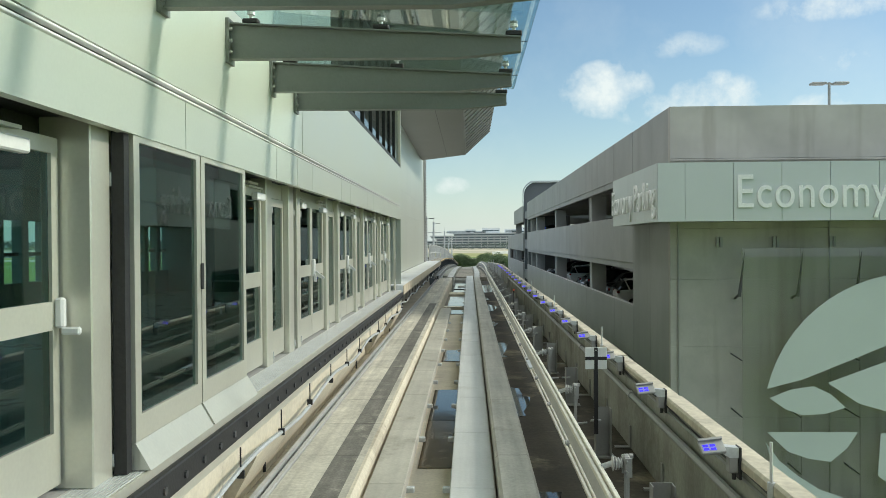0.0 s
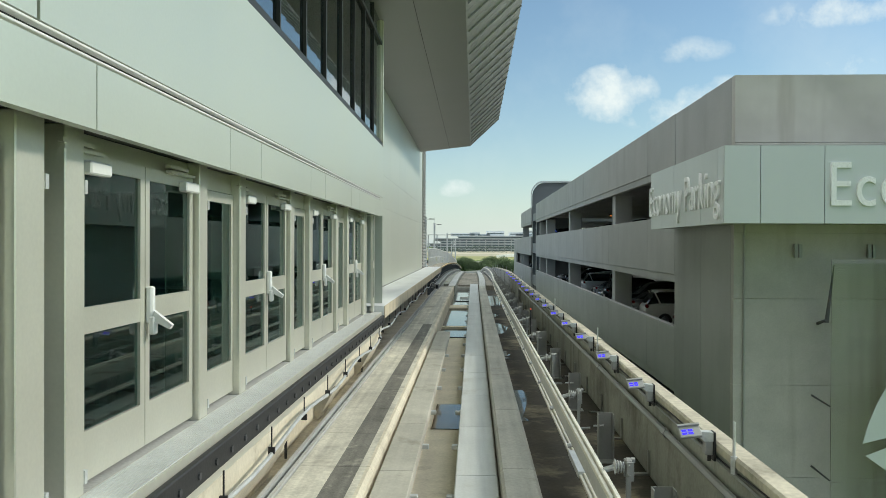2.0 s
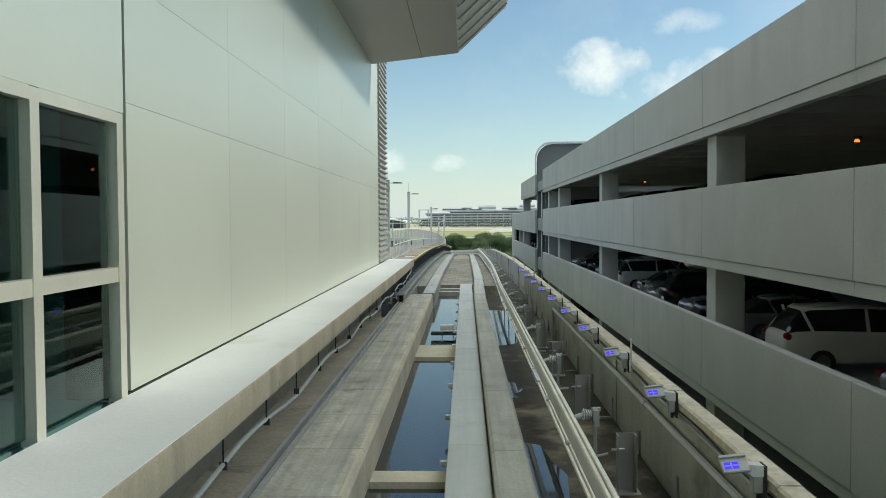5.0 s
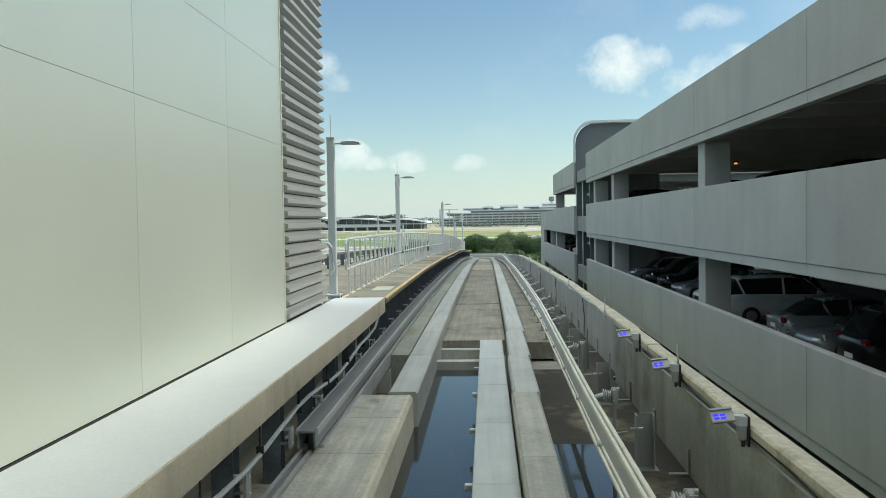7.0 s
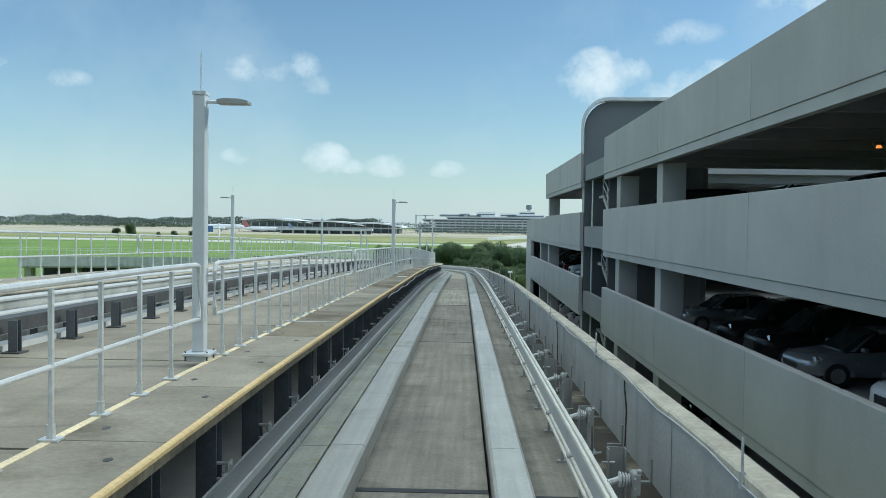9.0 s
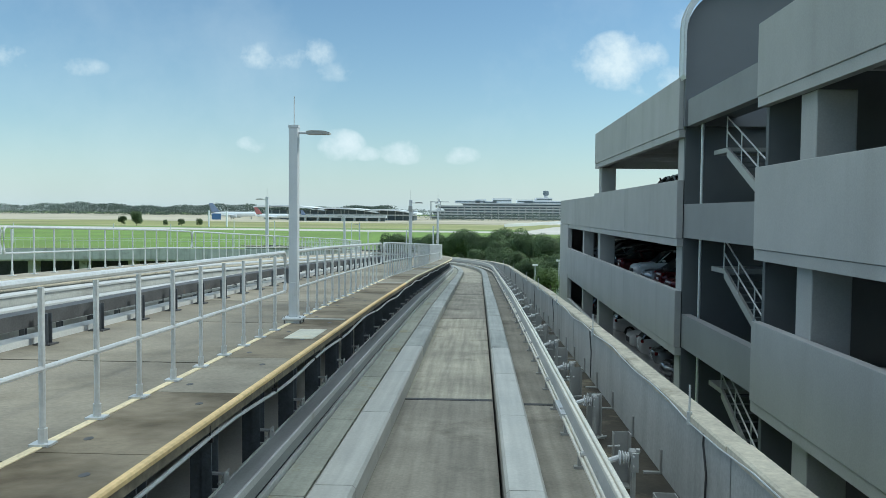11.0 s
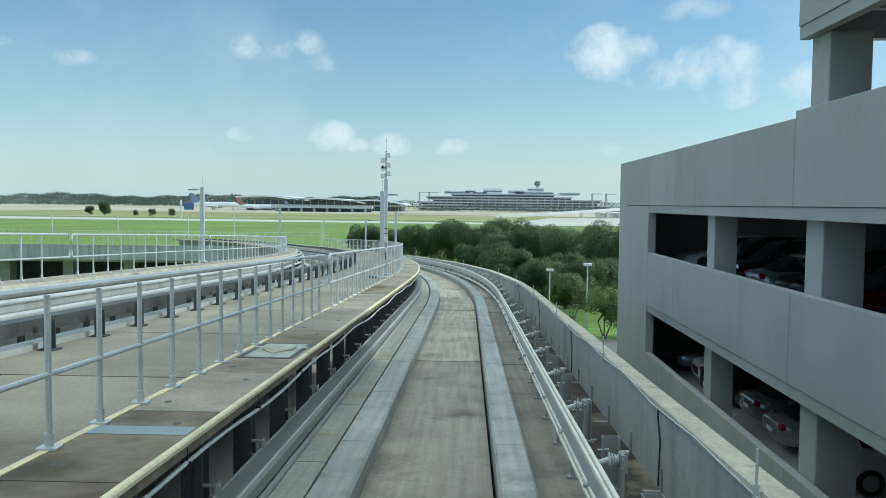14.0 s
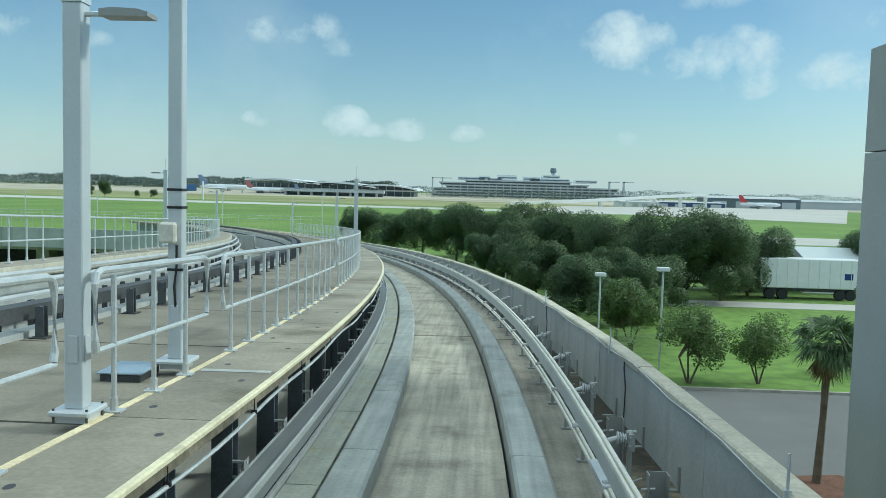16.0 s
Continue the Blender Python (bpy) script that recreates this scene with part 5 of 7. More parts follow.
def closer(parent, y0, y1, x):
    part("closer", B(x, x + 0.07, y0, y1, 3.67, 3.75, 0.01), WHITE, parent, "white door closer")
    part("closer_arm", box(box(bmesh.new(), x + 0.01, x + 0.05, min(y0, y1) - 0.28, y1 - 0.05, 3.79, 3.81), x + 0.01, x + 0.05, min(y0, y1) - 0.3, min(y0, y1) + 0.1, 3.825, 3.85), FRAME, parent)


def double_door(y0):
    t = thing("double_door", "pair of glazed emergency doors in champagne aluminium with a white lever", "door", "double doors of the screen")
    w = 2.02
    part("head", B(DX - 0.16, DX - 0.05, y0 + 0.005, y0 + w - 0.005, 3.81, 3.925), FRAME, t)
    leaf(t, "leaf", y0 + 0.03, y0 + w / 2 - 0.006, DX, rail=2.72)
    leaf(t, "leaf", y0 + w / 2 + 0.006, y0 + w - 0.03, DX, rail=2.72)
    closer(t, y0 + 0.05, y0 + 0.33, DX)
    closer(t, y0 + w - 0.36, y0 + w - 0.06, DX)
    h = part("handle", box(box(bmesh.new(), DX, DX + 0.05, y0 + w / 2 + 0.0, y0 + w / 2 + 0.07, 2.70, 2.96, 0.012), DX + 0.03, DX + 0.07, y0 + w / 2 - 0.01, y0 + w / 2 + 0.06, 2.62, 2.75, 0.01), WHITE, t, "white lever handle")
    part("lever", prism([(DX + 0.05, 2.72), (DX + 0.17, 2.66), (DX + 0.19, 2.69), (DX + 0.06, 2.79)], "y", y0 + w / 2 + 0.005, y0 + w / 2 + 0.05), WHITE, h)
    return t


def side_light(y0, y1):
    t = thing("side_light", "narrow fixed glazed panel beside the doors", "window", "side lights of the screen")
    part("head", B(DX - 0.16, DX - 0.04, y0, y1, 3.74, 3.925), FRAME, t)
    leaf(t, "panel", y0 + 0.005, y1 - 0.005, DX - 0.02, z1=3.73, stile=0.06)
    return t


for k, y0 in enumerate((5.74, 9.14, 12.54, 15.94)):
    double_door(y0)
    mullion(y0 + 2.02, y0 + 2.22)
    if k < 3:
        side_light(y0 + 2.22, y0 + 3.2)
        mullion(y0 + 3.2, y0 + 3.4)
mullion(18.16, 18.4)
endp = thing("end_panel", "narrow dark glazed end panel of the screen", "window")
leaf(endp, "panel", 18.42, 18.72, DX + 0.18, z0=1.82, z1=4.2, rail=2.75, stile=0.05)
mullion(5.52, 5.74)
mullion(5.02, 5.3)
side_light(4.15, 5.0)
mullion(3.86, 4.13)
single = thing("platform_door", "single glazed platform door with a white closer", "door")
leaf(single, "leaf", 2.25, 2.98, DX, rail=2.72)
leaf(single, "leaf", 3.0, 3.84, DX, rail=2.72)
part("head", B(DX - 0.22, DX - 0.12, 2.2, 3.85, 3.81, 3.925), FRAME_DARK, single)
closer(single, 3.42, 3.77, DX)
# sliding leaves that stand proud of the screen
slide = thing("sliding_doors", "pair of tall glazed sliding platform doors with sloped sills", "door")
SX = -2.24
leaf(slide, "leaf", -0.36, 0.89, SX, z0=1.98, z1=3.92, stile=0.09, foot=0.16)
leaf(slide, "leaf", 0.91, 2.16, SX, z0=1.98, z1=3.92, stile=0.09, foot=0.16)
for a, b in ((-0.36, 0.88), (0.92, 2.2)):
    part("sloped_sill", prism([(-2.5, 1.81), (-2.15, 1.81), (SX - 0.005, 1.975), (-2.5, 1.975)], "y", a, b), FRAME, slide)
part("return", B(-2.5, SX - 0.05, -0.38, -0.362, 1.81, 3.92), FRAME, slide)
part("return", B(-2.5, SX - 0.05, 2.162, 2.18, 1.81, 3.92), FRAME, slide)
part("dark_edge", B(-2.335, -2.258, -0.46, -0.385, 1.81, 3.92), RUBBER, slide, "black rubber door edge")
part("latch", B(SX, SX + 0.015, 0.875, 0.925, 2.85, 3.05, 0.005), RUBBER, slide, "small dark latch")
mullion(-0.72, -0.47, -2.39)
near_door = thing("platform_door", "single glazed platform door with a white lever", "door")
leaf(near_door, "leaf", -1.72, -0.74, DX, rail=2.72)
part("handle", box(box(bmesh.new(), DX, DX + 0.05, -0.80, -0.745, 2.73, 2.90, 0.012), DX + 0.03, DX + 0.14, -0.79, -0.755, 2.69, 2.735, 0.01), WHITE, near_door, "white lever handle")
part("head", B(DX - 0.22, DX - 0.12, -1.8, -0.72, 3.81, 3.925), FRAME_DARK, near_door)
closer(near_door, -1.5, -1.15, DX)
mullion(-2.0, -1.75)
side_light(-3.4, -2.0)
structure("screen_rest", B(DX - 0.1, DX, -40, -3.42, 1.8, 3.92), FRAME, "further metal platform screen", "wall")

# ---- glass canopy ----
canopy = thing("glass_canopy", "clear glass canopy on tapered grey steel brackets", "canopy")


CANOPY_STEEL = mat("dark_grey_green_steel", (0.20, 0.215, 0.20), 0.45, metal=0.2, spread=0.05, size=1.0, grain=0.06)


def canopy_beam(y):
    b = part("beam", prism([(-2.22, 4.79), (-0.3, 4.775), (0.26, 4.825), (0.26, 4.925), (-2.22, 5.075)], "y", y - 0.01, y + 0.01), CANOPY_STEEL, canopy)
    part("top_flange", prism([(-2.22, 5.076), (0.26, 4.926), (0.26, 4.94), (-2.22, 5.09)], "y", y - 0.05, y + 0.05), CANOPY_STEEL, b)
    part("bottom_flange", prism([(-2.22, 4.778), (-0.3, 4.762), (0.26, 4.812), (0.26, 4.824), (-0.3, 4.774), (-2.22, 4.789)], "y", y - 0.05, y + 0.05), CANOPY_STEEL, b)
    plate = part("wall_plate", B(-2.249, -2.221, y - 0.09, y + 0.09, 4.74, 5.12), CANOPY_STEEL, b)
    for z in (4.83, 4.93, 5.03):
        part("bolt", T((-2.221, y - 0.06, z), (-2.20, y - 0.06, z), 0.016, n=6), STEEL_GREY, plate)
    for x in (-2.05, -0.93, 0.20):
        z = 5.09 - (x + 2.22) * 0.0605
        f = part("fitting", B(x - 0.07, x + 0.07, y - 0.045, y + 0.045, z + 0.002, z + 0.045, 0.01), RUBBER, b, "black glass fitting")
        part("stem", tube(T((x, y, z + 0.045), (x, y, z + 0.10), 0.016), (x, y, z + 0.08), (x, y, z + 0.105), 0.035), STEEL, f, "bright steel stem")
        part("button", T((x, y, z + 0.127), (x, y, z + 0.142), 0.035), STEEL_DARK, f)


for y in (4.42, 3.25, 1.70, 0.15, -1.4, -2.95, -4.5, -6.05):
    canopy_beam(y)
for a, b in ((3.85, 4.64), (2.3, 3.83), (0.75, 2.28), (-0.8, 0.73), (-2.35, -0.82), (-3.9, -2.37), (-5.45, -3.92)):
    p = part("glass_sheet", prism([(-2.2, 5.194), (0.36, 5.039), (0.36, 5.058), (-2.2, 5.213)], "y", a, b), GLASS_CLEAR, canopy)
    p.visible_shadow = False

# ---- warning sign on the parapet ----
cs = thing("marker_sign", "white square marker sign with a black cross on a black post", "sign")
part("post", B(-0.025, 0.025, 0.0, 0.03, -0.95, 0.06), RUBBER, cs)
part("plate", B(-0.135, 0.135, -0.012, -0.002, -0.135, 0.135, 0.003), WHITE, cs)
part("bar", B(-0.022, 0.022, -0.016, -0.0125, -0.134, 0.134), RUBBER, cs)
part("bar", B(-0.134, 0.134, -0.0165, -0.0122, -0.02, 0.02), RUBBER, cs)
part("bolt", T((0, -0.02, 0.1), (0, -0.01, 0.1), 0.01, n=6), STEEL, cs)
cs.location = (1.38, 4.99, 1.735)
sig = thing("signal_lamp", "small red signal lamp on a thin post beside the rails", "lamp")
part("post", T((0, 0, 0), (0, 0, 1.0), 0.02, n=6), STEEL_DARK, sig)
part("lamp", T((0, -0.02, 1.03), (0, 0.02, 1.03), 0.025), glow("red_signal", (1.0, 0.12, 0.06), 0.4), sig, "red lamp")
sig.location = (1.38, 24.0, 0.45)
bxw = thing("track_box", "white plastic box on a grey frame over the water", "box")
part("box", B(-0.2, 0.16, -0.1, 0.1, 0.1, 0.22, 0.015), WHITE, bxw)
part("frame", box(box(bmesh.new(), -0.42, 0.2, -0.14, -0.1, -0.02, 0.04), -0.42, 0.2, 0.1, 0.14, -0.02, 0.04), STEEL_DARK, bxw)
part("leg", T((-0.15, -0.08, -0.1), (-0.15, -0.08, 0.1), 0.012, n=6), STEEL, bxw)
part("leg", T((0.12, -0.08, -0.1), (0.12, -0.08, 0.1), 0.012, n=6), STEEL, bxw)
bxw.location = (-0.62, 39.45, 0.60)

# ---- parking garage ----
GX = 6.71
garage = thing("parking_garage", "grey precast concrete multi-storey parking garage with open sides", "parking garage")


def spandrel(y0, y1, z0, z1, x=GX, lip=True, parent=None):
    p = part("spandrel", B(x, x + 0.22, y0 + 0.012, y1 - 0.012, z0 + (0.27 if lip else 0), z1, 0.012), GARAGE, parent or garage)
    if lip:
        part("lip", B(x + 0.03, x + 0.24, y0 + 0.006, y1 - 0.006, z0, z0 + 0.262), GARAGE, p)
    return p


BAYS = [29.7, 34.2, 43.6, 53.4, 63.1, 72.5, 82.0, 93.2]
for z0, z1 in ((-6.0, -3.37), (-1.80, 0.46), (1.99, 4.28), (5.75, 7.79)):
    for a, b in zip(BAYS, BAYS[1:]):
        spandrel(a, b, z0, z1)
    for a, b in ((101.2, 111.4), (111.4, 121.7)):
        spandrel(a, b, z0, z1)
    if z0 < 3:
        for a, b in ((121.7, 131.7), (131.7, 135.7)):
            spandrel(a, b, z0, min(z1, 4.13))
# solid corner piers
part("corner_wall", B(GX, GX + 0.25, 23.5, 26.4, GROUND, 7.79, 0.01), GARAGE, garage)
part("corner_wall", B(GX, GX + 0.25, 26.42, 29.69, GROUND, 5.74, 0.01), GARAGE, garage)
part("corner_wall", B(GX + 0.02, GX + 0.25, 26.42, 29.69, 5.75, 7.79, 0.01), GARAGE, garage)
part("corner_wall", B(GX, GX + 0.3, 135.71, 141.7, GROUND, 2.25, 0.01), GARAGE, garage)
part("corner_wall", B(GX, GX + 0.25, 135.7, 141.7, 2.27, 4.13, 0.01), GARAGE, garage)
part("end_wall", B(GX + 0.3, 42, 141.4, 141.7, GROUND, 4.13), GARAGE, garage)
part("corner_wall", B(GX + 0.24, GX + 0.4, 121.72, 135.69, 3.9, 4.11), GARAGE, garage)
# front wall, in courses of large panels
zs = [GROUND, -5.6, -2.9, -0.45, 1.85, 3.6, 6.0, 7.79]
xs = [GX, 14.5, 22.5, 30.5, 42.0]
for z0, z1 in zip(zs, zs[1:]):
    for x0, x1 in zip(xs, xs[1:]):
        part("front_panel", B(x0 + 0.004, x1 - 0.004, 23.26 if z0 < 5.5 else 23.2, 23.5, z0 + 0.004, z1 - 0.004), GARAGE_FRONT, garage)
part("ledge", B(GX, 42, 23.17, 23.25, 5.93, 5.99), GARAGE_FRONT, garage)
for x in (6.98, 12.1):
    part("downpipe", T((x, 23.22, GROUND), (x, 23.22, 3.9), 0.028), STEEL_GREY, garage)
for z in (-8.19, -4.4, -0.6, 3.2, 7.0):
    last = 121.4 if z > 4 else 141.2
    for a, b in ((23.6, 92.9), (101.4, last)):
        part("floor_slab", B(GX + 0.26, 40, a, b, z - 0.35 if z > -8 else z - 0.2, z), GARAGE_IN, garage)
    if z > -8:
        y = 26.0
        while y < last:
            if not 92 < y < 101.5:
                part("deck_rib", B(GX + 0.3, 40, y, y + 0.18, z - 0.85, z - 0.352), GARAGE_IN, garage)
            y += 3.05
for z0, z1 in ((-6.0, -3.37), (-1.80, 0.46), (1.99, 4.28), (5.75, 7.79)):
    for a, b in ((23.5, 101), (101, 121.7 if z0 > 3 else 141.7)):
        part("rear_spandrel", B(40, 40.2, a, b, z0, z1), GARAGE, garage)
    part("end_spandrel", B(GX + 0.3, 40, 121.45, 121.7, z0, z1) if z0 > 3 else B(20, 40, 101.0, 101.2, z0, z1), GARAGE, garage)
for y in (43.96, 63.56, 83.05, 91.0, 102.2, 121.58):
    for x in (6.96, 20.5, 39.0):
        part("column", B(x, x + 0.85, y - 0.85, y, GROUND, 5.75 if y < 122 else 2.0, 0.02), GARAGE, garage)
for z0, z1 in ((-3.37, -1.8), (0.46, 1.99)):
    part("column", B(6.96, 7.6, 128.0, 128.7, z0 - 1.2, z1 + 0.2), GARAGE, garage)
for z0, z1 in ((-8.1, -4.76), (-4.39, -0.96), (-0.59, 2.84), (3.21, 5.2)):
    part("inner_wall", B(19.8, 20.2, 23.6, 92.9, z0, z1), GARAGE_IN, garage)
    if z0 < 3:
        part("inner_wall", B(19.8, 20.2, 101.6, 141.2, z0, z1), GARAGE_IN, garage)
# stair tower between the two halves
tower = thing("stair_tower", "recessed open stair tower with a curved metal roof", "stair tower")
part("back_wall", B(11.5, 11.8, 93.2, 101.2, GROUND, 7.8), STEEL_DARK, tower, "dark back wall of the stair well")
# The stair well's shade is put into this grey: side walls, landings, treads.
SHADED = mat("stair_shade_grey", (0.105, 0.118, 0.125), 0.7, spread=0.12, size=0.6, grain=0.1)
part("side_wall", B(GX + 0.25, 11.5, 93.0, 93.2, GROUND, 7.7), SHADED, tower, "side wall coloured dark for the stair well's shade")
part("side_wall", B(GX + 0.25, 11.5, 101.2, 101.4, GROUND, 7.7), SHADED, tower, "side wall coloured dark for the stair well's shade")
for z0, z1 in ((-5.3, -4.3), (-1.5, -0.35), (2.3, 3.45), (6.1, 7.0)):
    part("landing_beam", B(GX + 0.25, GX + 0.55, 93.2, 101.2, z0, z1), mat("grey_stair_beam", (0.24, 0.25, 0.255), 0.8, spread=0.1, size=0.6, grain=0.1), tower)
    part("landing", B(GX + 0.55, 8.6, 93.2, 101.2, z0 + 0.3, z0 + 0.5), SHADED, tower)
arc = [(6.72, 7.8), (6.72, 8.6)] + [(6.72 + 1.45 * (1 - math.cos(a)), 9.3 + 1.6 * math.sin(a)) for a in [math.pi / 2 * k / 8 for k in range(9)]] + [(11.9, 10.92)]
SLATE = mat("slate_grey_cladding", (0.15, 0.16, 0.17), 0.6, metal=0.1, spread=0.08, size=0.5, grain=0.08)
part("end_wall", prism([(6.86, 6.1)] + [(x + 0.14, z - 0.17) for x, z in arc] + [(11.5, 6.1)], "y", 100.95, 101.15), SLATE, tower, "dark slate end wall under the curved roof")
part("curved_roof", prism(arc + [(x + 0.06, z - 0.14) for x, z in reversed(arc)], "y", 100.6, 101.3), STEEL, tower, "curved grey metal roof")
for k in range(2):
    part("roof_seam", prism(arc + [(x - 0.02, z + 0.06) for x, z in reversed(arc)], "y", 100.65 + 0.58 * k, 100.68 + 0.58 * k), STEEL, tower)
for z in (-4.3, -0.5, 3.3):
    for side in (0, 1):
        y0, y1 = (94.2, 98.6)
        x0 = 7.6 + 1.6 * side
        z0, z1 = (z, z + 1.9) if side == 0 else (z + 3.8, z + 1.9)
        fl = part("flight", prism([(y0, z0), (y1, z1), (y1, z1 - 0.28), (y0, z0 - 0.28)], "x", x0, x0 + 0.08), STEEL_GREY, tower, "grey steel stair flight")
        part("stringer", prism([(y0, z0), (y1, z1), (y1, z1 - 0.28), (y0, z0 - 0.28)], "x", x0 + 1.2, x0 + 1.28), STEEL_GREY, fl)
        for k in range(11):
            f = k / 11
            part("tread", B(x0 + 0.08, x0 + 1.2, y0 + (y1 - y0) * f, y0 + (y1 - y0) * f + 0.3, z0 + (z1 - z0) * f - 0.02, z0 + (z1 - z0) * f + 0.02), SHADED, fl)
        for h in (0.5, 0.95):
            part("stair_rail", T((x0, y0, z0 + h), (x0, y1, z1 + h), 0.025, n=6), STEEL, fl)
        for k in range(4):
            f = k / 3
            part("rail_post", T((x0, y0 + (y1 - y0) * f, z0 + (z1 - z0) * f), (x0, y0 + (y1 - y0) * f, z0 + (z1 - z0) * f + 0.95), 0.02, n=6), STEEL, fl)
    part("mid_landing", B(7.6, 10.5, 98.6, 100.0, z + 1.75, z + 1.9), STEEL_GREY, tower)
for z0 in (-4.4, -0.6, 3.2):
    part("pipe", T((7.3, 100.3, z0), (7.3, 100.3, z0 + 3.6), 0.05), STEEL, tower)
rr = thing("roof_railing", "thin grey pipe railing on the garage roof", "railing")
for h in (0.15, 0.45):
    part("rail", T((8.0, 112, 7.9 + h), (8.0, 121.2, 7.9 + h), 0.025, n=6), STEEL, rr)
for y in (112, 115, 118, 121.2):
    part("post", T((8.0, y, 7.0), (8.0, y, 8.4), 0.025, n=6), STEEL, rr)
rl = thing("roof_lamp", "twin flat floodlights on a pole above the garage roof", "lamp post")
part("pole", T((0, 0, 0), (0, 0, 2.45), 0.055), STEEL_GREY, rl)
part("crossbar", T((-0.2, 0, 2.40), (0.2, 0, 2.40), 0.03), STEEL_GREY, rl)
for sx in (-1, 1):
    part("head", B(min(sx * 0.14, sx * 0.72), max(sx * 0.14, sx * 0.72), -0.2, 0.2, 2.36, 2.45, 0.03), STEEL_GREY, rl, "grey floodlight head")
rl.location = (13.95, 27.5, 6.9)
for y, z in ((46.5, 5.95), (60.0, 6.05), (78, 6.05)):
    lamp = thing("garage_lamp", "small glowing orange lamp under the garage ceiling", "lamp", "lamps in the garage")
    part("bulb", T((0, 0, -0.01), (0, 0, 0.07), 0.10, 0.06), glow("sodium_glow", (1.0, 0.26, 0.05), 1.3), lamp, "glowing orange bulb")
    part("cap", T((0, 0, 0.08), (0, 0, 0.16), 0.16), STEEL_DARK, lamp)
    lamp.location = (12.5, y, z - 0.1)
for x, y, z in ((8.1, 85.5, 4.72), (8.0, 85.8, 1.25)):
    ind = thing("indicator_lamp", "small blue indicator lamp inside the garage", "lamp", "indicator lamps in the garage")
    part("bulb", T((0, -0.03, 0), (0, 0.0, 0), 0.05), glow("blue_indicator", (0.04, 0.12, 1.0), 1.5), ind, "lit blue lens")
    part("case", B(-0.08, 0.08, 0.0, 0.08, -0.1, 0.1, 0.02), STEEL_DARK, ind)
    ind.location = (x, y, z)

# ---- the corner sign ----
SZ0, SZ1, SXX, SYY = 3.80, 5.68, 5.835, 21.2
sgn = thing("corner_sign", "white panel sign wrapped round the garage corner with raised white letters", "sign")
edgesx = [SXX, 6.70] + [6.70 + 1.526 * k for k in range(1, 12)]
for a, b in zip(edgesx, edgesx[1:]):
    part("panel", B(a + 0.008, b - 0.008, SYY, SYY + 0.05, SZ0, SZ1), SIGN_PANEL, sgn)
edgesy = [SYY + 0.05, 21.75] + [21.75 + 1.512 * k for k in range(1, 6)] + [29.44]
for a, b in zip(edgesy, edgesy[1:]):
    part("panel", B(SXX, SXX + 0.05, a + 0.008, b - 0.008, SZ0, SZ1), SIGN_PANEL, sgn)
part("frame", B(SXX + 0.06, 23.0, SYY + 0.06, 23.15, SZ0 + 0.02, SZ1 - 0.02), STEEL_GREY, sgn)
part("frame", B(SXX + 0.06, GX - 0.01, 23.15, 29.4, SZ0 + 0.02, SZ1 - 0.02), STEEL_GREY, sgn)


def lettering(text, size, parent, m, wide=1.0):
    cu = bpy.data.curves.new("lettering", "FONT")
    cu.body, cu.size, cu.extrude, cu.space_character = text, size, 0.03, 1.06
    tmp = bpy.data.objects.new("lettering", cu)
    scene.collection.objects.link(tmp)
    dg = bpy.context.evaluated_depsgraph_get()
    me = bpy.data.meshes.new_from_object(tmp.evaluated_get(dg))
    bpy.data.objects.remove(tmp)
    xs = [v.co.x for v in me.vertices]
    lo, hi = min(xs), max(xs)
    for v in me.vertices:
        v.co.x = (v.co.x - lo) / (hi - lo) * wide
    me.materials.clear()
    me.materials.append(LETTER)
    ob = new("lettering", me)
    ob.parent = parent
    ob["label"] = "raised white letters reading Economy Parking"
    ob.matrix_basis = m
    return ob


lettering("Economy Parking", 1.53, sgn, pose(8.36, SYY - 0.03, 4.23, 90, 0, 0), 9.0)
lettering("Economy Parking", 1.40, sgn, pose(SXX - 0.03, 29.40, 4.23, 90, 0, -90), 7.92)

# ---- glass screen with a round emblem on the garage front ----
scr = thing("glass_screen", "frosted glass panel screen with a large pale round emblem", "screen")
PX, PZ = [8.81 + 1.91 * k for k in range(9)], [2.93 - 1.88 * k for k in range(7)]
SHEET = glass("clear_screen_glass", (0.90, 0.92, 0.92), 0.01, 1.0)
for a, b in zip(PX, PX[1:]):
    for c, d in zip(PZ, PZ[1:]):
        p = part("pane", B(a + 0.01, b - 0.01, 22.18, 22.20, d + 0.01, c - 0.01), SHEET, scr)
        p.visible_shadow = False
for a in PX:
    for i, c in enumerate(PZ[:-1]):
        if i == 0:
            part("arm", tube(tube(bmesh.new(), (a + 0.1, 23.2, c - 1.72), (a - 0.12, 22.22, c - 1.55), 0.05, 0.03, n=6), (a - 0.06, 22.3, c - 1.62), (a + 0.12, 22.3, c - 0.15), 0.06, 0.012, n=6), STEEL_DARK, scr, "dark pointed steel strut")
        else:
            part("arm", T((a - 0.05, 23.2, c - 1.75), (a, 22.22, c - 1.85), 0.03, 0.02, n=6), STEEL_DARK, scr, "dark steel strut")
    part("anchor", box(box(bmesh.new(), a - 0.55, a - 0.47, 23.12, 23.2, 2.95, 3.3), a - 0.43, a - 0.35, 23.12, 23.2, 2.95, 3.3), STEEL_GREY, scr)
EMB = mat("frosted_emblem", (0.60, 0.66, 0.65), 0.6, spread=0.03, size=0.5, grain=0.03, bump=0.0)


def emblem(points):
    part("emblem", prism(points, "y", 22.165, 22.178), EMB, scr, "pale frosted emblem shape")


cx, cz, R = 14.39, -2.83, 4.91
upper = [(cx + R * math.cos(a), cz + R * math.sin(a)) for a in [math.radians(20 + (167 - 20) * k / 24) for k in range(25)]]
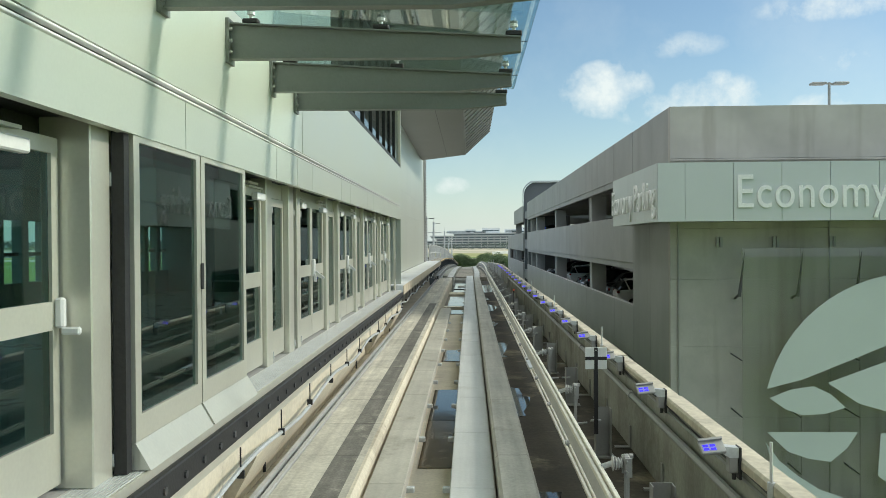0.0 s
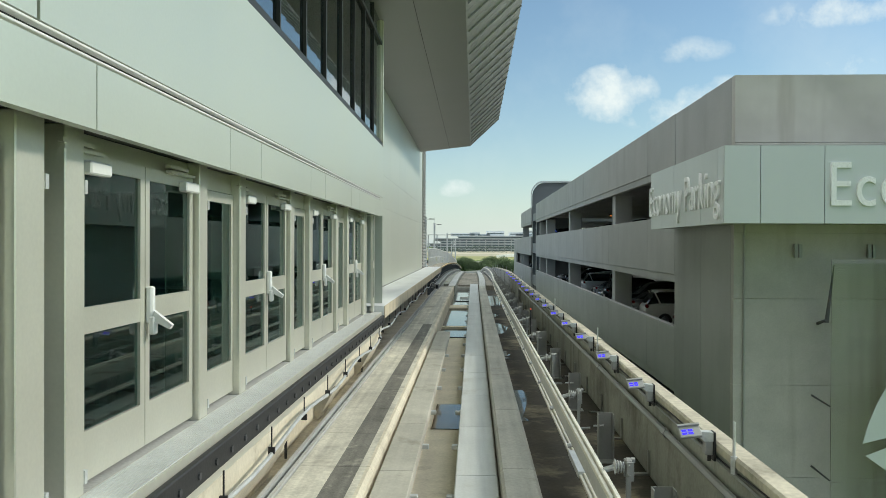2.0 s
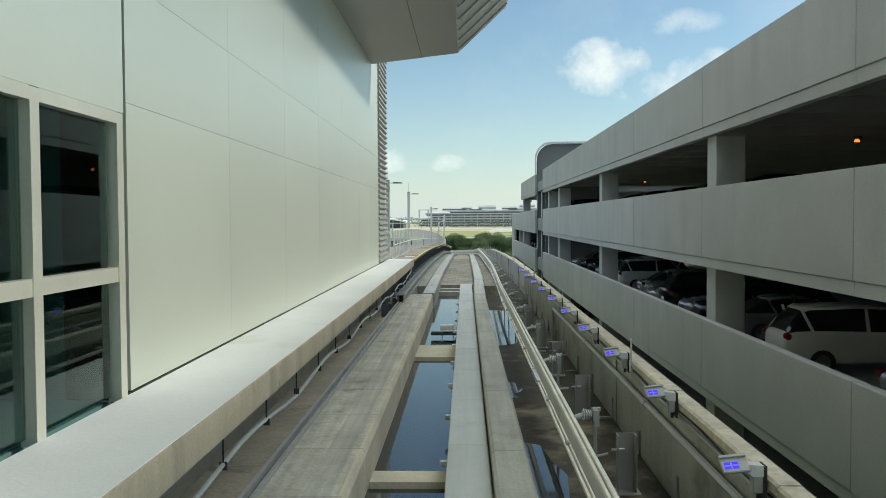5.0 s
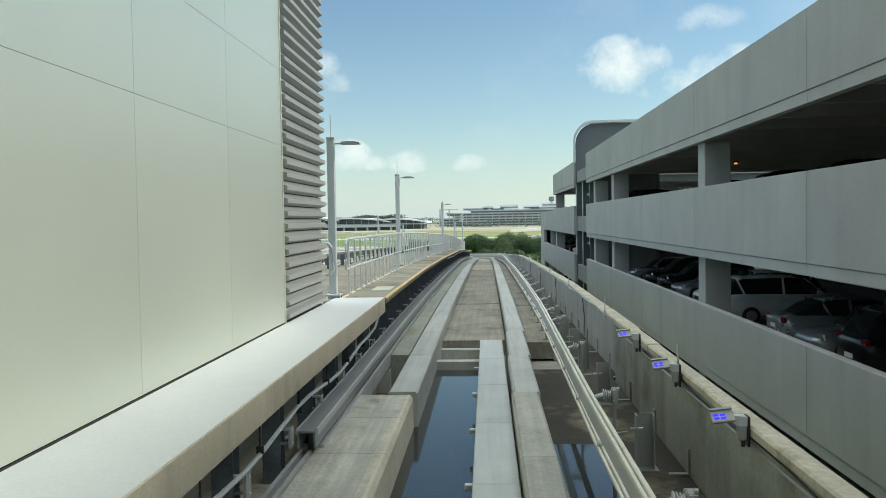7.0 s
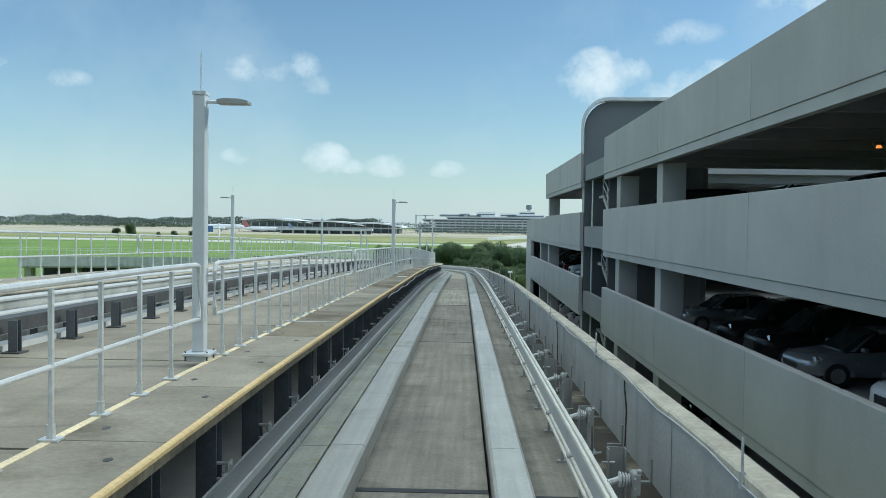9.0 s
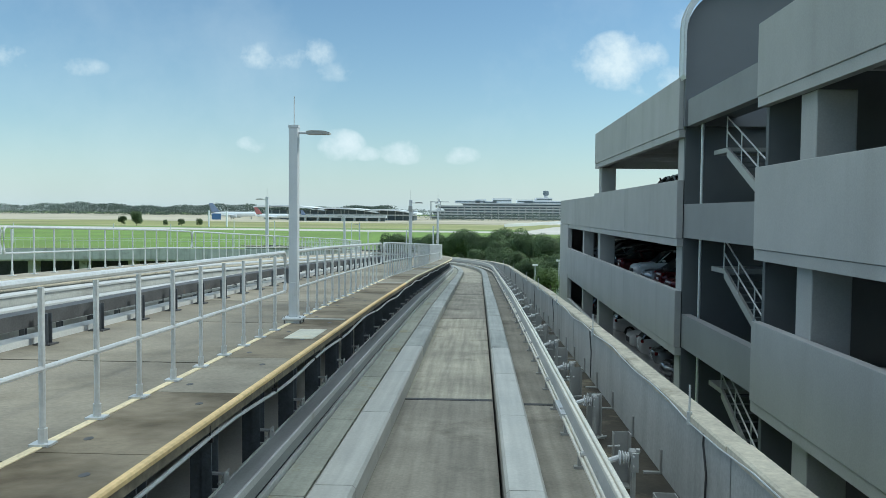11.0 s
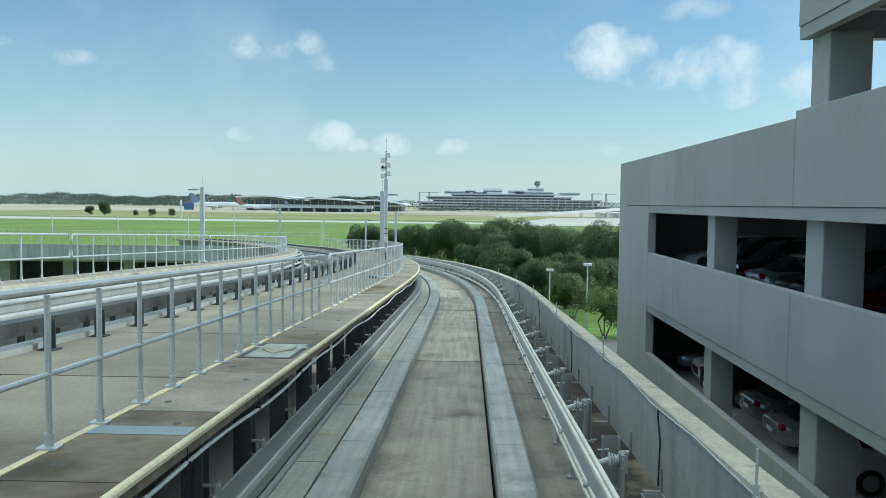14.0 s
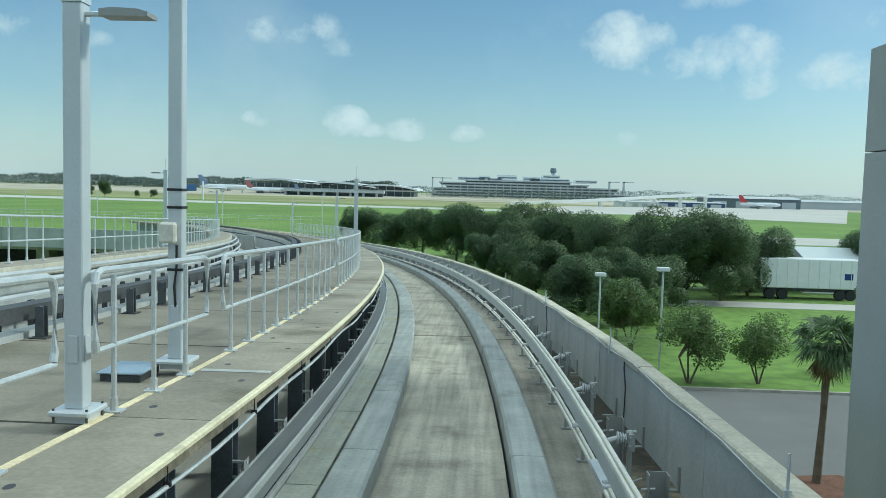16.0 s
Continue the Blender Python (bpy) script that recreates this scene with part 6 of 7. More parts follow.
emblem(upper + [(10.76, -1.42), (12.23, -0.83), (13.47, -0.31), (15.4, 0.15), (17.4, 0.1)])
emblem([(9.68, -2.03), (10.39, -1.75), (11.13, -1.64), (11.68, -1.90), (12.17, -2.35), (11.49, -2.56), (10.75, -2.60), (10.2, -2.4)])
emblem([(11.58, -1.53), (12.23, -1.29), (13.47, -0.83), (15.0, -0.7), (16.4, -1.0), (15.2, -2.1), (14.4, -2.5), (13.47, -2.47), (12.59, -2.22)])
emblem([(9.6, -3.16), (12.55, -3.16), (12.2, -3.7), (11.67, -4.14), (10.93, -4.03), (10.29, -3.81)])
emblem([(9.56, -3.5), (10.0, -4.1), (10.6, -4.6), (11.3, -5.05), (12.6, -5.5), (13.6, -5.7), (13.2, -6.6), (12.2, -7.2), (11.0, -6.4), (10.0, -5.0)])
emblem([(13.3, -3.2), (16.8, -3.0), (18.6, -3.6), (18.2, -5.4), (16.6, -6.9), (15.0, -7.4), (14.6, -5.6), (13.2, -4.6)])


# ---- parked cars ----
TYRE, RIM = RUBBER, mat("alloy_rim", (0.5, 0.5, 0.5), 0.3, metal=0.8, spread=0.05)
CAR_GLASS = mat("dark_car_glass", (0.015, 0.02, 0.022), 0.05, spread=0.05, bump=0.0, spec=0.8)
RED_LAMP = mat("red_tail_lamp", (0.20, 0.01, 0.012), 0.2, spread=0.05, bump=0.0)
CLEAR_LAMP = mat("headlamp", (0.7, 0.72, 0.73), 0.1, metal=0.4, spread=0.05, bump=0.0)


def loft(stations):
    """A closed shape through rings of points, one ring a station."""
    bm = bmesh.new()
    rings = [[bm.verts.new(p) for p in ring] for ring in stations]
    n = len(rings[0])
    for a, b in zip(rings, rings[1:]):
        for k in range(n):
            bm.faces.new((a[k], a[(k + 1) % n], b[(k + 1) % n], b[k]))
    bm.faces.new(rings[0])
    bm.faces.new(rings[-1])
    return bm


def shell(x, w, z0, z1):
    """One rounded cross-section of a car's body."""
    half = [(0.80, 0.0), (0.97, 0.10), (1.0, 0.45), (0.97, 0.80), (0.88, 0.95), (0.55, 1.0)]
    side = [(w * a, z0 + (z1 - z0) * b) for a, b in half]
    return [(x, y, z) for y, z in side] + [(x, -y, z) for y, z in reversed(side)]


def smooth(ob):
    for p in ob.data.polygons:
        p.use_smooth = True
    return ob


def car(paint, label, length=4.6, height=1.46, suv=False):
    t = thing("car", label, "car", "parked cars")
    h, l = height, length
    low, belt = 0.27, height * 0.63
    rows = [(0.0, 0.58, low + 0.12, belt - 0.34), (0.06, 0.72, low + 0.04, belt - 0.22), (0.22, 0.83, low, belt - 0.14), (0.75, 0.89, low - 0.03, belt - 0.06), (l * 0.28, 0.90, low - 0.03, belt),
            (l * 0.55, 0.91, low - 0.03, belt + 0.03), (l * 0.82, 0.90, low - 0.03, belt + 0.04), (l * 0.93, 0.86, low, belt + 0.03), (l * 0.985, 0.78, low + 0.06, belt - 0.03), (l, 0.64, low + 0.14, belt - 0.12)]
    smooth(part("body", loft([shell(*r) for r in rows]), paint, t))
    gx = (l * 0.24, l * 0.41, l * (0.86 if suv else 0.70), l * (0.975 if suv else 0.90))
    cab = [(gx[0], 0.74, belt), (gx[0] + (gx[1] - gx[0]) * 0.7, 0.70, h - 0.13), (gx[1] + 0.1, 0.66, h - 0.04), (l * 0.58, 0.66, h - 0.012), (gx[2], 0.64, h - 0.06), (gx[2] + (gx[3] - gx[2]) * 0.5, 0.66, h - 0.22), (gx[3], 0.70, belt + 0.03)]
    part("cabin", loft([[(x, -w - 0.10 * (zt - belt), belt - 0.02), (x, -w + 0.03, zt - 0.07), (x, -w * 0.75, zt), (x, w * 0.75, zt), (x, w - 0.03, zt - 0.07), (x, w + 0.10 * (zt - belt), belt - 0.02)] for x, w, zt in cab]), CAR_GLASS, t, "dark glazed cabin")
    roof = [(gx[1] - 0.02, 0.60, h - 0.075), (gx[1] + 0.25, 0.665, h - 0.02), (l * 0.58, 0.67, h + 0.006), (gx[2], 0.65, h - 0.035), (gx[2] + 0.12, 0.60, h - 0.09)]
    smooth(part("roof", loft([[(x, -w, z - 0.06), (x, -w * 0.8, z), (x, w * 0.8, z), (x, w, z - 0.06), (x, 0, z - 0.03)] for x, w, z in roof]), paint, t))
    for y in (-1, 1):
        for a, b in ((l * 0.56, l * 0.565), (gx[2] - 0.05, gx[2] + 0.22), (gx[0] + 0.12, gx[1])):
            part("pillar", loft([[(a - 0.035, y * 0.80, belt), (a + 0.05, y * 0.80, belt), (a + 0.05, y * 0.76, belt), (a - 0.035, y * 0.76, belt)], [(b - 0.035, y * 0.675, h - 0.07), (b + 0.03, y * 0.675, h - 0.07), (b + 0.03, y * 0.63, h - 0.07), (b - 0.035, y * 0.63, h - 0.07)]]), paint, t)
    for x in (l * 0.18, l * 0.81):
        for y in (-0.81, 0.81):
            w = part("wheel", T((x, y - 0.11, 0.32), (x, y + 0.11, 0.32), 0.32, n=14), TYRE, t)
            part("rim", T((x, y - 0.115, 0.32), (x, y + 0.115, 0.32), 0.20, n=10), RIM, w)
    for y in (-1, 1):
        part("headlight", loft([[(0.03, y * 0.42, belt - 0.36), (0.02, y * 0.42, belt - 0.28), (0.03, y * 0.44, belt - 0.30)], [(0.30, y * 0.855, belt - 0.27), (0.30, y * 0.80, belt - 0.13), (0.28, y * 0.77, belt - 0.2)]]), CLEAR_LAMP, t, "clear swept headlight")
        part("tail_light", B(l - 0.16, l - 0.02, y * 0.70 - 0.12, y * 0.70 + 0.12, belt - 0.20, belt - 0.04, 0.03), RED_LAMP, t, "red tail light")
        part("mirror", B(l * 0.30, l * 0.335, y * 0.98 - 0.08, y * 0.98 + 0.08, belt + 0.01, belt + 0.13, 0.03), paint, t)
    part("grille", B(-0.012, 0.05, -0.40, 0.40, low + 0.16, belt - 0.36, 0.01), RUBBER, t)
    part("number_plate", B(l - 0.03, l + 0.012, -0.22, 0.22, low + 0.26, low + 0.38), WHITE, t)
    return t


def paint(name, rgb, metal=0.3):
    return mat(name, rgb, 0.25, metal=metal, spread=0.02, bump=0.0, grain=0.02, spec=0.6)


CARS = [car(paint("silver_paint", (0.42, 0.43, 0.44), 0.6), "silver saloon car parked on the garage deck"),
        car(paint("white_paint_car", (0.72, 0.72, 0.71), 0.0), "white sport utility car parked on the garage deck", 4.8, 1.72, True),
        car(paint("dark_red_paint", (0.09, 0.010, 0.014)), "dark red car parked on the garage deck", 4.5, 1.5),
        car(paint("black_paint", (0.012, 0.012, 0.014)), "black sport utility car parked on the garage deck", 4.8, 1.75, True),
        car(paint("blue_grey_paint", (0.06, 0.10, 0.16)), "blue-grey car parked on the garage deck", 4.5, 1.48)]
spots = []
for z in (-4.4, -0.6, 3.2):
    y = 27.5
    while y < 138:
        blocked = any(c - 1.9 < y < c + 0.95 for c in (43.96, 63.56, 83.05, 121.58, 91.0)) or 90 < y < 103.2 or (z > 3 and y > 119)
        if not blocked and not (z < -4 and y < 84):
            spots.append((y, z))
        y += 2.75
rnd = random.Random(5)
used = set()
for y, z in spots:
    if rnd.random() < (0.25 if z > 3 else 0.12):
        continue
    k = rnd.choice((0, 0, 3, 3, 0, 3, 1)) if z > -4 and y < 104 else rnd.choice((0, 3, 1, 4, 0, 2, 3)) if z > -4 else rnd.choice((0, 1, 3, 0, 4))
    back = rnd.random() < 0.4
    m = pose(8.1 + rnd.uniform(0, 0.4), y, z, 0, 0, rnd.uniform(-2, 2)) if not back else pose(12.9 + rnd.uniform(-0.3, 0.2), y, z, 0, 0, 180 + rnd.uniform(-2, 2))
    if k not in used:
        CARS[k].matrix_basis = m
        used.add(k)
    else:
        copy_thing(CARS[k], m)
for k in range(5):
    if k not in used:
        CARS[k].matrix_basis = pose(16.5, 40 + 4 * k, -0.6, 0, 0, 0)


# ---- trees and planting ----
def leaf_mass(rng, lumps, count, size):
    """Many small leaves spread through the shells of several lumps (centre, radius), each facing mostly outwards from its lump."""
    verts, faces, normals = [], [], []
    total = sum(r * r for _, r in lumps)
    mid = sum((Vector(c) for c, _ in lumps), Vector()) / len(lumps)
    for c, r in lumps:
        for _ in range(int(count * r * r / total)):
            d = Vector((rng.gauss(0, 1), rng.gauss(0, 1), rng.gauss(0, 1) * 0.85)).normalized()
            p = Vector(c) + d * r * (rng.uniform(0.62, 1.04) + 0.1 * noise.noise(d * 3.0 + Vector(c)))
            a = Vector((rng.gauss(0, 1), rng.gauss(0, 1), rng.gauss(0, 0.6))).normalized() * size * rng.uniform(0.6, 1.3)
            b = a.cross(Vector((rng.gauss(0, 1), rng.gauss(0, 1), rng.gauss(0, 1)))).normalized() * size * rng.uniform(0.35, 0.7)
            out = (d * 0.75 + (p - mid).normalized() * 0.35 + Vector((rng.gauss(0, 0.18), rng.gauss(0, 0.18), rng.gauss(0, 0.18)))).normalized()
            if a.cross(b).dot(out) < 0:
                b = -b
            i = len(verts)
            verts += [p - a, p - b, p + a, p + b]
            normals += [out] * 4
            faces.append((i, i + 1, i + 2, i + 3))
    me = bpy.data.meshes.new("crown")
    me.from_pydata([tuple(v) for v in verts], [], faces)
    me.polygons.foreach_set("use_smooth", [True] * len(me.polygons))
    me.normals_split_custom_set_from_vertices([tuple(v) for v in normals])
    return me


def tree(seed, height, spread, label, leaves=2600, size=0.16, material=None, forked=False):
    rng = random.Random(seed)
    t = thing("tree", label, "tree", "trees below the guideway")
    bm = bmesh.new()
    fork = height * 0.32
    trunks = [(0, 0)] if not forked else [(-0.15, 0.05), (0.15, -0.08), (0.02, 0.18)]
    lumps = []
    for tx, ty in trunks:
        top = Vector((tx * 3, ty * 3, fork))
        tube(bm, (tx * 0.3, ty * 0.3, 0), top, 0.05 * height ** 0.5 * (0.6 if forked else 1.3), 0.035 * height ** 0.5 * (0.6 if forked else 1), n=7)
        for k in range(7 if not forked else 3):
            a = rng.uniform(0, 6.28)
            r = spread * rng.uniform(0.25, 0.72)
            tip = Vector((math.cos(a) * r, math.sin(a) * r, height * rng.uniform(0.55, 0.86)))
            tube(bm, top, tip, 0.03 * height ** 0.5, 0.012, n=6)
            lumps.append((tip, spread * rng.uniform(0.30, 0.48)))
    for k in range(11):
        a = rng.uniform(0, 6.28)
        r = spread * rng.uniform(0.1, 0.8)
        lumps.append((Vector((math.cos(a) * r, math.sin(a) * r, height * rng.uniform(0.28, 0.82))), spread * rng.uniform(0.28, 0.5)))
    part("trunk", bm, BARK, t)
    part("crown", leaf_mass(rng, lumps, leaves, size), material or LEAF, t)
    return t


OAK = [tree(11 + k, 7.4, 4.3, "spreading dark green oak tree on the lawn", 42000, 0.10) for k in range(3)]
SMALL = [tree(31 + k, 3.8, 1.7, "small light green tree with several slim trunks", 7000, 0.075, LEAF_PALE, True) for k in range(2)]
BUSHY = [tree(41 + k, 5.5, 2.6, "dense mid green tree beside the guideway", 22000, 0.09) for k in range(2)]
spots = [(17.6, 200, 1.12, 0), (22.0, 203, 0.95, 1), (13.0, 206, 1.0, 2), (9.5, 214, 0.95, 0), (5.5, 222, 1.05, 1), (1.5, 231, 1.0, 2), (-3.5, 237, 1.0, 0), (-8.5, 243, 0.9, 1), (-13, 247, 0.85, 2), (26.0, 208, 0.9, 2),
         (12.0, 221, 1.0, 1), (6.5, 236, 1.0, 0), (0, 246, 0.95, 1), (41, 216, 0.9, 0), (46, 220, 0.95, 1), (-19, 252, 0.8, 0), (30, 214, 0.8, 1)]
for i, (x, y, s, k) in enumerate(spots):
    m = pose(x, y, GROUND, 0, 0, 47 * i) @ Matrix.Diagonal((s, s, s, 1))
    if i < 3:
        OAK[k].matrix_basis = m
    else:
        c = copy_thing(OAK[k], pose(x, y, GROUND, 0, 0, 47 * i))
        c.scale = (s, s, s * (0.92 + 0.05 * (i % 4)))
for i, (x, y, s, k) in enumerate([(10.6, 168.5, 1.1, 0), (14.3, 169.0, 0.95, 1), (22.5, 172, 1.0, 0), (9.4, 178.5, 1.1, 1)]):
    if i < 2:
        SMALL[k].matrix_basis = pose(x, y, GROUND, 0, 0, 60 * i)
        SMALL[k].scale = (s, s, s)
    else:
        c = copy_thing(SMALL[k], pose(x, y, GROUND, 0, 0, 60 * i))
        c.scale = (s, s, s)
for i, (x, y, s, k) in enumerate([(6.8, 186, 0.95, 0), (4.6, 197, 1.05, 1), (3.0, 209, 1.05, 0), (7.6, 193, 0.9, 1), (26, 180, 0.95, 0), (0.2, 217, 0.95, 1), (8.9, 181, 0.8, 1), (11.2, 187, 0.95, 0), (10.5, 195, 1.0, 1), (14.0, 193, 0.9, 0)]):
    if i < 2:
        BUSHY[k].matrix_basis = pose(x, y, GROUND, 0, 0, 50 * i)
        BUSHY[k].scale = (s, s, s)
    else:
        c = copy_thing(BUSHY[k], pose(x, y, GROUND, 0, 0, 50 * i))
        c.scale = (s, s, s)


def fronds(rng, n, length, droop, width, z0, lift=(0.2, 1.2)):
    """Arching fronds of paired leaflets from one head."""
    verts, faces = [], []
    for k in range(n):
        a = 2 * math.pi * k / n + rng.uniform(-0.2, 0.2)
        up = rng.uniform(*lift)
        out = Vector((math.cos(a), math.sin(a), 0))
        side = Vector((-math.sin(a), math.cos(a), 0))
        for j in range(12):
            f = (j + 1) / 12
            p = Vector((0, 0, z0)) + out * length * f * math.cos(up * 0.5) + Vector((0, 0, length * (math.sin(up) * f - droop * f * f)))
            w = width * (1 - 0.6 * abs(f - 0.5)) * length
            for sgn_ in (-1, 1):
                tip = p + side * sgn_ * w + out * 0.12 * length - Vector((0, 0, 0.25 * w))
                i = len(verts)
                verts += [p, p + out * 0.06 * length, tip]
                faces.append((i, i + 1, i + 2))
    me = bpy.data.meshes.new("crown")
    me.from_pydata([tuple(v) for v in verts], [], faces)
    return me


def fan_palm_crown(rng, n, reach, fan, low, high):
    """Fan leaves on stalks round one head: each a wheel of drooping blades."""
    verts, faces = [], []
    for k in range(n):
        a, e = rng.uniform(0, 6.283), math.asin(rng.uniform(low, high))
        way = Vector((math.cos(a) * math.cos(e), math.sin(a) * math.cos(e), math.sin(e)))
        side = Vector((-math.sin(a), math.cos(a), 0))
        hub = way * reach * rng.uniform(0.75, 1.1)
        up = side.cross(way)
        faces.append((len(verts), len(verts) + 1, len(verts) + 2))
        verts += [side * 0.02, -side * 0.02, hub]
        for j in range(15):
            w = -1.9 + 3.8 * j / 14 + rng.uniform(-0.06, 0.06)
            ray = way * math.cos(w) + side * math.sin(w) + up * 0.15
            cross = (way * -math.sin(w) + side * math.cos(w)) * fan * 0.06
            length = fan * rng.uniform(0.8, 1.1)
            half, tip = hub + ray * length * 0.6 - Vector((0, 0, 0.05)), hub + ray * length - Vector((0, 0, length * rng.uniform(0.25, 0.6)))
            i = len(verts)
            verts += [hub, half + cross, tip, half - cross]
            faces.append((i, i + 1, i + 2, i + 3))
    me = bpy.data.meshes.new("crown")
    me.from_pydata([tuple(v) for v in verts], [], faces)
    return me


rng = random.Random(77)
palm = thing("palm_tree", "fan palm with a round green crown in a mulch bed", "palm tree")
part("trunk", tube(tube(bmesh.new(), (0, 0, 0), (0.10, 0, 2.4), 0.15, 0.11, n=9), (0.10, 0, 2.4), (0.14, 0, 4.75), 0.11, 0.15, n=9), BARK, palm)
part("crown", fan_palm_crown(rng, 62, 0.72, 0.66, -0.55, 1.0), LEAF, palm).location = (0.14, 0, 4.8)
part("dead_fronds", fan_palm_crown(rng, 9, 0.55, 0.5, -0.98, -0.7), mat("dry_frond", (0.24, 0.17, 0.08), 0.9, spread=0.3, size=2.0), palm, "hanging dry fronds").location = (0.14, 0, 4.6)
palm.location = (11.3, 154.0, GROUND)
structure("mulch_bed", prism([(8.2, 151), (12.4, 150.4), (13.6, 153.5), (12.4, 154.9), (9.6, 154.4)], "z", GROUND - 0.1, GROUND + 0.06), mat("red_mulch", (0.16, 0.075, 0.045), 0.95, spread=0.3, size=3.0, grain=0.6, fine=20), "reddish brown bark mulch bed", "planting bed")
for i, (x, y, s) in enumerate(((6.2, 170, 1.0), (7.4, 172.5, 1.2), (5.3, 175.5, 1.0), (7.9, 169.2, 0.9), (6.4, 179.5, 1.25), (5.0, 184, 1.2), (8.6, 173.8, 1.0), (4.2, 190, 1.2))):
    p = thing("banana_plant", "broad-leaved bright green plant beside the wall", "plant", "plants below the parapet")
    part("leaves", fronds(random.Random(i), 16, 1.9, 0.55, 0.13, 1.0, (0.5, 1.4)), LEAF_PALE, p)
    part("stem", T((0, 0, 0), (0, 0, 1.1), 0.12, n=7), BARK, p)
    p.matrix_basis = pose(x, y, GROUND, 0, 0, 31 * i)
    p.scale = (s, s, s)
for x, y, z in ((7.0, 176.0, -3.55), (9.4, 170.0, -2.6)):
    t = thing("car_park_lamp", "pale lamp post with a square lamp head", "lamp post", "lamp posts by the lawn")
    part("pole", T((0, 0, 0), (0, 0, z - GROUND), 0.055), POLE, t)
    part("head", B(-0.32, 0.32, -0.2, 0.2, z - GROUND, z - GROUND + 0.22, 0.03), WHITE, t, "white square lamp head")
    t.location = (x, y, GROUND)
trl = thing("trailer", "white box trailer parked behind the lawn", "trailer")
part("body", B(0, 9.6, 0, 2.5, 1.1, 3.9, 0.05), WHITE, trl)
for k in range(9):
    part("rib", B(0.5 + k, 0.55 + k, -0.03, 0, 1.15, 3.85), SIGN_PANEL, trl)
for x in (1.0, 2.2, 7.6, 8.6):
    w = part("wheel", T((x, 0.1, 0.5), (x, 0.45, 0.5), 0.5, n=14), RUBBER, trl)
part("chassis", B(0.3, 9.2, 0.4, 2.1, 0.75, 1.1), STEEL_DARK, trl)
part("mark", B(7.9, 8.7, -0.012, -0.002, 2.0, 2.6), paint("blue_mark", (0.03, 0.06, 0.25)), trl, "plain blue mark")
trl.location = (26.5, 206, GROUND)
t2 = copy_thing(trl, pose(18.5, 211, GROUND, 0, 0, 0))
t2["label"] = "white box trailer half hidden behind the oaks"
shed = thing("shed", "low white building beside the trailers", "building")
part("wall", B(0, 16, 0, 6, 0, 3.6), WHITE, shed)
part("roof", prism([(-0.3, 3.6), (6.3, 3.6), (3, 4.6)], "x", -0.3, 16.3), SIGN_PANEL, shed)
for k in range(5):
    part("window", B(1 + 3 * k, 2.4 + 3 * k, -0.03, 0.0, 1.2, 2.6), CAR_GLASS, shed)
shed.location = (33, 212, GROUND)

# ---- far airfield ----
# Distance haze is mixed into these base colours, the woods' green included.
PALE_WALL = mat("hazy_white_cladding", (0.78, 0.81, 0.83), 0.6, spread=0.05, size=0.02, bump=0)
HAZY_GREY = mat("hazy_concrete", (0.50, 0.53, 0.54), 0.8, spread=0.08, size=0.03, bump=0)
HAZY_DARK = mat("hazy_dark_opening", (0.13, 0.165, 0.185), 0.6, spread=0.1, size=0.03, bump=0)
FAR_GREEN = mat("hazy_far_trees", (0.105, 0.145, 0.12), 0.9, spread=0.12, size=0.01, grain=0.2, fine=0.1, bump=0)


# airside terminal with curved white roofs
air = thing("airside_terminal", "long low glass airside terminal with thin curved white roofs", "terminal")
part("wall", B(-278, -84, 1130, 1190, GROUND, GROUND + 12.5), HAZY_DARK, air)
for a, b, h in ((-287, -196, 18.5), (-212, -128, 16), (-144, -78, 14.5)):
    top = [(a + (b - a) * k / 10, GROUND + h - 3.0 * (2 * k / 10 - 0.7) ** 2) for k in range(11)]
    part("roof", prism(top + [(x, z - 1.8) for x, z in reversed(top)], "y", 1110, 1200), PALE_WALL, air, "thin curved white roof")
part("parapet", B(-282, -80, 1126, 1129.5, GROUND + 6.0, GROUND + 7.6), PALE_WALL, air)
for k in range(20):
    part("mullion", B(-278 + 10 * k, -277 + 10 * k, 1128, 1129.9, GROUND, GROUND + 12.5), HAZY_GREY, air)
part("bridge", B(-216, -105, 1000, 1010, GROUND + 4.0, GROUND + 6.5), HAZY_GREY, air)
# solid dark box stands for the shade under the bridge
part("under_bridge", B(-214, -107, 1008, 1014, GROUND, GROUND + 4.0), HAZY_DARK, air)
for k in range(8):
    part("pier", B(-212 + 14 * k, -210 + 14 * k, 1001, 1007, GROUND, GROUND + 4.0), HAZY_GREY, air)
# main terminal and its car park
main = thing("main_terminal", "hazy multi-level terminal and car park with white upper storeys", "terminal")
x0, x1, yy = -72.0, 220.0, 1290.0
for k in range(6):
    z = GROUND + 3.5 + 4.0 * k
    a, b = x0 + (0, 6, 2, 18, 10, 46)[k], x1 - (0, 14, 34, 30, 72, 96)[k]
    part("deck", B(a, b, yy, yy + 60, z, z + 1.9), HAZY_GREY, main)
    # dark boxes stand for the shaded storeys between the decks
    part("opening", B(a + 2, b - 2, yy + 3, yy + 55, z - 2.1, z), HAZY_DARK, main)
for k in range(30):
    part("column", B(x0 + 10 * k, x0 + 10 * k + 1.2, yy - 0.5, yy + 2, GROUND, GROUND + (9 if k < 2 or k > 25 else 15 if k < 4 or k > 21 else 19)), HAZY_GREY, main)
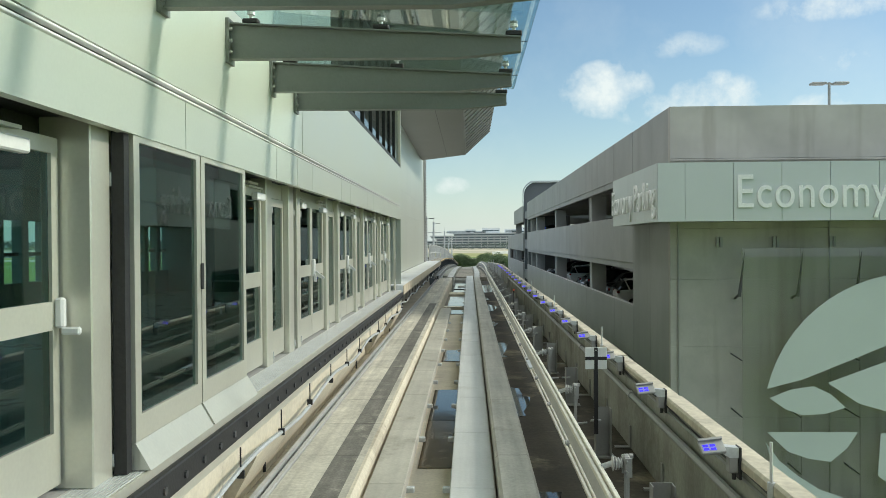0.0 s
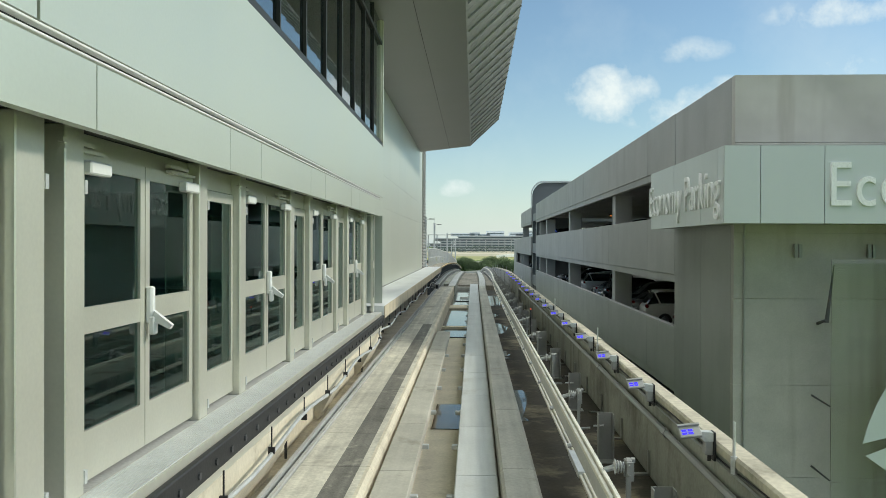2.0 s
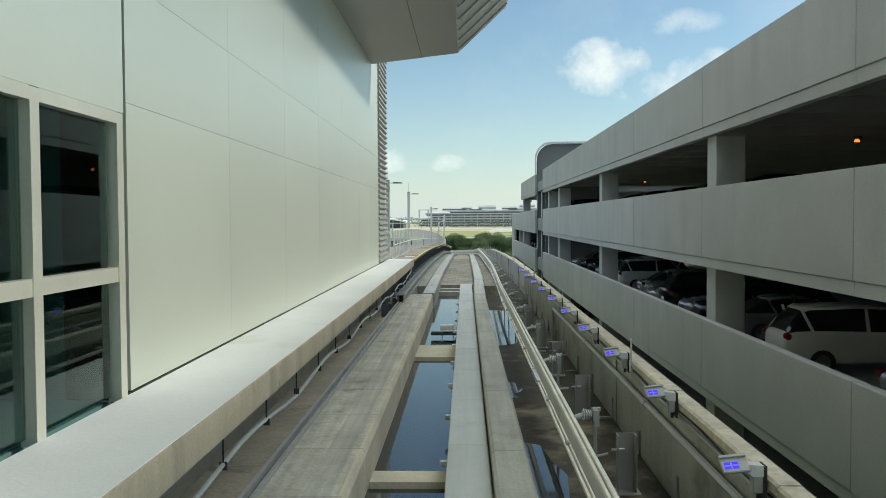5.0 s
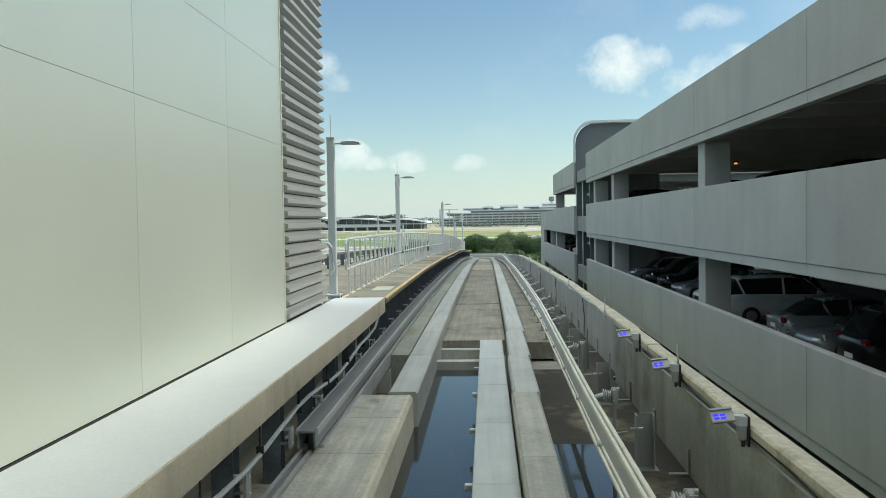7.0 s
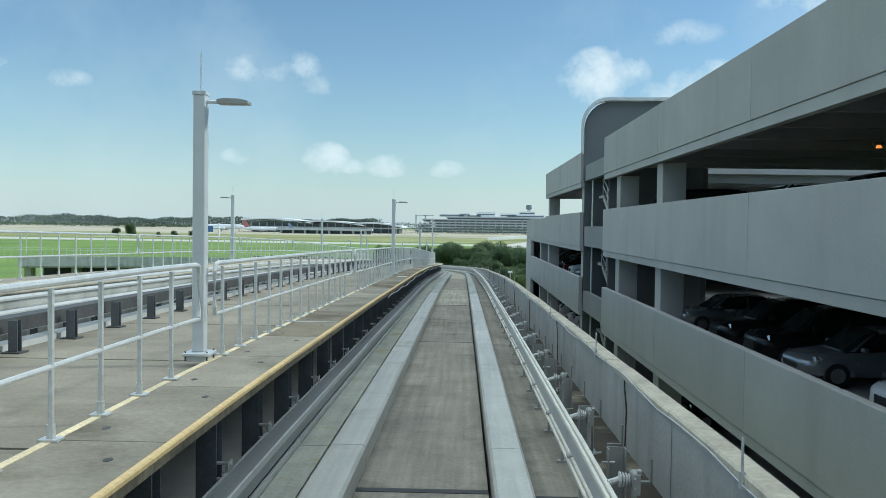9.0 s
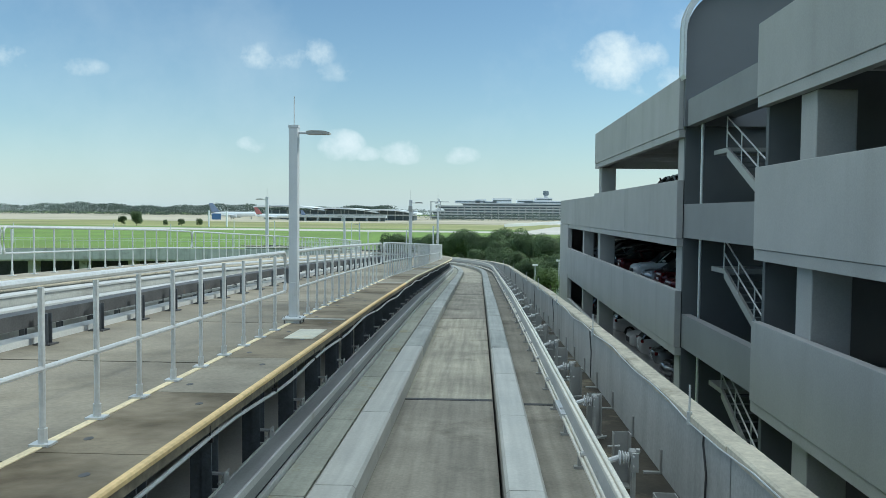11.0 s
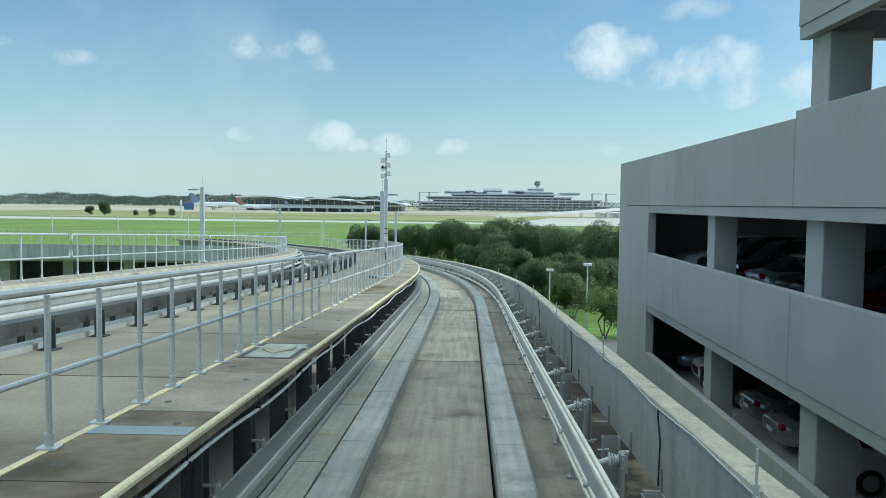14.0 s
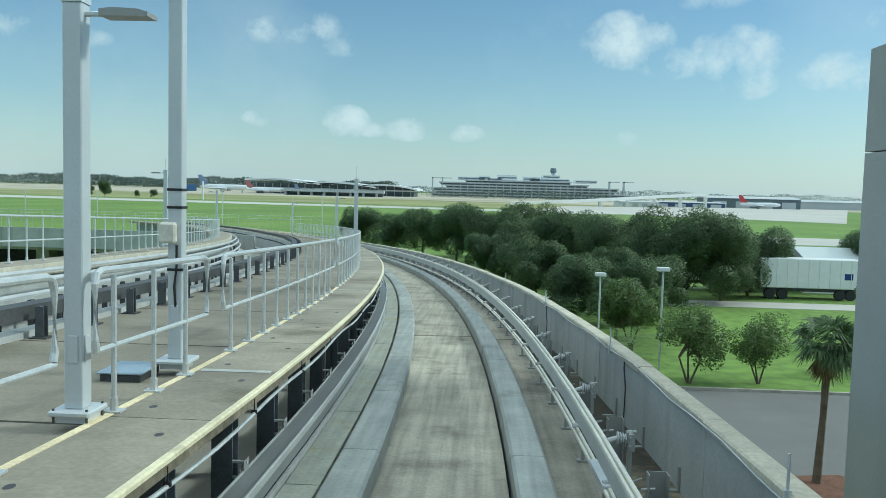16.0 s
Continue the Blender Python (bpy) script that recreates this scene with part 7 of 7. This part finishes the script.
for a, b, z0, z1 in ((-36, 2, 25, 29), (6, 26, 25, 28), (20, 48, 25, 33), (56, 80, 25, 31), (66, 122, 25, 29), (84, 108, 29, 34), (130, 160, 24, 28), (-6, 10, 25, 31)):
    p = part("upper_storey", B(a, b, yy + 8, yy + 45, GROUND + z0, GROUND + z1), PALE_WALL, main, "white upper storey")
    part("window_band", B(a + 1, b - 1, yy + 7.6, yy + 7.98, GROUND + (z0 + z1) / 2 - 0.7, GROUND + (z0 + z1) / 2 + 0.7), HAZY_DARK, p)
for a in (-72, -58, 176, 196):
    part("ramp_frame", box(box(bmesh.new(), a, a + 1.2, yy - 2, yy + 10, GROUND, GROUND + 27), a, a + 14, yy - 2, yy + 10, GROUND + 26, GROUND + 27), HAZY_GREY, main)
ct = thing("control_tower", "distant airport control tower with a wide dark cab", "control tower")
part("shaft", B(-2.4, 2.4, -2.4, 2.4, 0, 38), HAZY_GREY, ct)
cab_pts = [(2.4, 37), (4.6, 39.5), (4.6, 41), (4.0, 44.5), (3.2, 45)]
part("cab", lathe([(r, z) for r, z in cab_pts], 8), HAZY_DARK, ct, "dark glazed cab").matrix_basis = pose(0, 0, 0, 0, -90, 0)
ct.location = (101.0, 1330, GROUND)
# elevated road
el = thing("elevated_road", "pale concrete elevated road rising on piers", "flyover")
pts = [(20 + 11.5 * k, 720 + 6 * k, GROUND + 0.2 + 9.5 * min(1.0, (k / 13)) ** 1.2) for k in range(15)]
bm = bmesh.new()
vs = [[bm.verts.new((x, y + dy, z + dz)) for dy, dz in ((0, 0), (9, 0), (9, 2.2), (0, 2.2))] for x, y, z in pts]
for a, b in zip(vs, vs[1:]):
    for k in range(4):
        bm.faces.new((a[k], a[(k + 1) % 4], b[(k + 1) % 4], b[k]))
# lightened the same way for haze
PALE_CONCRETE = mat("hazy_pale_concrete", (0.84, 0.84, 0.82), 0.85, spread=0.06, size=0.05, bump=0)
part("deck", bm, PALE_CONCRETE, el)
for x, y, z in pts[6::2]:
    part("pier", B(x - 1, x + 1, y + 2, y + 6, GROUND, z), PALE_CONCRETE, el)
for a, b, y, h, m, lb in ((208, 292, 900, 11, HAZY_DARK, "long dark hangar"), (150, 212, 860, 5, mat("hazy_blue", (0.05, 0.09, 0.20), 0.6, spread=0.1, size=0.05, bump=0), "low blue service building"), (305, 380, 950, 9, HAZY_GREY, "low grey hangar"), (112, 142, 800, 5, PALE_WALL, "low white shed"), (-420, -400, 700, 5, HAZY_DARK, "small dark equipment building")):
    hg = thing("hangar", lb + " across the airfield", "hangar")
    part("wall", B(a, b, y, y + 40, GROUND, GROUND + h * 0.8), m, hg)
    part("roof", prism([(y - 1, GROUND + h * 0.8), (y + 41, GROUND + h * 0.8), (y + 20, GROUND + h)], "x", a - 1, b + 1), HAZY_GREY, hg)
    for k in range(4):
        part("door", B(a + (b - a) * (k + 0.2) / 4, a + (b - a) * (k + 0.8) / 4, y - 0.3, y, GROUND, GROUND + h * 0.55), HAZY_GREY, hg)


def airliner(x, y, s, turn, tail):
    t = thing("airliner", "white airliner with a coloured tail parked by the terminal", "aeroplane", "airliners on the apron")
    part("fuselage", lathe([(0.3, -18), (1.4, -16.5), (2.0, -13), (2.0, 10), (1.2, 16), (0.4, 19)], 10), PALE_WALL, t).location = (0, 0, 4)
    part("fin", prism([(12, 5.8), (18.5, 5.8), (20.5, 12.5), (17.5, 12.5)], "y", -0.25, 0.25), tail, t, "coloured tail fin")
    part("wing", prism([(-4, 0), (4, 0), (9, 17), (6, 17)], "z", 3.2, 3.6), PALE_WALL, t)
    part("wing", prism([(-4, 0), (4, 0), (9, -17), (6, -17)], "z", 3.2, 3.6), PALE_WALL, t)
    for yy_ in (-5.5, 5.5):
        part("engine", T((-3, yy_, 2.3), (1.5, yy_, 2.3), 1.1), HAZY_GREY, t)
    for x_, y_ in ((-13, 0), (2, 2.5), (2, -2.5)):
        part("gear", T((x_, y_, 0), (x_, y_, 3), 0.3, n=6), HAZY_DARK, t)
    t.matrix_basis = pose(x, y, GROUND, 0, 0, turn)
    t.scale = (s, s, s)


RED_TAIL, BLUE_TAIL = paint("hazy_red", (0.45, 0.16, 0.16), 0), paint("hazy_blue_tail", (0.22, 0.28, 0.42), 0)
airliner(-303, 1085, 1.6, 178, BLUE_TAIL)
airliner(-247, 1060, 1.2, 182, RED_TAIL)
airliner(-200, 1075, 0.95, 172, BLUE_TAIL)
airliner(246, 870, 0.95, 178, paint("hazy_bright_red", (0.55, 0.06, 0.07), 0))
# tree lines
rng = random.Random(9)


def tree_line(label, pts, tall, count):
    verts, faces = [], []
    for _ in range(count):
        f = rng.random() * (len(pts) - 1)
        i = int(f)
        a, b = pts[i], pts[i + 1]
        x, y = a[0] + (b[0] - a[0]) * (f - i), a[1] + (b[1] - a[1]) * (f - i)
        x, y = x + rng.uniform(-20, 20), y + rng.uniform(-25, 25)
        h = tall * (0.85 + 0.12 * math.sin(x * 0.021) + 0.08 * math.sin(x * 0.09 + 1)) * rng.uniform(0.9, 1.03)
        p = Vector((x, y, GROUND + h * rng.random() ** 0.7))
        sz = tall * 0.06
        u = Vector((rng.gauss(0, 1), rng.gauss(0, 1), rng.gauss(0, 1))).normalized() * sz
        v = u.cross(Vector((rng.gauss(0, 1), rng.gauss(0, 1), rng.gauss(0, 1)))).normalized() * sz * 0.7
        i = len(verts)
        verts += [tuple(p - u), tuple(p + v), tuple(p + u), tuple(p - v)]
        faces.append((i, i + 1, i + 2, i + 3))
    me = bpy.data.meshes.new("far_woods")
    me.from_pydata(verts, [], faces)
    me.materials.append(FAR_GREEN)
    tagged(new("far_woods", me), label, "woods", kind="stuff")


tree_line("long dark green line of distant woods", [(-1500, 1500), (-900, 1750), (-450, 1800), (-200, 1900)], 25, 38000)
tree_line("distant line of woods behind the terminals", [(-300, 1950), (200, 1900), (700, 1900), (1400, 1900)], 20, 14000)
tree_line("row of trees before the main terminal", [(-60, 1180), (40, 1170), (120, 1190), (220, 1200)], 11, 5000)
for i, (x, y, s) in enumerate(((-250, 640, 0.7), (-236, 632, 1.15), (-219, 640, 0.45), (-204, 630, 0.55), (-195, 640, 0.6))):
    c = copy_thing(OAK[i % 3], pose(x, y, GROUND, 0, 0, 80 * i))
    c.scale = (s, s, s * 1.25)
sg2 = thing("equipment_board", "blue board on pale posts on the airfield", "board")
part("board", B(1, 7, 0, 0.6, 5, 9), paint("hazy_board_blue", (0.08, 0.16, 0.38), 0), sg2)
for x in (-1.5, 10.5):
    part("post", B(x, x + 0.9, 0, 0.9, 0, 11), PALE_WALL, sg2)
sg2.location = (-178, 612, GROUND)
van = thing("van", "white van driving lane across the airfield", "van")
part("body", B(0, 5.5, 0, 2, 0.4, 2.4, 0.2), WHITE, van)
part("window", B(0.3, 5.2, -0.02, 0, 1.5, 2.1), CAR_GLASS, van)
for x in (1.0, 4.5):
    part("wheel", T((x, -0.02, 0.35), (x, 0.25, 0.35), 0.35), RUBBER, van)
van.location = (-355, 598, GROUND + 0.05)
# near the bend: curved ramp wall, fence and slim lamp posts on the grass
ramp = thing("ramp_wall", "curved grey concrete ramp wall beyond the far walkway", "wall", kind="structure")
arcp = [(-75 + 7 * k, 196 - 0.09 * (k - 5) ** 2 * 3) for k in range(9)]
for (xa, ya), (xb, yb) in zip(arcp, arcp[1:]):
    part("panel", prism([(xa, ya), (xb, yb), (xb, yb + 0.3), (xa, ya + 0.3)], "z", -4.5, -2.8), CONCRETE_WALL, ramp)
    part("deck", prism([(xa, ya + 0.3), (xb, yb + 0.3), (xb, yb + 9), (xa, ya + 9)], "z", -4.75, -4.4), CONCRETE, ramp)
    part("pier", B(xa, xa + 1.2, ya + 2, ya + 3.5, GROUND, -4.75), CONCRETE, ramp)
    # added dark sheet that stands for the shaded void below the deck
    part("back_wall", prism([(xa, ya + 8.5), (xb, yb + 8.5), (xb, yb + 9), (xa, ya + 9)], "z", GROUND, -4.76), STEEL_DARK, ramp, "dark sheet in place of the shade under the ramp")
fence = thing("field_fence", "long low grey pipe fence on the grass", "fence")
for z in (0.55, 1.1):
    part("rail", T((-190, 262, GROUND + 3.2 + z), (-28, 268, GROUND + 3.2 + z), 0.04, n=6), STEEL, fence)
for k in range(90):
    x = -190 + 1.8 * k
    part("post", T((x, 262 + 6 * k / 90, GROUND + 0.1), (x, 262 + 6 * k / 90, GROUND + 4.3), 0.03, n=5), STEEL, fence)
for x, y, h in ((-178, 330, 6.5), (-150, 332, 6.5), (-118, 334, 6.5), (-100, 336, 6.5), (-62, 320, 8), (-75, 322, 8), (-40, 330, 7.5), (-210, 330, 6.5)):
    t = thing("slim_post", "slim white post standing on the airfield grass", "post", "slim posts on the grass")
    part("pole", T((0, 0, 0), (0, 0, h), 0.11, n=6), POLE, t)
    part("cap", B(-0.2, 0.2, -0.2, 0.2, h, h + 0.12), POLE, t)
    t.location = (x, y, GROUND)
